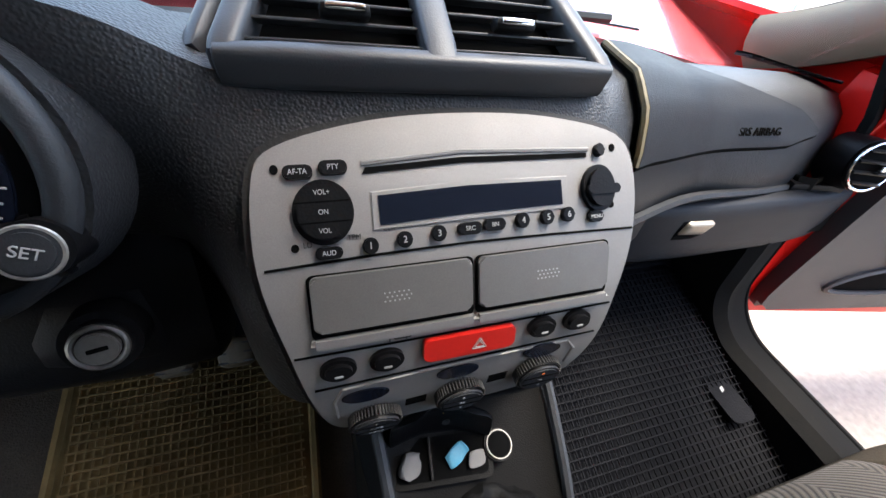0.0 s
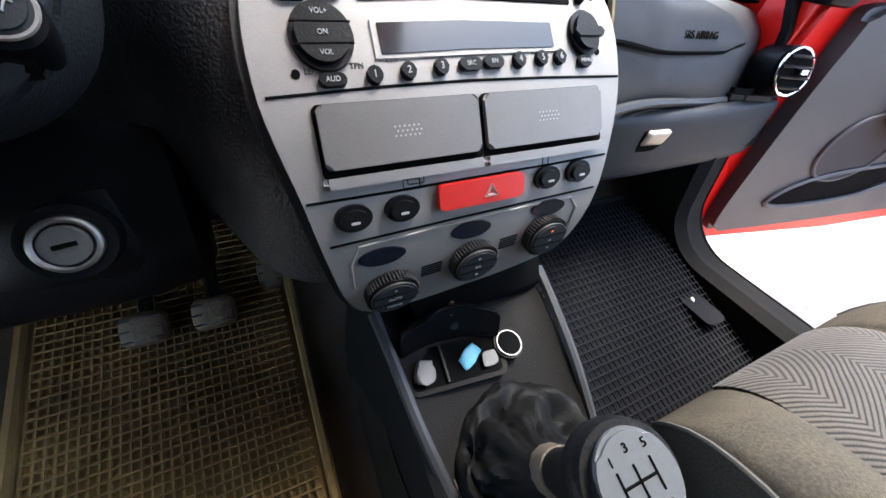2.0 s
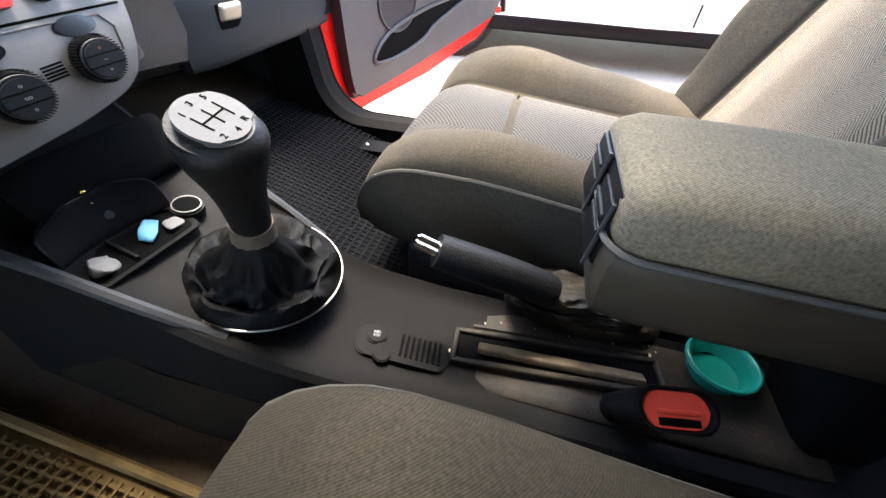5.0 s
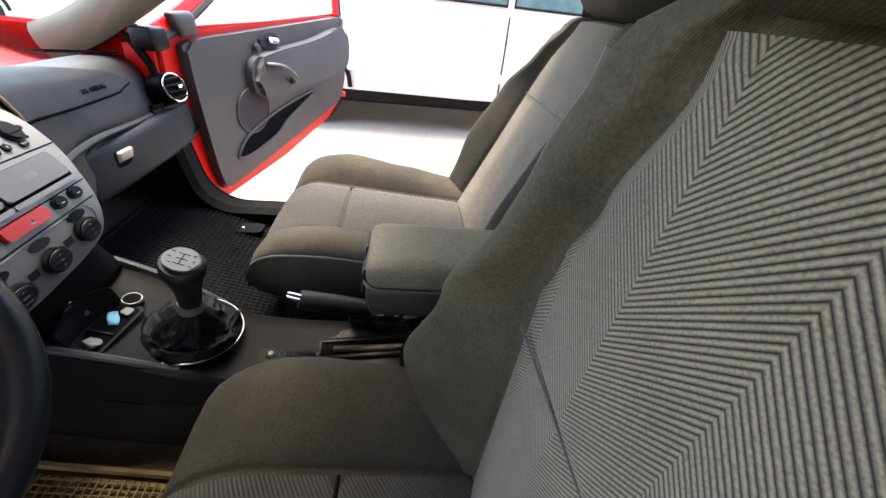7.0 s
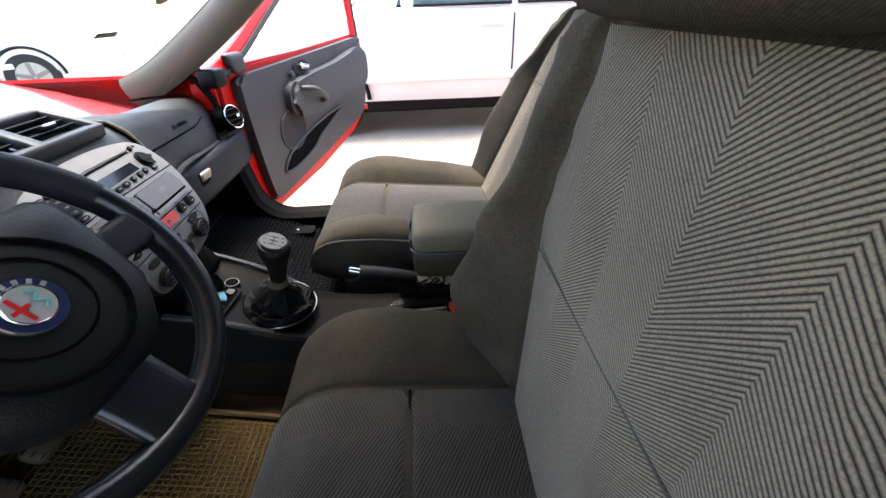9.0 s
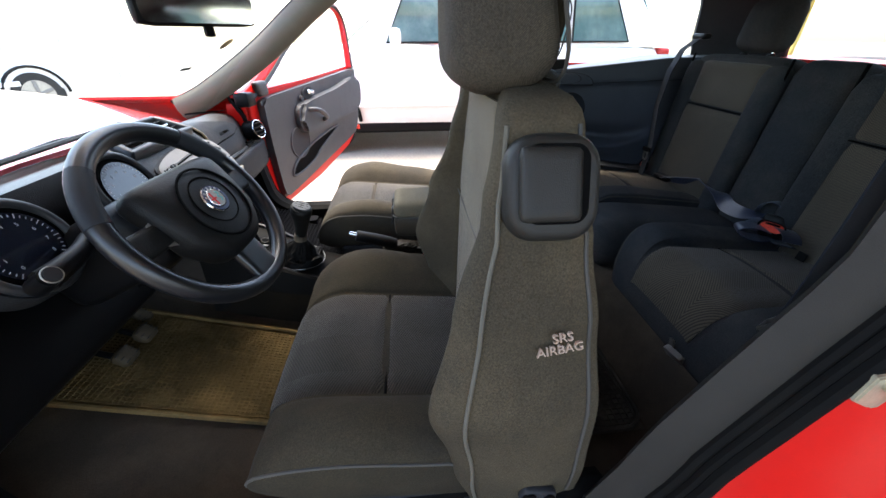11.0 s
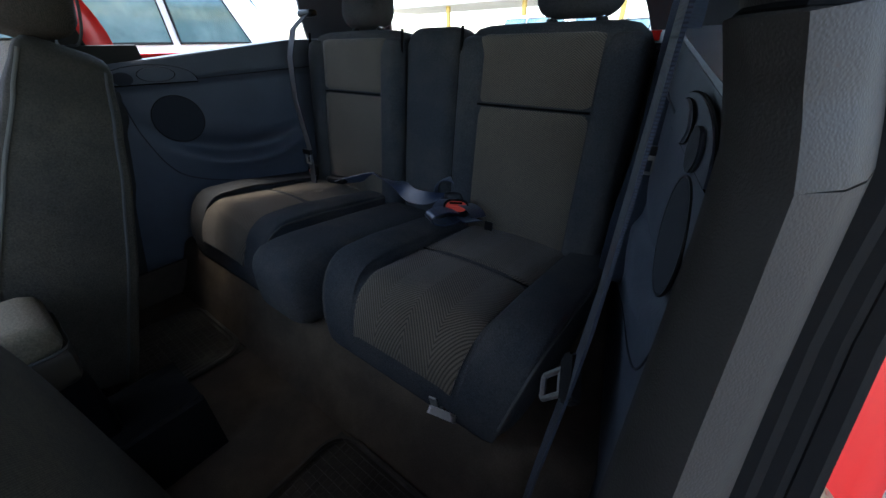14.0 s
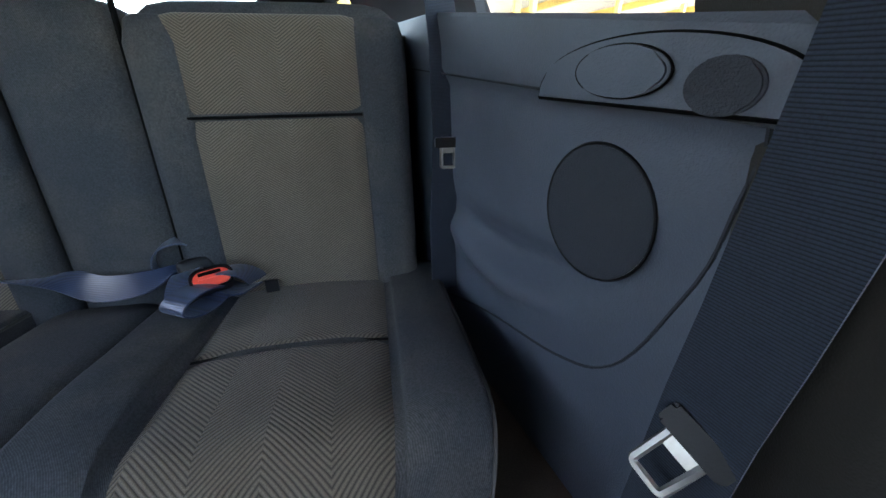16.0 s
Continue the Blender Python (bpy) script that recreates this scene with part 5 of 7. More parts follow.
for s in (-1, 1):
    part("latch", rbox(0.044, 0.004, 0.044, 0.0018, 3, m=pose(s * 0.026, 0.1505, 0.244 + s * 0.004, 6, 0, 0)), DARK, arm)
    part("latch_edge", rbox(0.003, 0.003, 0.05, 0.001, 2, m=pose(s * 0.026 - 0.023, 0.152, 0.244 + s * 0.004, 6, 0, 0)), TRIM, arm)
    for k in range(3):
        part("latch_rib", rbox(0.037, 0.0025, 0.003, 0.001, 1, m=pose(s * 0.026, 0.1525, 0.232 + 0.012 * k + s * 0.004, 6, 0, 0)), SMOOTH, arm)
part("support", rbox(0.09, 0.06, 0.225, 0.015, 3, m=pose(0.0, -0.115, 0.112)), DARK, arm)
cup = thing("plastic_cup", "empty green plastic cup sitting in the console", "cup", (0.102, -0.02, 0.4135))
rows = [[(r * math.cos(a), r * math.sin(a), z) for a in (2 * math.pi * k / 32 for k in range(32))] for r, z in ((0.9 * q, 0.5 * z) for q, z in ((0.028, 0.002), (0.0335, 0.03), (0.036, 0.043), (0.038, 0.044), (0.0385, 0.048), (0.0365, 0.049), (0.033, 0.044), (0.031, 0.03), (0.026, 0.006)))]
part("beaker", loft(rows, closed=True), GREEN, cup)
part("rim_thread", ring(0.0334, 0.0014, 36, 5, m=pose(0, 0, 0.02)), GREEN, cup)


# ---- seats ----
SRS_PRINT = material("faded_pink_print", (0.3, 0.22, 0.17), 0.8)
PALE_PIPING = material("pale_piping", (0.085, 0.078, 0.062), 0.8, grain=0.3, spec=0.2)
LEVER_GREY = leathery("lever_plastic", (0.014, 0.013, 0.011), 0.5, 900, 0.3, 0.25)
def padded(seat, cx, W, ins, front, rear, cross, nose, low, high, peak, plain, ribbed, ends=True):
    """A seat cushion: sides raised by peak, a hollow ribbed middle of half width ins, rounded off over nose at the front."""
    base = lambda y: high + 0.05 * (y - rear) / (front - rear)
    rise = lambda y: between([(rear, peak * 0.5), (rear + 0.2, peak * 0.8), (front - 0.18, peak), (front - 0.04, peak * 0.55), (front, peak * 0.25)], y)
    hollow = lambda X: 0.009 * math.cos(min(1, abs(X) / ins) * math.pi / 2)
    stations = [rear + (front - nose - rear) * k / 20 for k in range(21)] + [front - nose + nose * math.sin(radians(a)) for a in (12, 24, 36, 48, 60, 70, 79, 86, 89.5)]

    def drop(y):
        """How much of the cushion's height is left towards the front."""
        return math.sqrt(max(0.0, 1 - (max(0, y - front + nose) / nose) ** 2))

    narrow = lambda y: 0.84 + 0.16 * drop(y)
    rows = []
    for y in stations:
        b = rise(y)
        half = [(W - 0.02, low), (W, low * 0.5), (W + 0.004, b * 0.35), (W - 0.012, b * 0.88), (W - 0.042, b), (W - 0.08, b * 0.72), (ins + 0.012, 0.008), (ins, -0.003), (ins * 0.55, 0.0055)]
        line = smooth_path([(-X, 0, Z) for X, Z in half] + [(0, 0, 0.008)] + [(X, 0, Z) for X, Z in half[::-1]], 3)
        k = drop(y)
        rows.append([(cx + p.x * narrow(y), y, base(y) + low + (p.z - low) * (0.06 + 0.94 * k)) for p in line])
    part("cushion", loft(rows, closed=True), plain, seat, "cloth cushion with raised sides", angle=75)
    top = lambda X, y: base(y) + low + (hollow(X) - 0.002 - low) * (0.06 + 0.94 * drop(y)) + 0.004
    xs_ = [-ins + 0.001 + (2 * ins - 0.002) * k / 16 for k in range(17)]
    for a, b in ((rear + 0.03, cross - 0.0012), (cross + 0.0012, front - 0.004)):
        rows = []
        for i in range(31):
            y = a + (b - a) * (math.sin(i / 30 * math.pi / 2) if b > cross else i / 30)
            dip = 0.006 if i in (0, 30) and y < front - 0.05 else 0.0
            fwd = 0.004 if y > front - 0.05 else 0.0
            rows.append([(cx + X * narrow(y), y + fwd, top(X, y) - dip - (0.005 if abs(X) > ins - 0.008 else 0)) for X in xs_])
        part("cushion_insert", skin(rows, 0.004), ribbed, seat, "chevron-ribbed fabric centre", angle=80)
    part("cross_seam", tube([(cx + X, cross, top(X, cross) - 0.006) for X in xs_], 0.003, 5), SHADE_AND_PRINT, seat)
    for s in (-1, 1):
        part("piping", tube([(cx + s * (W + 0.004) * narrow(y), y, base(y) + low + (rise(y) * 0.35 - low) * (0.06 + 0.94 * drop(y)) + 0.002) for y in stations[:-2]], 0.0026, 6), PIPING, seat)


def front_seat(name, label, x, front, rear, cross, lean, back_y, deep, high, seam_h):
    """A front seat at x. front, rear, cross: where its cushion ends, begins and has its cross seam. lean: degrees the
    backrest leans backwards; deep: thickness of the backrest behind its face at the foot and at the top; high: the cushion above its base."""
    seat = thing(name, label, "seat", (x, 0, 0.30), group="front seats")
    out = -1 if x < 0 else 1
    mid = (front + rear) / 2
    for s in (-1, 1):
        part("rail", rbox(0.03, 0.4, 0.03, 0.006, 2, m=pose(s * 0.2, mid - 0.04, 0.018)), RUBBER, seat)
    part("seat_base", rbox(0.42, front - rear - 0.08, 0.1, 0.03, 5, m=pose(0, mid - 0.02, 0.075)), DARK, seat)
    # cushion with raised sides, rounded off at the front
    # the driver's cushion takes the copies with shade painted into their colour
    padded(seat, 0.012 if out < 0 else 0, 0.272 if out < 0 else 0.245, 0.14 if out < 0 else 0.128, front, rear, cross, 0.13 if out < 0 else 0.1, -0.115, high, 0.062, SHADED_FABRIC if out < 0 else FABRIC, SHADED_CHEVRON if out < 0 else CHEVRON)
    for s in (-1, 1):
        part("side_valance", rbox(0.03, front - rear - 0.1, 0.075, 0.012, 4, m=pose(s * 0.232, mid - 0.03, 0.1)), SMOOTH, seat)
    # backrest, built upright about its hinge and then leaned
    B, H = pose(-0.02 if out < 0 else 0, back_y, 0.13, lean, 0, 0), 0.55 if out < 0 else 0.59
    foot = -0.07 if out < 0 else 0.0
    if out < 0:
        wide = lambda h: between([(foot, 0.245), (0.1, 0.266), (0.22, 0.272), (0.34, 0.245), (0.43, 0.212), (0.48, 0.192), (H, 0.165)], h)
        bulge = lambda h: between([(foot, 0.015), (0.1, 0.058), (0.22, 0.088), (0.34, 0.06), (0.46, 0.026), (H, 0.01)], h)
    else:
        wide = lambda h: between([(0, 0.225), (0.1, 0.24), (0.25, 0.252), (0.4, 0.236), (0.5, 0.2), (H, 0.16)], h)
        bulge = lambda h: between([(0, 0.012), (0.12, 0.042), (0.25, 0.054), (0.4, 0.044), (0.52, 0.024), (H, 0.012)], h)
    depth = lambda h: deep[0] + (deep[1] - deep[0]) * h / H
    inner = lambda h: min(0.165, wide(h) - 0.06) if out < 0 else min(0.15, wide(h) - 0.055)

    def ring_at(h, k=1.0):
        w, p, d, c = wide(h), bulge(h), depth(h), inner(h)
        half = [(c * 0.55, 0.002), (c, -0.004), (c + 0.012, 0.008), (w - 0.04, p * 0.94), (w - 0.022, p), (w - 0.003, p * 0.55), (w, -d * 0.35), (w - 0.01, -d * 0.85), (w - 0.035, -d)]
        pts = [(0, 0.005)] + half + [(0, -d - 0.006)] + [(-X, Y) for X, Y in half[::-1]]
        return [(q.x * k, (q.y + d / 2) * k - d / 2) for q in smooth_path([(X, Y, 0) for X, Y in pts], 3, True)]

    rows = [[B @ Vector((X, Y, h)) for X, Y in ring_at(h)] for h in [foot + (H - foot) * k / 34 for k in range(35)]]
    rows += [[B @ Vector((X, Y, H + e)) for X, Y in ring_at(H, k)] for e, k in ((0.012, 0.94), (0.022, 0.82), (0.028, 0.6), (0.03, 0.3))]
    part("backrest", loft(rows, closed=True), SIDE_FABRIC if out < 0 else FABRIC, seat, "brown-grey cloth backrest with deep sides", angle=75)
    for a, b in ((0.03, seam_h - 0.0004), (seam_h + 0.0004, H + 0.012)):
        rows = []
        for i in range(25):
            h = a + (b - a) * i / 24
            c = inner(h) - 0.001
            rows.append([B @ Vector((c * k / 8, 0.0075 * math.cos(k / 8 * 1.3) + 0.001 - (0.006 if abs(k) == 8 else 0.0015 if i in (0, 24) else 0), h)) for k in range(-8, 9)])
        # this copy of the ribbed cloth has the light put into its colour
        part("back_insert", skin(rows, 0.004), LIT_CHEVRON_UP, seat, "chevron-ribbed fabric centre", angle=80)
    part("cross_seam", tube([B @ Vector((inner(seam_h) * k / 6.2, 0.0068, seam_h)) for k in range(-6, 7)], 0.0009, 5), PIPING, seat)
    for s in (-1, 1):
        part("piping", tube([B @ Vector((s * (wide(h) - 0.002), bulge(h) * 0.55 + 0.001, h)) for h in [H * k / 30 for k in range(31)]], 0.0027, 7), PALE_PIPING, seat, "pale thick piping")
        part("rear_piping", tube([B @ Vector((s * (wide(h) - 0.009), -depth(h) * 0.86, h)) for h in [H * k / 30 for k in range(31)]], 0.0026, 6), PIPING, seat)
    HM = B @ (pose(0, -0.006, 0.66, -10, 0, 0) if out < 0 else pose(0, -0.012, 0.71, -6, 0, 0))
    swell = lambda X, Y, Z: (X * (1 - 0.16 * max(0, Z / 0.09) ** 2 - 0.1 * max(0, -Z / 0.09)), Y * (1 - 0.25 * (Z / 0.09)) + 0.012 * math.cos(X * 10), Z)
    hr = part("head_restraint", rbox(0.25, 0.11, 0.185, 0.05, 9, fn=swell, m=HM), FABRIC, seat, "padded fabric head restraint")
    part("restraint_piping", tube([HM @ Vector(swell(X, -0.048, Z)) for X, Z in rounded(0.242, 0.178, 0.05)], 0.0024, 5, True), PIPING, hr)
    for s in (-1, 1):
        part("post", cyl(0.006, 0.1, 10, m=B @ pose(s * 0.05, -0.02, H + 0.035)), CHROME, hr)
    # recliner levers low on the door side, tilt release high on it
    for k, z in ((0, 0.0), (1, -0.042)):
        kn = part("recliner_knob", rbox(0.02, 0.058, 0.03, 0.0095, 5, m=B @ pose(out * (wide(0.03) + 0.003 + 0.006 * k), -0.07 + 0.012 * k, 0.035 + z, 20, 0, 0)), SMOOTH, seat, "black recliner lever")
        for j in (-1, 1):
            part("cap", cyl(0.0115, 0.01, 18, bevel=0.003, m=B @ pose(out * (wide(0.03) + 0.013 + 0.006 * k), -0.07 + 0.012 * k + j * 0.015, 0.035 + z + j * 0.004, 0, 90, 0)), DARK, kn)
    d = depth(H - 0.08)
    hm = B @ pose(out * (wide(H - 0.08) + 0.001), -d / 2 + 0.01, H - 0.055, 0, out * 70, 0)
    house = part("lever_surround", loft([[hm @ Vector((x * k, y * k, z)) for x, y in rounded(0.106, d + 0.002, 0.032, 8)] for k, z in ((1.02, -0.03), (1.02, -0.003), (0.99, 0.005), (0.94, 0.01), (0.87, 0.0125), (0.8, 0.0135))], closed=True), LEVER_GREY, seat, "moulded plastic release lever surround")
    # black sheet paints the shade behind the release lever
    part("lever_recess_shade", plate(rounded(0.078, d - 0.028, 0.016, 6), 0.0008, 0, hm @ Matrix.Translation((0.004, 0.0, 0.0137))), SHADE_AND_PRINT, house)
    part("release_lever", rbox(0.073, d - 0.03, 0.014, 0.0065, 6, m=hm @ pose(0.004, 0.006, 0.0145, 6, 3, 0)), LEVER_GREY, house)
    if out < 0:
        for k, t in enumerate(("SRS", "AIRBAG")):
            words("marking", t, 0.0155, SRS_PRINT, seat, B @ pose(-wide(0.34) - 0.0085, -0.055, 0.345 - k * 0.0175, 0, 12, 0) @ pose(0, 0, 0, 90, 0, -90) @ pose(0, 0, 0, 0, 0, 9), 0.0016)
        part("side_cover", rbox(0.02, 0.4, 0.06, 0.009, 5, fn=lambda X, Y, Z: (X, Y, Z * (1 + 0.6 * max(0, -Y) / 0.2)), m=pose(-0.255, mid, 0.075)), TRIM, seat, "grey plastic seat rail cover")
    part("height_lever", rbox(0.018, 0.16, 0.02, 0.008, 4, m=pose(out * 0.262, front - 0.15, 0.07, 4, 0, 0)), TRIM, seat)
    return seat


front_seat("bucket_seat", "grey chevron-ribbed fabric driver's seat with its backrest tipped forward", -0.36, 0.385, -0.1, 0.17, 1.0, 0.012, (0.15, 0.085), 0.195, 0.36)
front_seat("bucket_seat", "grey chevron-ribbed fabric passenger seat, reclined, dusty", 0.425, 0.43, -0.09, 0.25, 24, -0.035, (0.17, 0.11), 0.195, 0.42)


def buckle(name, at, turn, label):
    b = thing(name, label, "belt buckle", at, turn, group="belt buckles")
    rim = rounded(0.06, 0.034, 0.0165, 8)
    part("body", loft([[(x * k, y * k, z) for x, y in rim] for k, z in ((0.8, -0.09), (0.92, -0.05), (1.0, -0.008), (1.0, -0.002), (0.985, 0.0), (0.9, 0.0), (0.86, -0.002), (0.84, -0.008))], closed=True), DARK, b)
    part("release", plate(rounded(0.05, 0.0265, 0.0128, 7), 0.002, 0.0008, pose(0, 0.0, -0.006)), BUCKLE_RED, b, "red release button")
    part("button_step", rbox(0.032, 0.004, 0.004, 0.0012, 2, m=pose(0.001, -0.0015, -0.0035)), BUCKLE_RED, b)
    part("slot", rbox(0.031, 0.006, 0.002, 0.0008, 1, m=pose(0.001, -0.0085, -0.0036)), SHADE_AND_PRINT, b)
    part("stalk", tube([(0, 0, -0.08), (0, 0.0, -0.1), (0, 0.01, -0.15)], 0.01, 8), DARK, b)
    return b


buckle("belt_buckle", (-0.003, 0.07, 0.497), (25, 0, -80), "black belt buckle with red button beside the driver's seat")

# ---- rear seats ----
bench = thing("rear_seat_bench", "dark grey rear bench with chevron-ribbed centres", "rear bench", (0, -0.66, 0.34))
for x, w, ins in ((-0.295, 0.45, True), (0.03, 0.2, False), (0.335, 0.41, True)):
    nose = lambda X, Y, Z: (X * (1 - 0.1 * max(0, Y) / 0.22), Y + (0.02 * math.cos(X * 5) if Y > 0 else 0), Z + 0.025 * Y / 0.2 - 0.05 * max(0, Y - 0.1) ** 2 * 20 * (1 if Z > 0 else 0.2))
    if ins:
        padded(bench, x, w / 2 - 0.005, 0.125, 0.205, -0.25, -0.02, 0.09, -0.16, 0.215, 0.03, REAR_FABRIC, REAR_CHEVRON)
    else:
        part("middle_cushion", rbox(w, 0.46, 0.17, 0.05, 8, fn=nose, m=pose(x, -0.01, 0.165)), REAR_FABRIC, bench, "raised middle cushion")
part("front_valance", rbox(1.04, 0.03, 0.1, 0.012, 3, m=pose(0, 0.15, 0.06)), CARPET, bench)

backs = thing("bench_back", "dark grey split rear backrest with ribbed fabric panels", "seat back", (0, -0.9, 0.5), (7, 0, 0))
for x, w in ((-0.29, 0.38), (-0.008, 0.18), (0.275, 0.38)):
    part("back_cushion", rbox(w, 0.12, 0.53, 0.045, 8, fn=lambda X, Y, Z: (X, Y, Z - 0.02 * (abs(X) / 0.25) ** 4), m=pose(x, -0.02, 0.24)), REAR_FABRIC, backs)
    if w > 0.3:
        part("back_insert", rbox(0.265, 0.03, 0.335, 0.012, 7, m=pose(x + (0.01 if x < 0 else -0.01), 0.0295, 0.175)), REAR_CHEVRON_UP, backs, "chevron-ribbed panel")
        part("upper_panel", rbox(0.265, 0.03, 0.135, 0.012, 7, m=pose(x + (0.01 if x < 0 else -0.01), 0.0285, 0.414)), REAR_CHEVRON_UP, backs)
        part("cross_seam", tube([(x - 0.12, 0.0445, 0.3445), (x + 0.14 if x < 0 else x + 0.11, 0.0445, 0.3445)], 0.0025, 5), SHADE_AND_PRINT, backs)
        for s in (-1, 1):
            part("side_roll", rbox(0.08, 0.06, 0.5, 0.03, 7, m=pose(x + s * 0.155, 0.022, 0.232, 0, 0, s * 8)), REAR_FABRIC, backs)
    part("split", tube([(x + w / 2 + 0.004, 0.03, -0.02), (x + w / 2 + 0.004, 0.03, 0.5)], 0.004, 5), SHADE_AND_PRINT, backs)
for x in (-0.325, 0.275):
    hr = part("head_restraint", rbox(0.175, 0.085, 0.15, 0.042, 8, fn=lambda X, Y, Z: (X * (1 - 0.12 * (Z + 0.07) / 0.14), Y, Z), m=pose(x, -0.03, 0.588)), REAR_FABRIC, backs, "padded rear head restraint")
    for s in (-1, 1):
        part("post", cyl(0.006, 0.06, 10, m=pose(x + s * 0.05, -0.03, 0.507)), CHROME, hr)
        part("post_guide", cyl(0.012, 0.012, 12, bevel=0.002, m=pose(x + s * 0.05, -0.03, 0.508)), DARK, hr)
part("anchor_tag", rbox(0.022, 0.004, 0.03, 0.001, 2, m=pose(-0.232, 0.058, 0.07)), DARK, backs)

mount = thing("seat_anchor", "small steel seat anchor bracket on the carpet under the bench", "anchor", (-0.396, -0.446, 0.448), (55, 0, 12))
part("bracket", plate(rounded(0.045, 0.035, 0.006), 0.012, 0.004, pose(0, 0, 0)), RING_STEEL, mount)
part("bolt", cyl(0.008, 0.01, 12, bevel=0.002, m=pose(0, 0, 0.014)), DARK, mount)
part("tab", rbox(0.012, 0.03, 0.004, 0.001, 2, m=pose(0.018, 0.012, 0.018, 20, 0, 0)), STEEL, mount)


def strap(name, pts, width, mat, parent, label=""):
    """A flat belt through points, each with the way across it."""
    rows = []
    for p, across in pts:
        p, a = Vector(p), Vector(across).normalized() * width / 2
        rows.append([p - a, p - a * 0.5, p, p + a * 0.5, p + a])
    return part(name, skin(rows, 0.0022), mat, parent, label, angle=80)


def tongue(parent, m):
    m = m @ Matrix.Diagonal((0.82, 0.82, 0.82, 1))
    t = part("tongue_plate", plate(rounded(0.05, 0.018, 0.004), 0.012, 0.003, m @ Matrix.Translation((0, 0, -0.006))), DARK, parent, "black belt tongue with steel blade")
    blade = rounded(0.026, 0.04, 0.004)
    part("blade", tube([m @ Vector((x, y - 0.026, 0)) for x, y in blade], 0.0028, 6, True), RING_STEEL, t)
    part("blade_web", rbox(0.024, 0.012, 0.003, 0.001, 1, m=m @ pose(0, -0.014, 0)), RING_STEEL, t)


belt = thing("driver_seat_belt", "dark seat belt hanging on the driver's door pillar", "seat belt", (-0.56, -0.395, 1.03))
rel = lambda p: Vector(p) - Vector((-0.56, -0.395, 1.03))
way = [(-0.597, -0.386, 1.02), (-0.595, -0.386, 0.95), (-0.593, -0.386, 0.88), (-0.59, -0.386, 0.8), (-0.586, -0.386, 0.745), (-0.575, -0.38, 0.62), (-0.568, -0.374, 0.53), (-0.563, -0.366, 0.44), (-0.56, -0.355, 0.35)]
strap("upper_webbing", [(rel(p), (-0.22, 0.97, 0)) for p in way[:5]], 0.047, WEBBING, belt)
strap("lower_webbing", [(rel(p), (-0.22, 0.97, 0)) for p in way[4:]], 0.047, WEBBING, belt)
d = part("guide_loop", rbox(0.062, 0.045, 0.022, 0.01, 5, m=pose(-0.042, 0.012, 0.0, 10, 0, -25)), material("beige_plastic", (0.16, 0.14, 0.1), 0.5, stain=0.4), belt, "beige ribbed belt guide")
part("cap", cyl(0.02, 0.012, 24, bevel=0.004, m=pose(-0.06, 0.01, 0.032, 0, 90, 20)), DARK, belt)
tongue(belt, Matrix.Translation(rel((-0.583, -0.383, 0.728))) @ pose(0, 0, 0, 60, 20, 110))
tag = part("orange_tag", rbox(0.028, 0.002, 0.03, 0.0008, 2, m=pose(-0.565, -0.366, 0.5, 10, 0, -25)), ORANGE)
tagged(tag, "bright orange warning tag on the belt", "tag")
for x, s in ((-0.525, -1), (0.47, 1)):
    rb = thing("rear_seat_belt", "dark rear seat belt hanging down beside the backrest", "seat belt", (x, -0.9, 1.02), group="rear belts")
    pts = [(s * -0.0, -0.03, 0.03), (s * 0.005, 0.02, -0.01), (s * 0.008, 0.045, -0.08), (s * 0.01, 0.055, -0.2), (s * -0.0 + (0 if s < 0 else -0.04), 0.07, -0.34), (s * -0.0 + (0 if s < 0 else -0.05), 0.085, -0.46)]
    strap("webbing", [(p, (1, -0.25 * s, 0)) for p in pts], 0.046, WEBBING, rb)
    part("guide", rbox(0.07, 0.03, 0.02, 0.009, 4, m=pose(0, -0.035, 0.03)), DARK, rb)
    k = 3 if s < 0 else 4
    tongue(rb, Matrix.Translation(Vector(pts[k]) + Vector((0, 0.008, -0.01))) @ pose(0, 0, 0, 92, 0, 0))
# loose middle belt and buckles lying on the bench
lap = thing("middle_lap_belt", "loose shiny blue-black lap belt lying in curls on the bench", "seat belt", (-0.05, -0.84, 0.6))
cur = smooth_path([(0.33, 0.02, 0.0), (0.24, -0.04, 0.02), (0.19, -0.02, 0.03), (0.12, -0.02, 0.024), (0.06, 0.0, 0.012), (0.0, 0.0, 0.014), (-0.04, -0.02, 0.02)], 6)
strap("webbing", [(p, (0.25, 1, 0.9 * math.sin(0.4 + i * 0.16))) for i, p in enumerate(cur)], 0.042, SATIN, lap)


def curl(name, at, turn, radius, tall, start, end):
    """A length of webbing curled round on itself."""
    m = pose(*at, *turn)
    pts = [(m @ Vector((radius * math.cos(radians(a)), 0, tall * math.sin(radians(a)))), m.to_3x3() @ Vector((0, 1, 0))) for a in [start + (end - start) * k / 18 for k in range(19)]]
    strap(name, pts, 0.042, SATIN, lap)


curl("webbing_curl", (-0.045, -0.045, 0.03), (0, 0, 10), 0.04, 0.036, -60, 240)
curl("webbing_curl", (-0.1, 0.06, 0.012), (0, -6, 62), 0.04, 0.017, -150, 140)
curl("webbing_curl", (-0.14, 0.015, 0.014), (8, 0, -20), 0.04, 0.018, -140, 170)
curl("webbing_curl", (-0.07, 0.02, 0.014), (10, 10, 100), 0.034, 0.012, 0, 200)
part("end_box", rbox(0.055, 0.035, 0.04, 0.01, 4, m=pose(-0.07, -0.03, 0.018, 20, 10, 20)), DARK, lap)
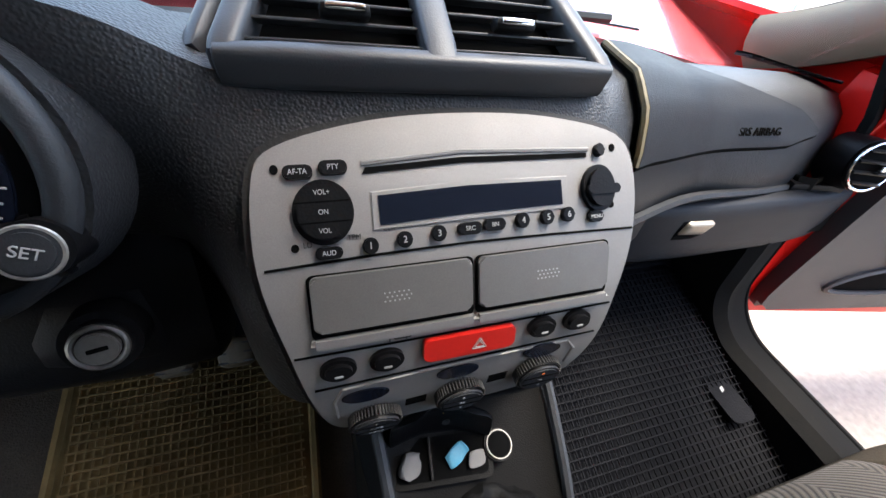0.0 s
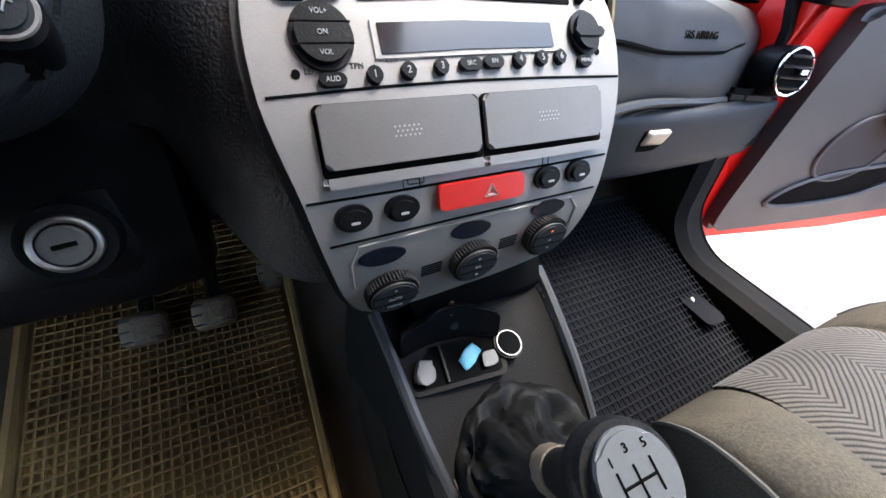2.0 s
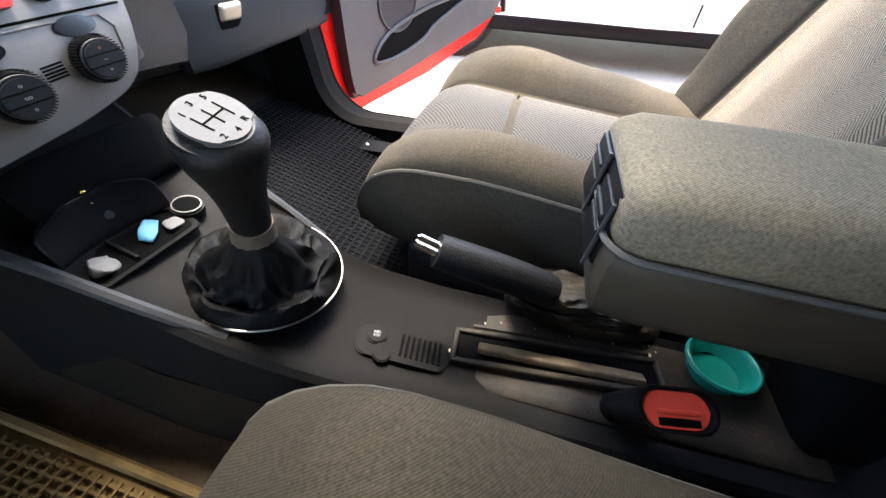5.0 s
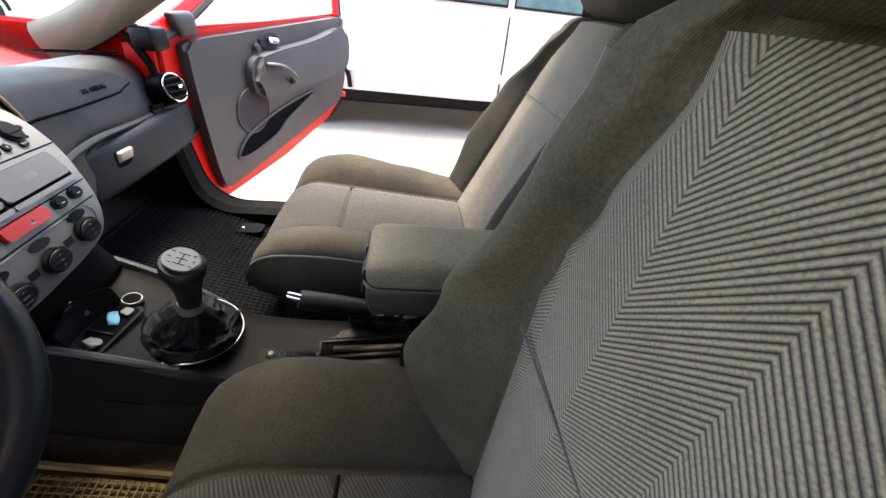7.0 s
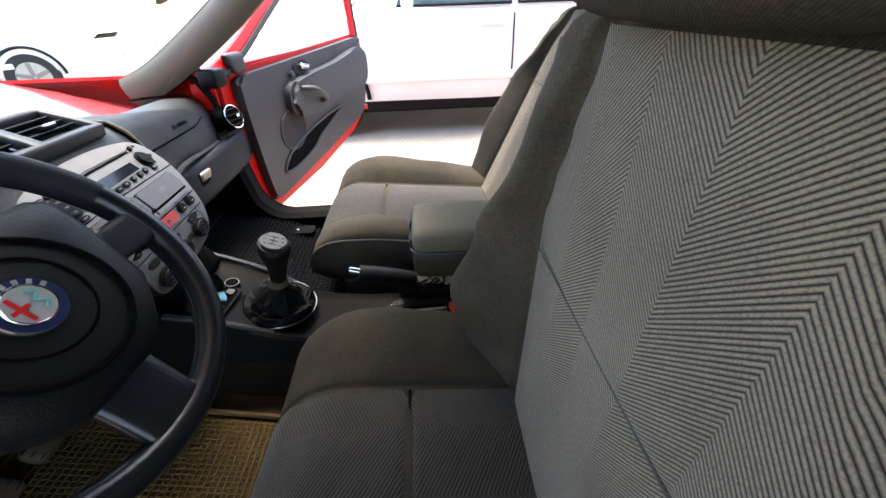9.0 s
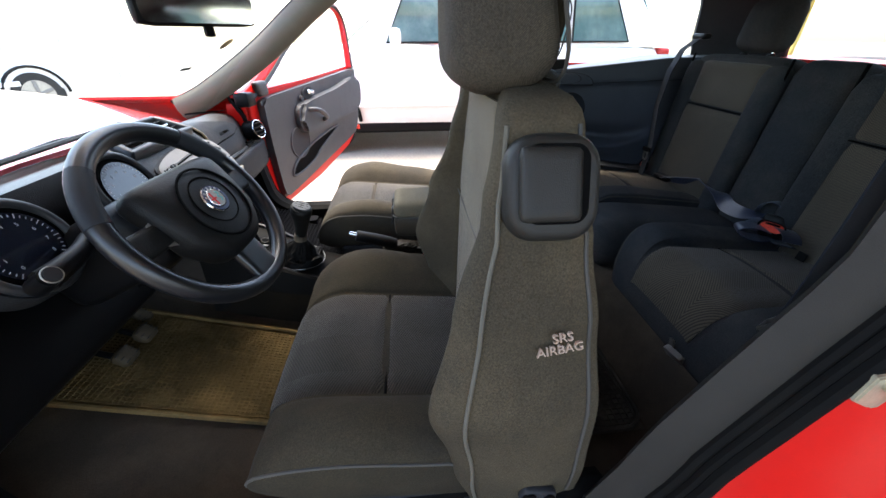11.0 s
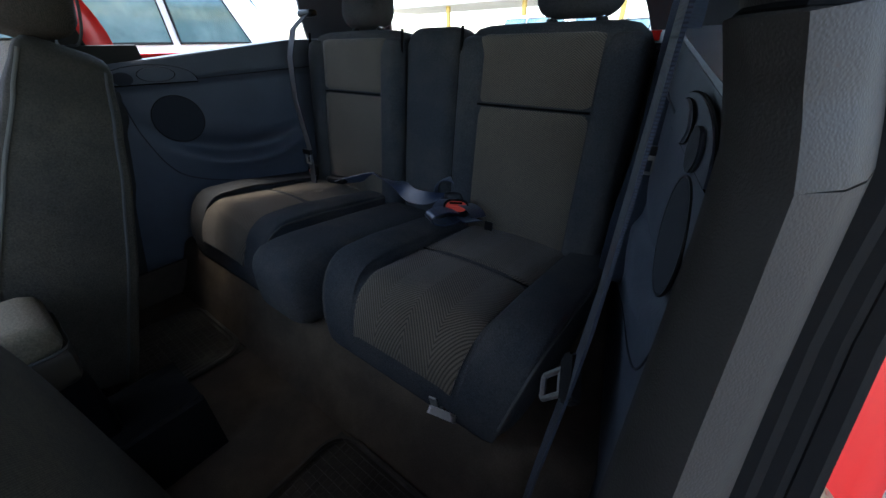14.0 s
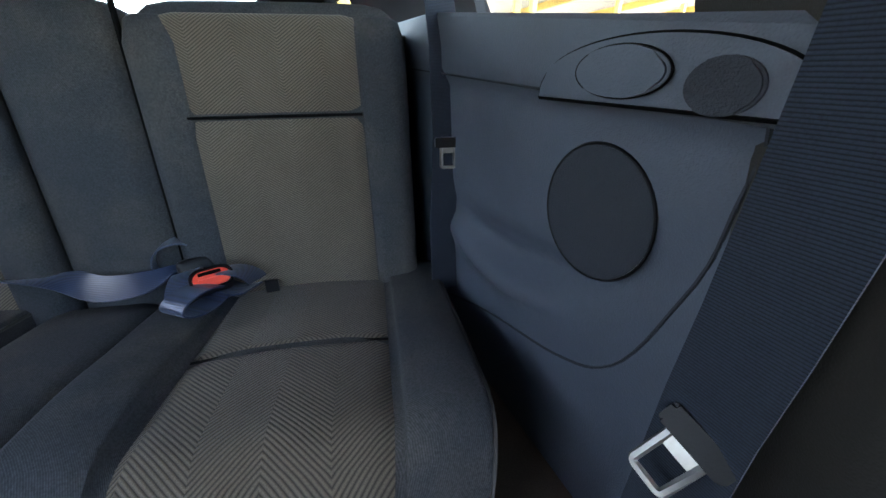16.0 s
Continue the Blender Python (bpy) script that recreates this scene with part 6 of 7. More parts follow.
part("retractor_end", rbox(0.07, 0.032, 0.022, 0.01, 4, m=pose(0.345, 0.02, 0.004, 0, 0, 12)), DARK, lap)
buckle("rear_belt_buckle", (-0.165, -0.808, 0.632), (-42, 0, 28), "black rear buckle with red button lying on the bench")
buckle("rear_belt_buckle", (0.48, -0.85, 0.60), (-62, 0, -25), "black rear buckle with red button beside the backrest")

# ---- rear side panels ----
for s in (-1, 1):
    side = thing("rear_side_panel", "dark grey moulded rear side trim panel with speaker grille", "side panel", (s * 0.588, -0.7, 0.34), (0, 0, -s * 13.5), group="rear side panels")

    def inset(y, z):
        """How far the panel's face lies inside its mounting plane: a bowl under the speaker with a soft raised fold below it."""
        d = z - 0.31 - 1.5 * (y + 0.02) ** 2
        lip = 0.016 * math.exp(-((d / 0.02) ** 2)) * math.exp(-(((y + 0.01) / 0.17) ** 2))
        bowl = 0.024 * math.exp(-(((d - 0.04) / 0.028) ** 2)) * math.exp(-(((y - 0.04) / 0.16) ** 2))
        return 0.01 + lip - bowl + 0.012 * max(0.0, min(1.0, (z - 0.542 - 0.05 * (0.28 - y) + 0.014) / 0.02)) + 0.05 * max(0, 0.2 - z)

    rows = []
    for k in range(45):
        row = []
        for j in range(81):
            z = 0.62 * j / 80
            y0 = pillar_y(z + 0.34) - 0.1 + 0.7
            y = y0 + (-0.56 - y0) * k / 44
            z *= (0.586 + 0.11 * max(0.0, min(0.5, 0.28 - y))) / 0.62
            row.append((-s * inset(y, z), y, z))
        rows.append(row)
    part("panel", skin(rows, 0.012), SIDE, side)
    ledge = []
    for y in (0.3, 0.15, 0.0, -0.2, -0.4, -0.55):
        top = 0.586 + 0.11 * max(0.0, min(0.5, 0.28 - y))
        ledge.append([(-s * inset(y, top), y, top - 0.002), (-s * 0.02, y, top + 0.004), (s * 0.03, y, top + 0.006), (s * (0.12 + 0.235 * (0.2 - y)), y, top + 0.004)])
    part("window_ledge", skin(ledge, 0.008), SIDE, side)
    tear = smooth_path([(0, 0.258, 0.55), (0, 0.252, 0.5), (0, 0.24, 0.42), (0, 0.2, 0.32), (0, 0.13, 0.275), (0, -0.02, 0.235), (0, -0.2, 0.17)], 6)
    part("panel_groove", tube([(-s * (inset(p.y, p.z) + 0.0005), p.y, p.z) for p in tear], 0.0016, 5), SMOOTH, side)
    part("waist_seam", tube([(s * -0.0225, y, 0.542 + 0.05 * (0.28 - y)) for y in (0.32, 0.2, 0.0, -0.3)], 0.0014, 5), SMOOTH, side)
    moon = [(0.105 * math.cos(a), 0.044 * math.sin(a) ** 0.8 - 0.022) for a in (math.pi * k / 28 for k in range(29))]
    upright = lambda x, y, z: Matrix(((0, 0, -s, x), (1, 0, 0, y), (0, 1, 0, z), (0, 0, 0, 1)))
    pod = part("armrest_pod", plate(moon, 0.0045, 0.002, upright(s * -0.0245, 0.177, 0.568)), SIDE, side, "half-moon pod with tweeter and ashtray")
    part("pod_gap", tube([upright(s * -0.0262, 0.177, 0.568) @ Vector((x, y, 0)) for x, y in moon], 0.0016, 5, True), SHADE_AND_PRINT, pod)
    part("ashtray_lid", plate(oval(0.04, 0.0165, 30), 0.004, 0.002, upright(s * -0.0302, 0.162, 0.568)), SIDE, pod)
    part("lid_gap", ring(0.041, 0.0011, 36, 5, squash=0.42, m=upright(s * -0.0312, 0.162, 0.568)), SHADE_AND_PRINT, pod)
    part("tweeter", plate(oval(0.0215, 0.0155, 30), 0.003, 0.0015, upright(s * -0.0302, 0.234, 0.561)), GRILLE, pod)
    g = part("speaker_grille", plate(oval(0.06, 0.06, 40), 0.004, 0.002, upright(s * -0.0075, 0.145, 0.453)), GRILLE, side, "oval dark cloth speaker grille")
    part("grille_groove", ring(0.0612, 0.0016, 44, 6, m=upright(s * -0.0105, 0.145, 0.453)), DARK, g)

# ---- floor mats ----
def mat(name, x0, x1, y0, y1, material_, label, cell=0.013, skip=()):
    zc = lambda y: floor_z(y) + 0.008
    ob = thing(name, label, "floor mat", ((x0 + x1) / 2, (y0 + y1) / 2, 0), group="floor mats")
    cx, cy = (x0 + x1) / 2, (y0 + y1) / 2
    n = 14
    part("base", skin([[(x - cx, y - cy, zc(y) - 0.006) for x in (x0, cx, x1)] for y in [y0 + (y1 - y0) * k / n for k in range(n + 1)]], 0.006), material_, ob)
    ribs = bmesh.new()
    a = x0 + 0.012
    cells = []
    while a < x1 - 0.012:
        for k in range(n):
            ya, yb = y0 + 0.012 + (y1 - y0 - 0.024) * k / n, y0 + 0.012 + (y1 - y0 - 0.024) * (k + 1) / n
            cells.append(((a - cx, ya - cy, zc(ya)), (a - cx, yb - cy, zc(yb)), 0.0011))
        a += cell
    b = y0 + 0.012
    while b < y1 - 0.012:
        cells.append(((x0 + 0.012 - cx, b - cy, zc(b) + 0.0006), (x1 - 0.012 - cx, b - cy, zc(b) + 0.0006), 0.0011))
        b += cell * 1.15
    verts, faces = [], []
    for p, q, w in cells:
        p, q = Vector(p), Vector(q)
        side_ = (q - p).cross(Vector((0, 0, 1))).normalized() * w
        up = Vector((0, 0, 0.0026))
        k = len(verts)
        verts += [p - side_, p + side_, q + side_, q - side_, p - side_ + up, p + side_ + up, q + side_ + up, q - side_ + up]
        faces += [(k + 4, k + 5, k + 6, k + 7), (k, k + 1, k + 5, k + 4), (k + 1, k + 2, k + 6, k + 5), (k + 2, k + 3, k + 7, k + 6), (k + 3, k, k + 4, k + 7)]
    me = bpy.data.meshes.new("rib_grid")
    me.from_pydata(verts, [], faces)
    me.materials.append(material_)
    grid = new("rib_grid", me)
    grid.parent = ob
    tagged(grid, kind="stuff")
    loop = []
    for x, y in rounded(x1 - x0, y1 - y0, 0.05):
        loop.append((x, y, zc(y + cy) + 0.002))
    loop2 = []
    for i, p in enumerate(loop):
        q = loop[(i + 1) % len(loop)]
        for k in range(6):
            t = k / 6
            y = p[1] + (q[1] - p[1]) * t
            loop2.append((p[0] + (q[0] - p[0]) * t, y, zc(y + cy) + 0.002))
    part("raised_edge", tube(loop2, 0.0055, 6, True), material_, ob)
    return ob


mat("driver_floor_mat", -0.4, -0.125, 0.26, 0.93, MAT_DIRTY_LIT, "black rubber grid floor mat covered in brown dust, painted brighter as if lit", 0.0085)
mat("passenger_floor_mat", 0.165, 0.6, 0.12, 0.8, MAT_CLEAN, "black rubber grid floor mat, nearly clean", 0.0105)
mat("rear_floor_mat", -0.465, -0.19, -0.385, -0.14, MAT_REAR, "black rubber grid floor mat in the rear footwell")
mat("rear_floor_mat", 0.19, 0.465, -0.385, -0.14, MAT_REAR, "black rubber grid floor mat in the rear footwell")
clip = thing("mat_clip", "white moulded mark on the passenger mat's corner tab", "mat clip", (0.535, 0.555, floor_z(0.555) + 0.012))
part("tab", plate(rounded(0.05, 0.09, 0.012), 0.003, 0.001), MAT_CLEAN, clip)
part("white_mark", plate([(-0.004, -0.005), (0.003, -0.002), (0.005, 0.005), (-0.002, 0.003)], 0.001, 0, pose(0, 0.01, 0.003)), LETTER, clip)
# pedals
for x, w, h in ((-0.283, 0.055, 0.05), (-0.213, 0.055, 0.05), (-0.145, 0.036, 0.06)):
    ped = thing("pedal", "worn dusty rubber pedal", "pedal", (x, 0.752 if x < -0.2 else 0.8, 0.45), (40, 0, 0), group="pedals")
    part("pad", rbox(w * 0.85, h * 0.8, 0.02, 0.0095, 6, fn=lambda X, Y, Z: (X * (1 - 0.3 * (abs(Y) / (h / 2)) ** 3), Y, Z + 0.008 * math.cos(X * 40))), material("worn_pedal_rubber", (0.055, 0.037, 0.017), 0.7, grain=0.6, grain_size=200, stain=0.6, stain_size=30), ped)
    for k in range(3):
        part("ridge", rbox(w * 0.75, 0.003, 0.003, 0.001, 1, m=pose(0, (k - 1) * 0.012, 0.016)), RUBBER, ped)
    part("arm", tube([(0, 0.0, -0.005), (0, 0.06, -0.02), (0, 0.1, 0.09), (0, 0.08, 0.2)], 0.008, 6), DARK, ped)
part("footrest", rbox(0.1, 0.16, 0.02, 0.008, 3, m=pose(-0.58, 0.85, 0.52, 40, 0, 0)), RUBBER, car)

# ---- open passenger door ----
door = thing("passenger_door", "open red passenger door with dark grey moulded inner trim", "car door", (0.645, 0.725, -0.015), (0, 0, -10))
door.scale = (1.2, 1, 1)


DOOR_GRILLE = material("door_speaker_cloth", (0.03, 0.03, 0.032), 0.7, grain=0.8, grain_size=600, spec=0.15)


def door_plate(pts, depth, y, bevel, name, mat_, label="", parent=None):
    """A piece of the door from its outline in (along, up); it stands y behind the door's plane towards the cabin."""
    m = Matrix(((1, 0, 0, 0), (0, 0, -1, -y), (0, 1, 0, 0), (0, 0, 0, 1)))
    return part(name, plate(pts, depth, bevel, m), mat_, parent or door, label)


skin_out = [(0.0, 0.36), (0.0, 0.6), (0.02, 0.84), (0.08, 0.875), (0.5, 0.875), (1.15, 0.885), (1.16, 0.6), (1.1, 0.43), (0.95, 0.38), (0.5, 0.36)]
door_plate(skin_out, 0.09, -0.1, 0.012, "outer_skin", RED, "red painted door skin")
trim_pts = [(p.x, p.y) for p in smooth_path([(0.09, 0.43, 0), (0.075, 0.6, 0), (0.075, 0.8, 0), (0.1, 0.845, 0), (0.3, 0.853, 0), (0.7, 0.862, 0), (1.11, 0.87, 0), (1.135, 0.85, 0), (1.135, 0.6, 0), (1.09, 0.485, 0), (0.95, 0.455, 0), (0.5, 0.43, 0), (0.15, 0.415, 0)], 4, True)]
inner = door_plate(trim_pts, 0.03, -0.01, 0.012, "inner_trim", DOOR_TRIM, "dark grey moulded door trim")
up_pts = [(p.x, p.y) for p in smooth_path([(0.28, 0.70, 0), (0.3, 0.77, 0), (0.4, 0.79, 0), (0.7, 0.8, 0), (1.09, 0.82, 0), (1.1, 0.64, 0), (0.9, 0.63, 0), (0.6, 0.635, 0), (0.4, 0.64, 0), (0.31, 0.66, 0)], 4, True)]
door_plate(up_pts, 0.045, 0.018, 0.018, "armrest_pad", material("door_pad_vinyl", (0.03, 0.032, 0.036), 0.55, grain=0.3, grain_size=500, stain=0.5), "soft dark armrest pad", inner)
part("pull_handle", tube(smooth_path([(0.345, -0.06, 0.755), (0.38, -0.1, 0.745), (0.45, -0.1, 0.7), (0.49, -0.06, 0.675)], 6), 0.012, 10), DOOR_TRIM, inner, "grey pull handle")
door_plate(oval(0.05, 0.028), 0.006, 0.018, 0.003, "handle_bezel", DOOR_TRIM, "", inner)
door_plate([(x + 0.435, y + 0.818) for x, y in oval(0.06, 0.028)], 0.008, 0.019, 0.003, "release_bezel", SMOOTH, "", inner)
part("release_handle", rbox(0.06, 0.016, 0.022, 0.008, 4, m=pose(0.445, -0.036, 0.82, 0, 8, 0)), CHROME, inner, "chrome door release")
part("lock_knob", cyl(0.014, 0.01, 20, bevel=0.002, m=pose(0.355, -0.03, 0.805, 90, 0, 0)), DOOR_TRIM, inner)
door_plate([(x + 0.29, y + 0.615) for x, y in oval(0.085, 0.075, 40)], 0.004, 0.018, 0.002, "speaker_grille", DOOR_GRILLE, "round grey speaker grille", inner)
part("speaker_rim", ring(0.085, 0.004, 44, 6, squash=0.88, m=pose(0.29, -0.022, 0.615, 90, 0, 0)), DOOR_TRIM, inner)
pocket = [(p.x, p.y) for p in smooth_path([(0.17, 0.49, 0), (0.24, 0.545, 0), (0.42, 0.575, 0), (0.62, 0.585, 0), (0.75, 0.58, 0), (0.6, 0.545, 0), (0.48, 0.52, 0), (0.4, 0.49, 0), (0.25, 0.475, 0)], 4, True)]
# pocket has no hollow; a near-black sheet paints its shade
door_plate(pocket, 0.002, 0.0185, 0, "pocket_shade", SHADE_AND_PRINT, "door pocket opening, its shade painted as a flat near-black sheet", inner)
part("pocket_lip", tube([(x, -0.022, z) for x, z in pocket], 0.006, 6, True), DOOR_TRIM, inner)
part("mirror_corner", rbox(0.07, 0.03, 0.06, 0.014, 4, fn=lambda X, Y, Z: (X - 0.4 * Z * (1 if X < 0 else 0.1), Y, Z), m=pose(0.1, -0.005, 0.885)), DOOR_TRIM, inner)
frame_pts = smooth_path([(0.03, 0.02, 0.86), (0.17, 0.02, 0.92), (0.4, 0.03, 1.04), (0.65, 0.045, 1.15), (0.9, 0.06, 1.22), (1.1, 0.07, 1.24), (1.2, 0.06, 1.17), (1.17, 0.03, 1.0), (1.13, 0.01, 0.87)], 6)
part("window_frame", tube(frame_pts, 0.02, 10, squash=(1, 1.3)), RED, door, "red window frame")
part("window_seal", tube([p + Vector((0.0, -0.018, -0.008)) for p in frame_pts], 0.01, 6), RUBBER, door)
gl = [(0.1, 0.86), (0.17, 0.915), (0.4, 1.035), (0.65, 1.145), (0.9, 1.215), (1.1, 1.235), (1.18, 1.17), (1.15, 1.0), (1.12, 0.86)]
g = door_plate(gl, 0.004, -0.03, 0, "glass", GLASS, "clear raised window glass")
g.visible_shadow = False
part("hinge", rbox(0.05, 0.05, 0.06, 0.01, 3, m=pose(-0.01, 0.02, 0.55)), RED, door)
part("check_strap", rbox(0.08, 0.02, 0.02, 0.004, 2, m=pose(-0.02, 0.0, 0.7)), DARK, door)
part("hinge", rbox(0.05, 0.06, 0.05, 0.01, 3, m=pose(0.0, 0.0, 0.86)), DARK, door)
part("reflector", rbox(0.012, 0.03, 0.03, 0.004, 2, m=pose(1.14, 0.0, 0.47)), BUCKLE_RED, door)


# ---- outside ----
def parked_car(name, label, at, turn, length, width, height, mat_, belt, hood=0.9, glass_tint=CAR_GLASS, estate=True):
    """A parked car: lofted body with arches, glasshouse, windows, wheels, handles. Local y runs from nose to tail."""
    c = thing(name, label, "car", at, (0, 0, turn), group="parked cars")
    L, W = length / 2, width / 2
    rows = []
    for k in range(25):
        s = -1 + 2 * k / 24
        y = s * L
        nose = max(0, abs(s) - 0.86) / 0.14
        top = belt - (0.16 * max(0, -s - 0.45) / 0.55 if s < 0 else 0.02 * s) - 0.1 * nose ** 2
        w = W * (1 - 0.12 * nose ** 2 - 0.03 * abs(s))
        rows.append([(-w * 0.9, y, 0.22), (-w * 0.98, y, 0.3), (-w, y, 0.5), (-w * 0.995, y, 0.68), (-w * 0.96, y, top - 0.05), (-w * 0.88, y, top), (0, y, top + 0.03), (w * 0.88, y, top), (w * 0.96, y, top - 0.05), (w * 0.995, y, 0.68), (w, y, 0.5), (w * 0.98, y, 0.3), (w * 0.9, y, 0.22)])
    part("body", loft(rows, closed=True), mat_, c)
    y0, y1, y2, y3 = -L * 0.5, -L * 0.12, L * 0.55 if not estate else L * 0.78, L * 0.95
    sec = []
    for y, w, z in ((y0, W * 0.8, belt - 0.02), (y1, W * 0.72, height - 0.05), ((y1 + y2) / 2, W * 0.72, height), (y2, W * 0.7, height - 0.06), (y3, W * 0.78, belt)):
        sec.append([(-W * 0.9, y, belt - 0.03), (-w, y, z - 0.04 if z > belt + 0.1 else z), (-w * 0.85, y, z), (w * 0.85, y, z), (w, y, z - 0.04 if z > belt + 0.1 else z), (W * 0.9, y, belt - 0.03)])
    part("roof", loft(sec, closed=True), mat_, c)
    for s in (-1, 1):
        edge_x = lambda z: s * (W * 0.9 + (W * 0.74 - W * 0.9) * (z - belt + 0.03) / (height - belt) + 0.012)
        span = y3 - y0
        cuts = [(y0 + 0.17 * span, y0 + 0.43 * span), (y0 + 0.45 * span, y0 + 0.68 * span), (y0 + 0.7 * span, y0 + 0.88 * span)]
        for i, (a, b) in enumerate(cuts):
            lo, hi = belt + 0.015, height - 0.12
            pts = [(a + (0.0 if i else -0.12), lo), (b, lo), (b if i < 2 else b - 0.22, hi), (a + (0.12 if i == 0 else 0), hi)]
            win = part("window", skin([[(edge_x(pts[0][1]), pts[0][0], pts[0][1]), (edge_x(pts[3][1]), pts[3][0], pts[3][1])], [(edge_x(pts[1][1]), pts[1][0], pts[1][1]), (edge_x(pts[2][1]), pts[2][0], pts[2][1])]], 0.006), glass_tint, c)
            part("window_trim", tube([(edge_x(z), y, z) for y, z in pts], 0.012, 6, True), DARK, win)
            if i < 2:
                part("door_handle", rbox(0.03, 0.2, 0.035, 0.012, 3, m=pose(s * W * 0.985, b - 0.16, belt - 0.12)), mat_, c)
                part("door_gap", tube([(s * W * 1.0, b + 0.02, 0.32), (s * W * 1.003, b + 0.02, 0.6), (s * W * 0.975, b + 0.02, belt - 0.05)], 0.006, 5), SHADE_AND_PRINT, c)
        part("side_moulding", rbox(0.03, L * 1.1, 0.07, 0.012, 3, m=pose(s * W * 1.0, 0.0, 0.48)), mat_, c)
        part("sill_skirt", rbox(0.06, L * 1.2, 0.1, 0.02, 3, m=pose(s * W * 0.94, 0, 0.25)), DARK, c)
        part("wing_mirror", rbox(0.2, 0.1, 0.14, 0.04, 4, m=pose(s * (W + 0.06), y0 + 0.16 * span, belt + 0.06)), mat_, c)
        part("headlight", rbox(0.28, 0.2, 0.14, 0.05, 4, m=pose(s * W * 0.66, -L * 0.955, belt - 0.3)), CHROME, c)
        part("tail_light", rbox(0.12, 0.14, 0.24, 0.03, 4, m=pose(s * W * 0.82, L * 0.965, belt - 0.16)), BUTTON_RED, c)
        for y in (-L * 0.62, L * 0.6):
            wh = part("wheel", cyl(0.32, 0.2, 36, bevel=0.03, m=pose(s * (W - 0.1), y, 0.32, 0, 90, 0)), RUBBER, c, "black tyre on a spoked rim")
            part("rim", cyl(0.21, 0.205, 30, bevel=0.02, m=pose(s * (W - 0.1), y, 0.32, 0, 90, 0)), STEEL, wh)
            for k in range(5):
                part("spoke", rbox(0.03, 0.05, 0.17, 0.012, 2, m=pose(s * W + s * 0.0, y, 0.32, 72 * k, 0, 0) @ Matrix.Translation((0, 0, 0.1))), SILVER, wh)
            part("arch_lip", tube([(s * W * 1.0, y + 0.37 * math.cos(a), 0.32 + 0.37 * math.sin(a)) for a in (math.pi * k / 14 for k in range(15))], 0.02, 6), DARK, c)
    part("windscreen", skin([[(-W * 0.72, y0 + 0.03, belt + 0.03), (0, y0 - 0.02, belt + 0.05), (W * 0.72, y0 + 0.03, belt + 0.03)], [(-W * 0.62, y1 - 0.1, height - 0.08), (0, y1 - 0.12, height - 0.05), (W * 0.62, y1 - 0.1, height - 0.08)]], 0.01), glass_tint, c)
    part("rear_window", skin([[(-W * 0.66, y2 + 0.08, height - 0.1), (0, y2 + 0.1, height - 0.1), (W * 0.66, y2 + 0.08, height - 0.1)], [(-W * 0.7, y3 + 0.01, belt + 0.06), (0, y3 + 0.03, belt + 0.06), (W * 0.7, y3 + 0.01, belt + 0.06)]], 0.01), glass_tint, c)
    part("bumper", rbox(width * 0.92, 0.16, 0.22, 0.06, 4, m=pose(0, -L + 0.03, 0.4)), mat_, c)
    part("bumper", rbox(width * 0.92, 0.16, 0.22, 0.06, 4, m=pose(0, L - 0.03, 0.4)), mat_, c)
    return c


parked_car("parked_car", "tall white parked car standing beside the open door", (3.75, -0.4, 0), 180, 4.3, 1.75, 1.62, WHITE, 0.98)
parked_car("parked_car", "pale blue estate car parked behind the hatchback", (-1.0, -6.0, 0), 96, 4.4, 1.72, 1.46, PALE, 0.9)
parked_car("parked_car", "white pick-up-like car parked far behind", (5.5, -13.0, 0), 80, 4.6, 1.8, 1.7, WHITE, 1.0)
parked_car("parked_car", "silver-grey car parked far behind by the carport", (1.2, -10.0, 0), 70, 4.2, 1.7, 1.45, PALE, 0.9)
parked_car("parked_car", "white car parked ahead beyond the bonnet", (4.6, 6.8, 0), 60, 4.2, 1.7, 1.45, WHITE, 0.9)
parked_car("parked_car", "grey-blue car parked ahead behind the fence", (1.5, 8.5, 0), 80, 4.2, 1.7, 1.45, PALE, 0.9)


def post_fence(name, at, turn, n, step, h):
    f = thing(name, "pale steel rail fence along the yard", "fence", at, (0, 0, turn))
    for k in range(n):
        part("post", rbox(0.06, 0.06, h, 0.01, 2, m=pose(k * step, 0, h / 2)), SHEET, f)
    for z in (h * 0.35, h * 0.65, h * 0.95):
        part("rail", rbox((n - 1) * step, 0.04, 0.05, 0.01, 2, m=pose((n - 1) * step / 2, 0.0, z)), SHEET, f)
    return f


post_fence("fence", (-2, 10.5, 0), -8, 12, 1.4, 1.5)
port = thing("carport", "open carport with yellow steel beams and pale sheet roof", "carport", (-3.7, -3.4, 0))
for x in (0.4, 4.2):
    for y in (-4.6, 4.6) if x < 1 else (-4.6,):
        part("post", rbox(0.12, 0.12, 2.5, 0.01, 2, m=pose(x, y, 1.25)), YELLOW, port)
    part("beam", rbox(0.14, 9.0, 0.2, 0.01, 2, m=pose(x, 0, 2.55)), YELLOW, port)
for k in range(7):
    part("cross_beam", rbox(4.2, 0.1, 0.14, 0.01, 2, m=pose(2.25, -4.2 + 1.4 * k, 2.66, 0, 3, 0)), YELLOW, port)
rows = [[(x, y, 2.82 + 0.02 * (k % 2) - x * 0.05) for x in (0.2, 2.0, 4.3)] for k, y in enumerate([-4.8 + 0.15 * i for i in range(65)])]
part("sheet_roof", skin(rows, 0.01), SHEET, port, smooth=False)
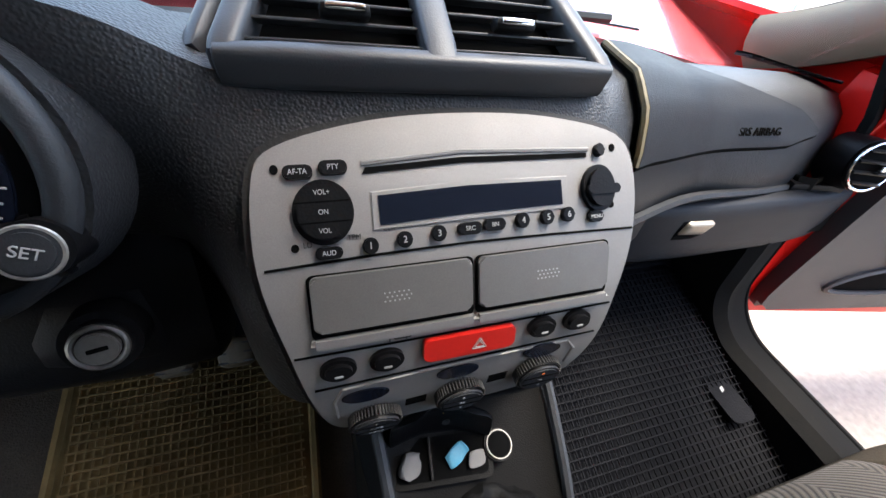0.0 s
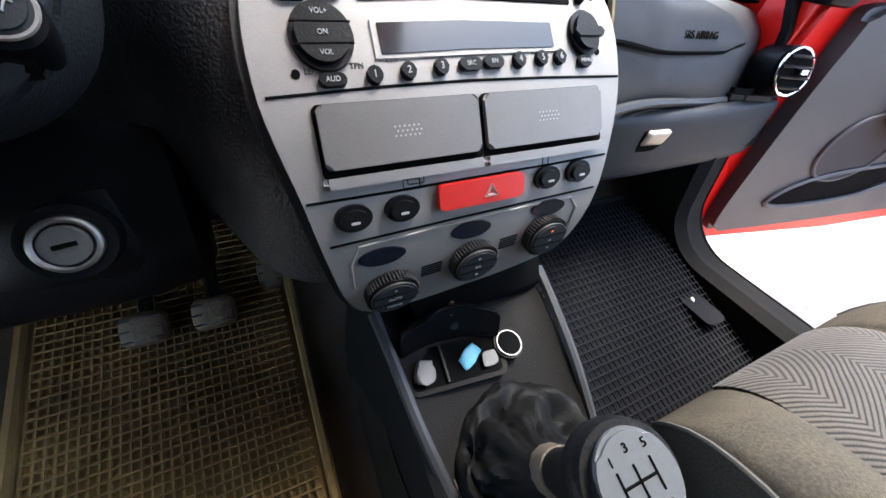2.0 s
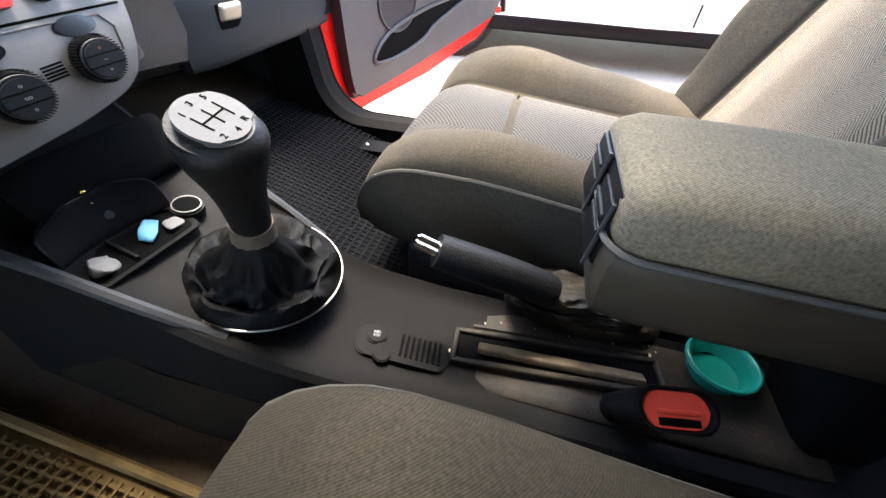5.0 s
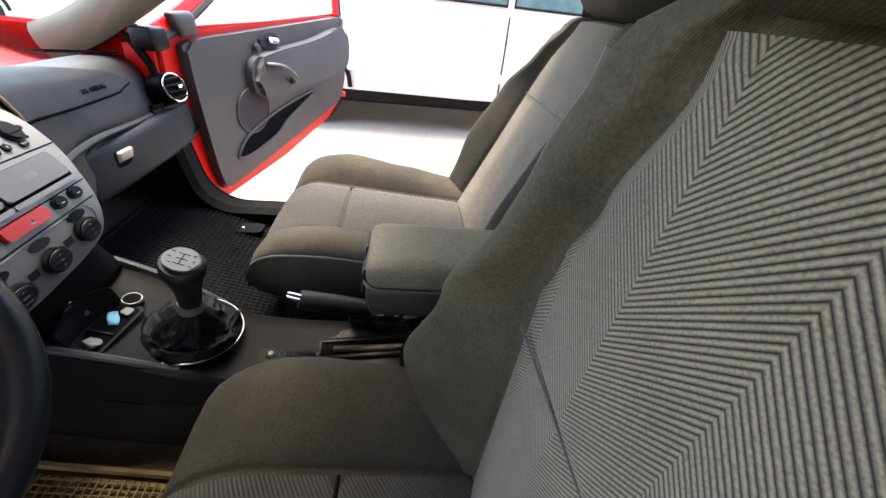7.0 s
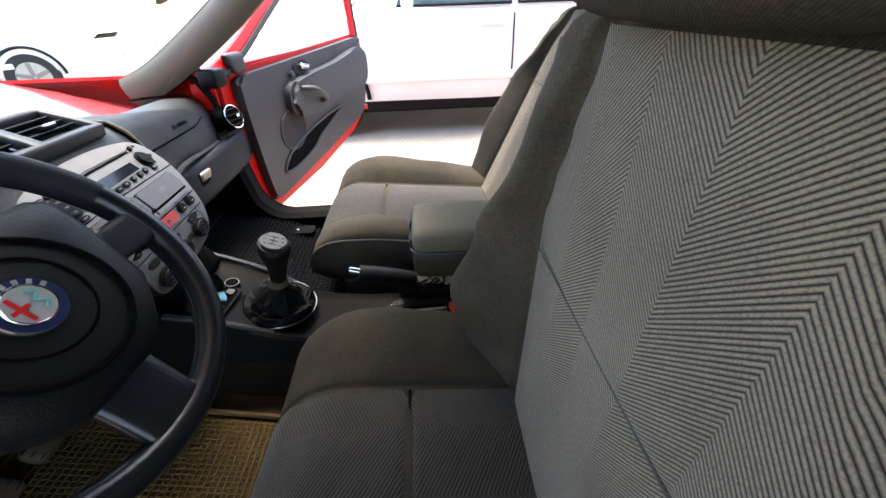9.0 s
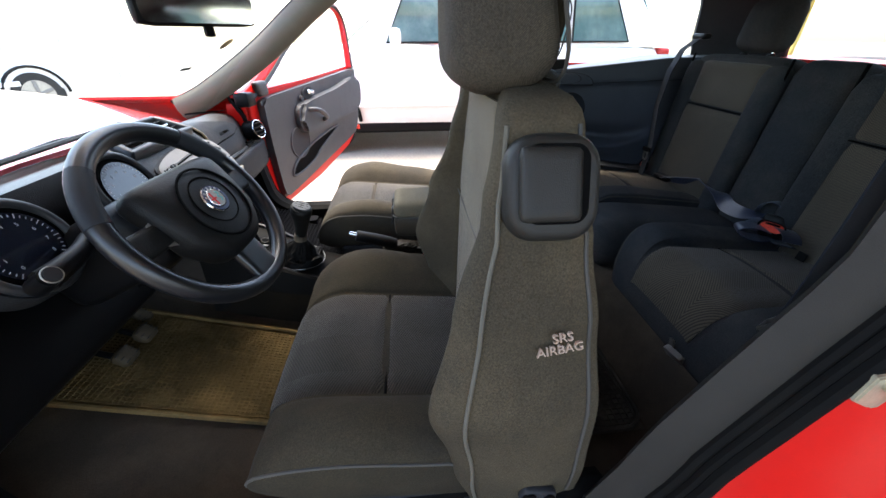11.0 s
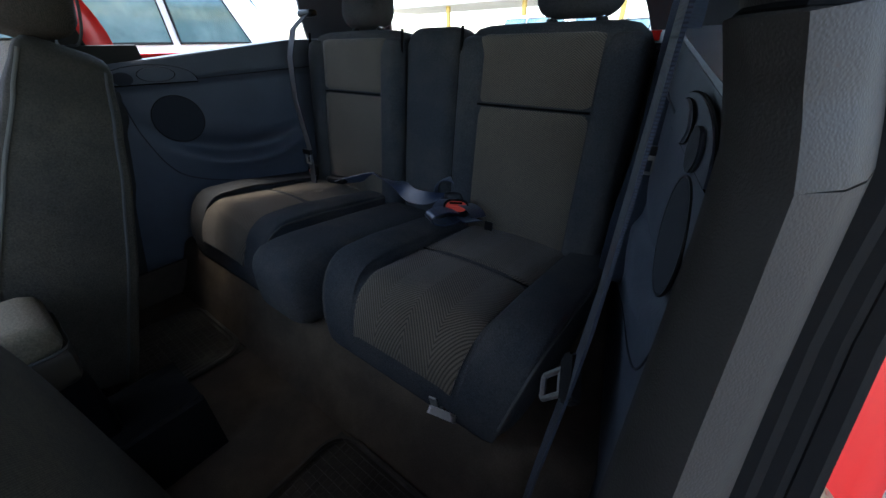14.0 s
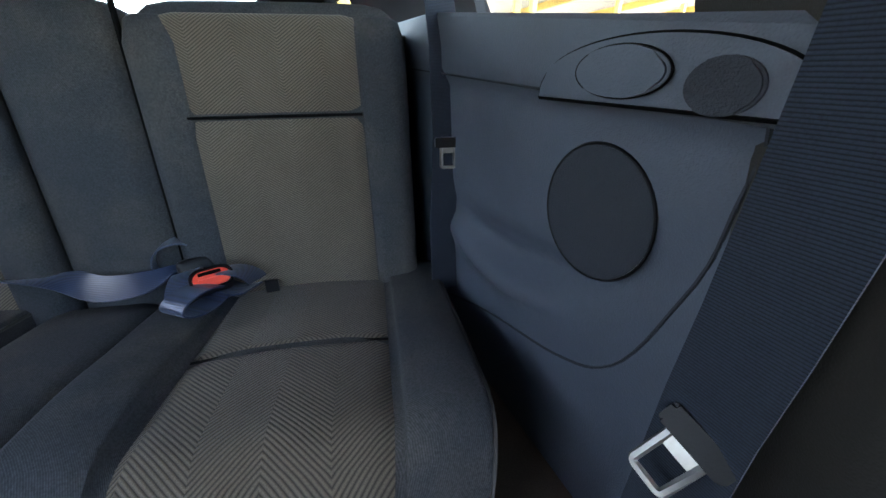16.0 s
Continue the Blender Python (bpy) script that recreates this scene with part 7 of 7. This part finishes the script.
far_port = thing("carport", "long low carport roof far behind the parked cars", "carport", (7.0, -22.0, 0))
part("sheet_roof", rbox(26, 5, 0.25, 0.05, 2, m=pose(0, 0, 2.9)), SHEET, far_port)
for k in range(6):
    part("post", rbox(0.2, 0.2, 2.85, 0.02, 2, m=pose(-12 + 4.8 * k, 1.8, 1.42)), YELLOW, far_port)
left_port = thing("carport", "carport with yellow steel beams and pale sheet roof behind the car", "carport", (-7.5, -14.0, 0), (0, 0, 20))
part("sheet_roof", rbox(16, 7, 0.12, 0.03, 2, m=pose(0, 0, 2.85, 4, 0, 0)), SHEET, left_port)
for k in range(6):
    part("post", rbox(0.14, 0.14, 2.6, 0.02, 2, m=pose(-7.5 + 3 * k, 3.0, 1.3)), YELLOW, left_port)
    part("beam", rbox(0.14, 7, 0.2, 0.02, 2, m=pose(-7.5 + 3 * k, 0, 2.66, 4, 0, 0)), YELLOW, left_port)
part("front_beam", rbox(16, 0.14, 0.24, 0.02, 2, m=pose(0, 3.2, 2.8)), YELLOW, left_port)
# workshop stand ahead of the windscreen on the driver's side
rack = thing("workshop_rack", "wooden workshop shelf rack with steel uprights and boxes", "rack", (-0.75, 3.4, 0))
for x in (-0.9, -0.2, 0.45):
    part("upright", rbox(0.12, 0.1, 2.1, 0.01, 2, m=pose(x, 0, 1.05)), STEEL if x > -0.5 else WOODEN, rack)
for z in (0.35, 0.8, 1.25):
    part("shelf", rbox(1.6, 0.45, 0.04, 0.008, 2, m=pose(-0.2, 0.2, z)), WOODEN, rack)
for k, (x, z, w, h) in enumerate(((-0.7, 0.82, 0.3, 0.2), (-0.3, 0.82, 0.25, 0.26), (0.2, 0.82, 0.35, 0.18), (-0.5, 1.27, 0.4, 0.25), (0.1, 0.37, 0.4, 0.3))):
    bx = part("storage_box", rbox(w, 0.3, h, 0.01, 2, m=pose(-0.75 + x, 3.6, z + h / 2)), (WOODEN, PAPER, YELLOW, PAPER, WOODEN)[k])
    tagged(bx, "cardboard storage box on the workshop shelf", "box", group="storage boxes")
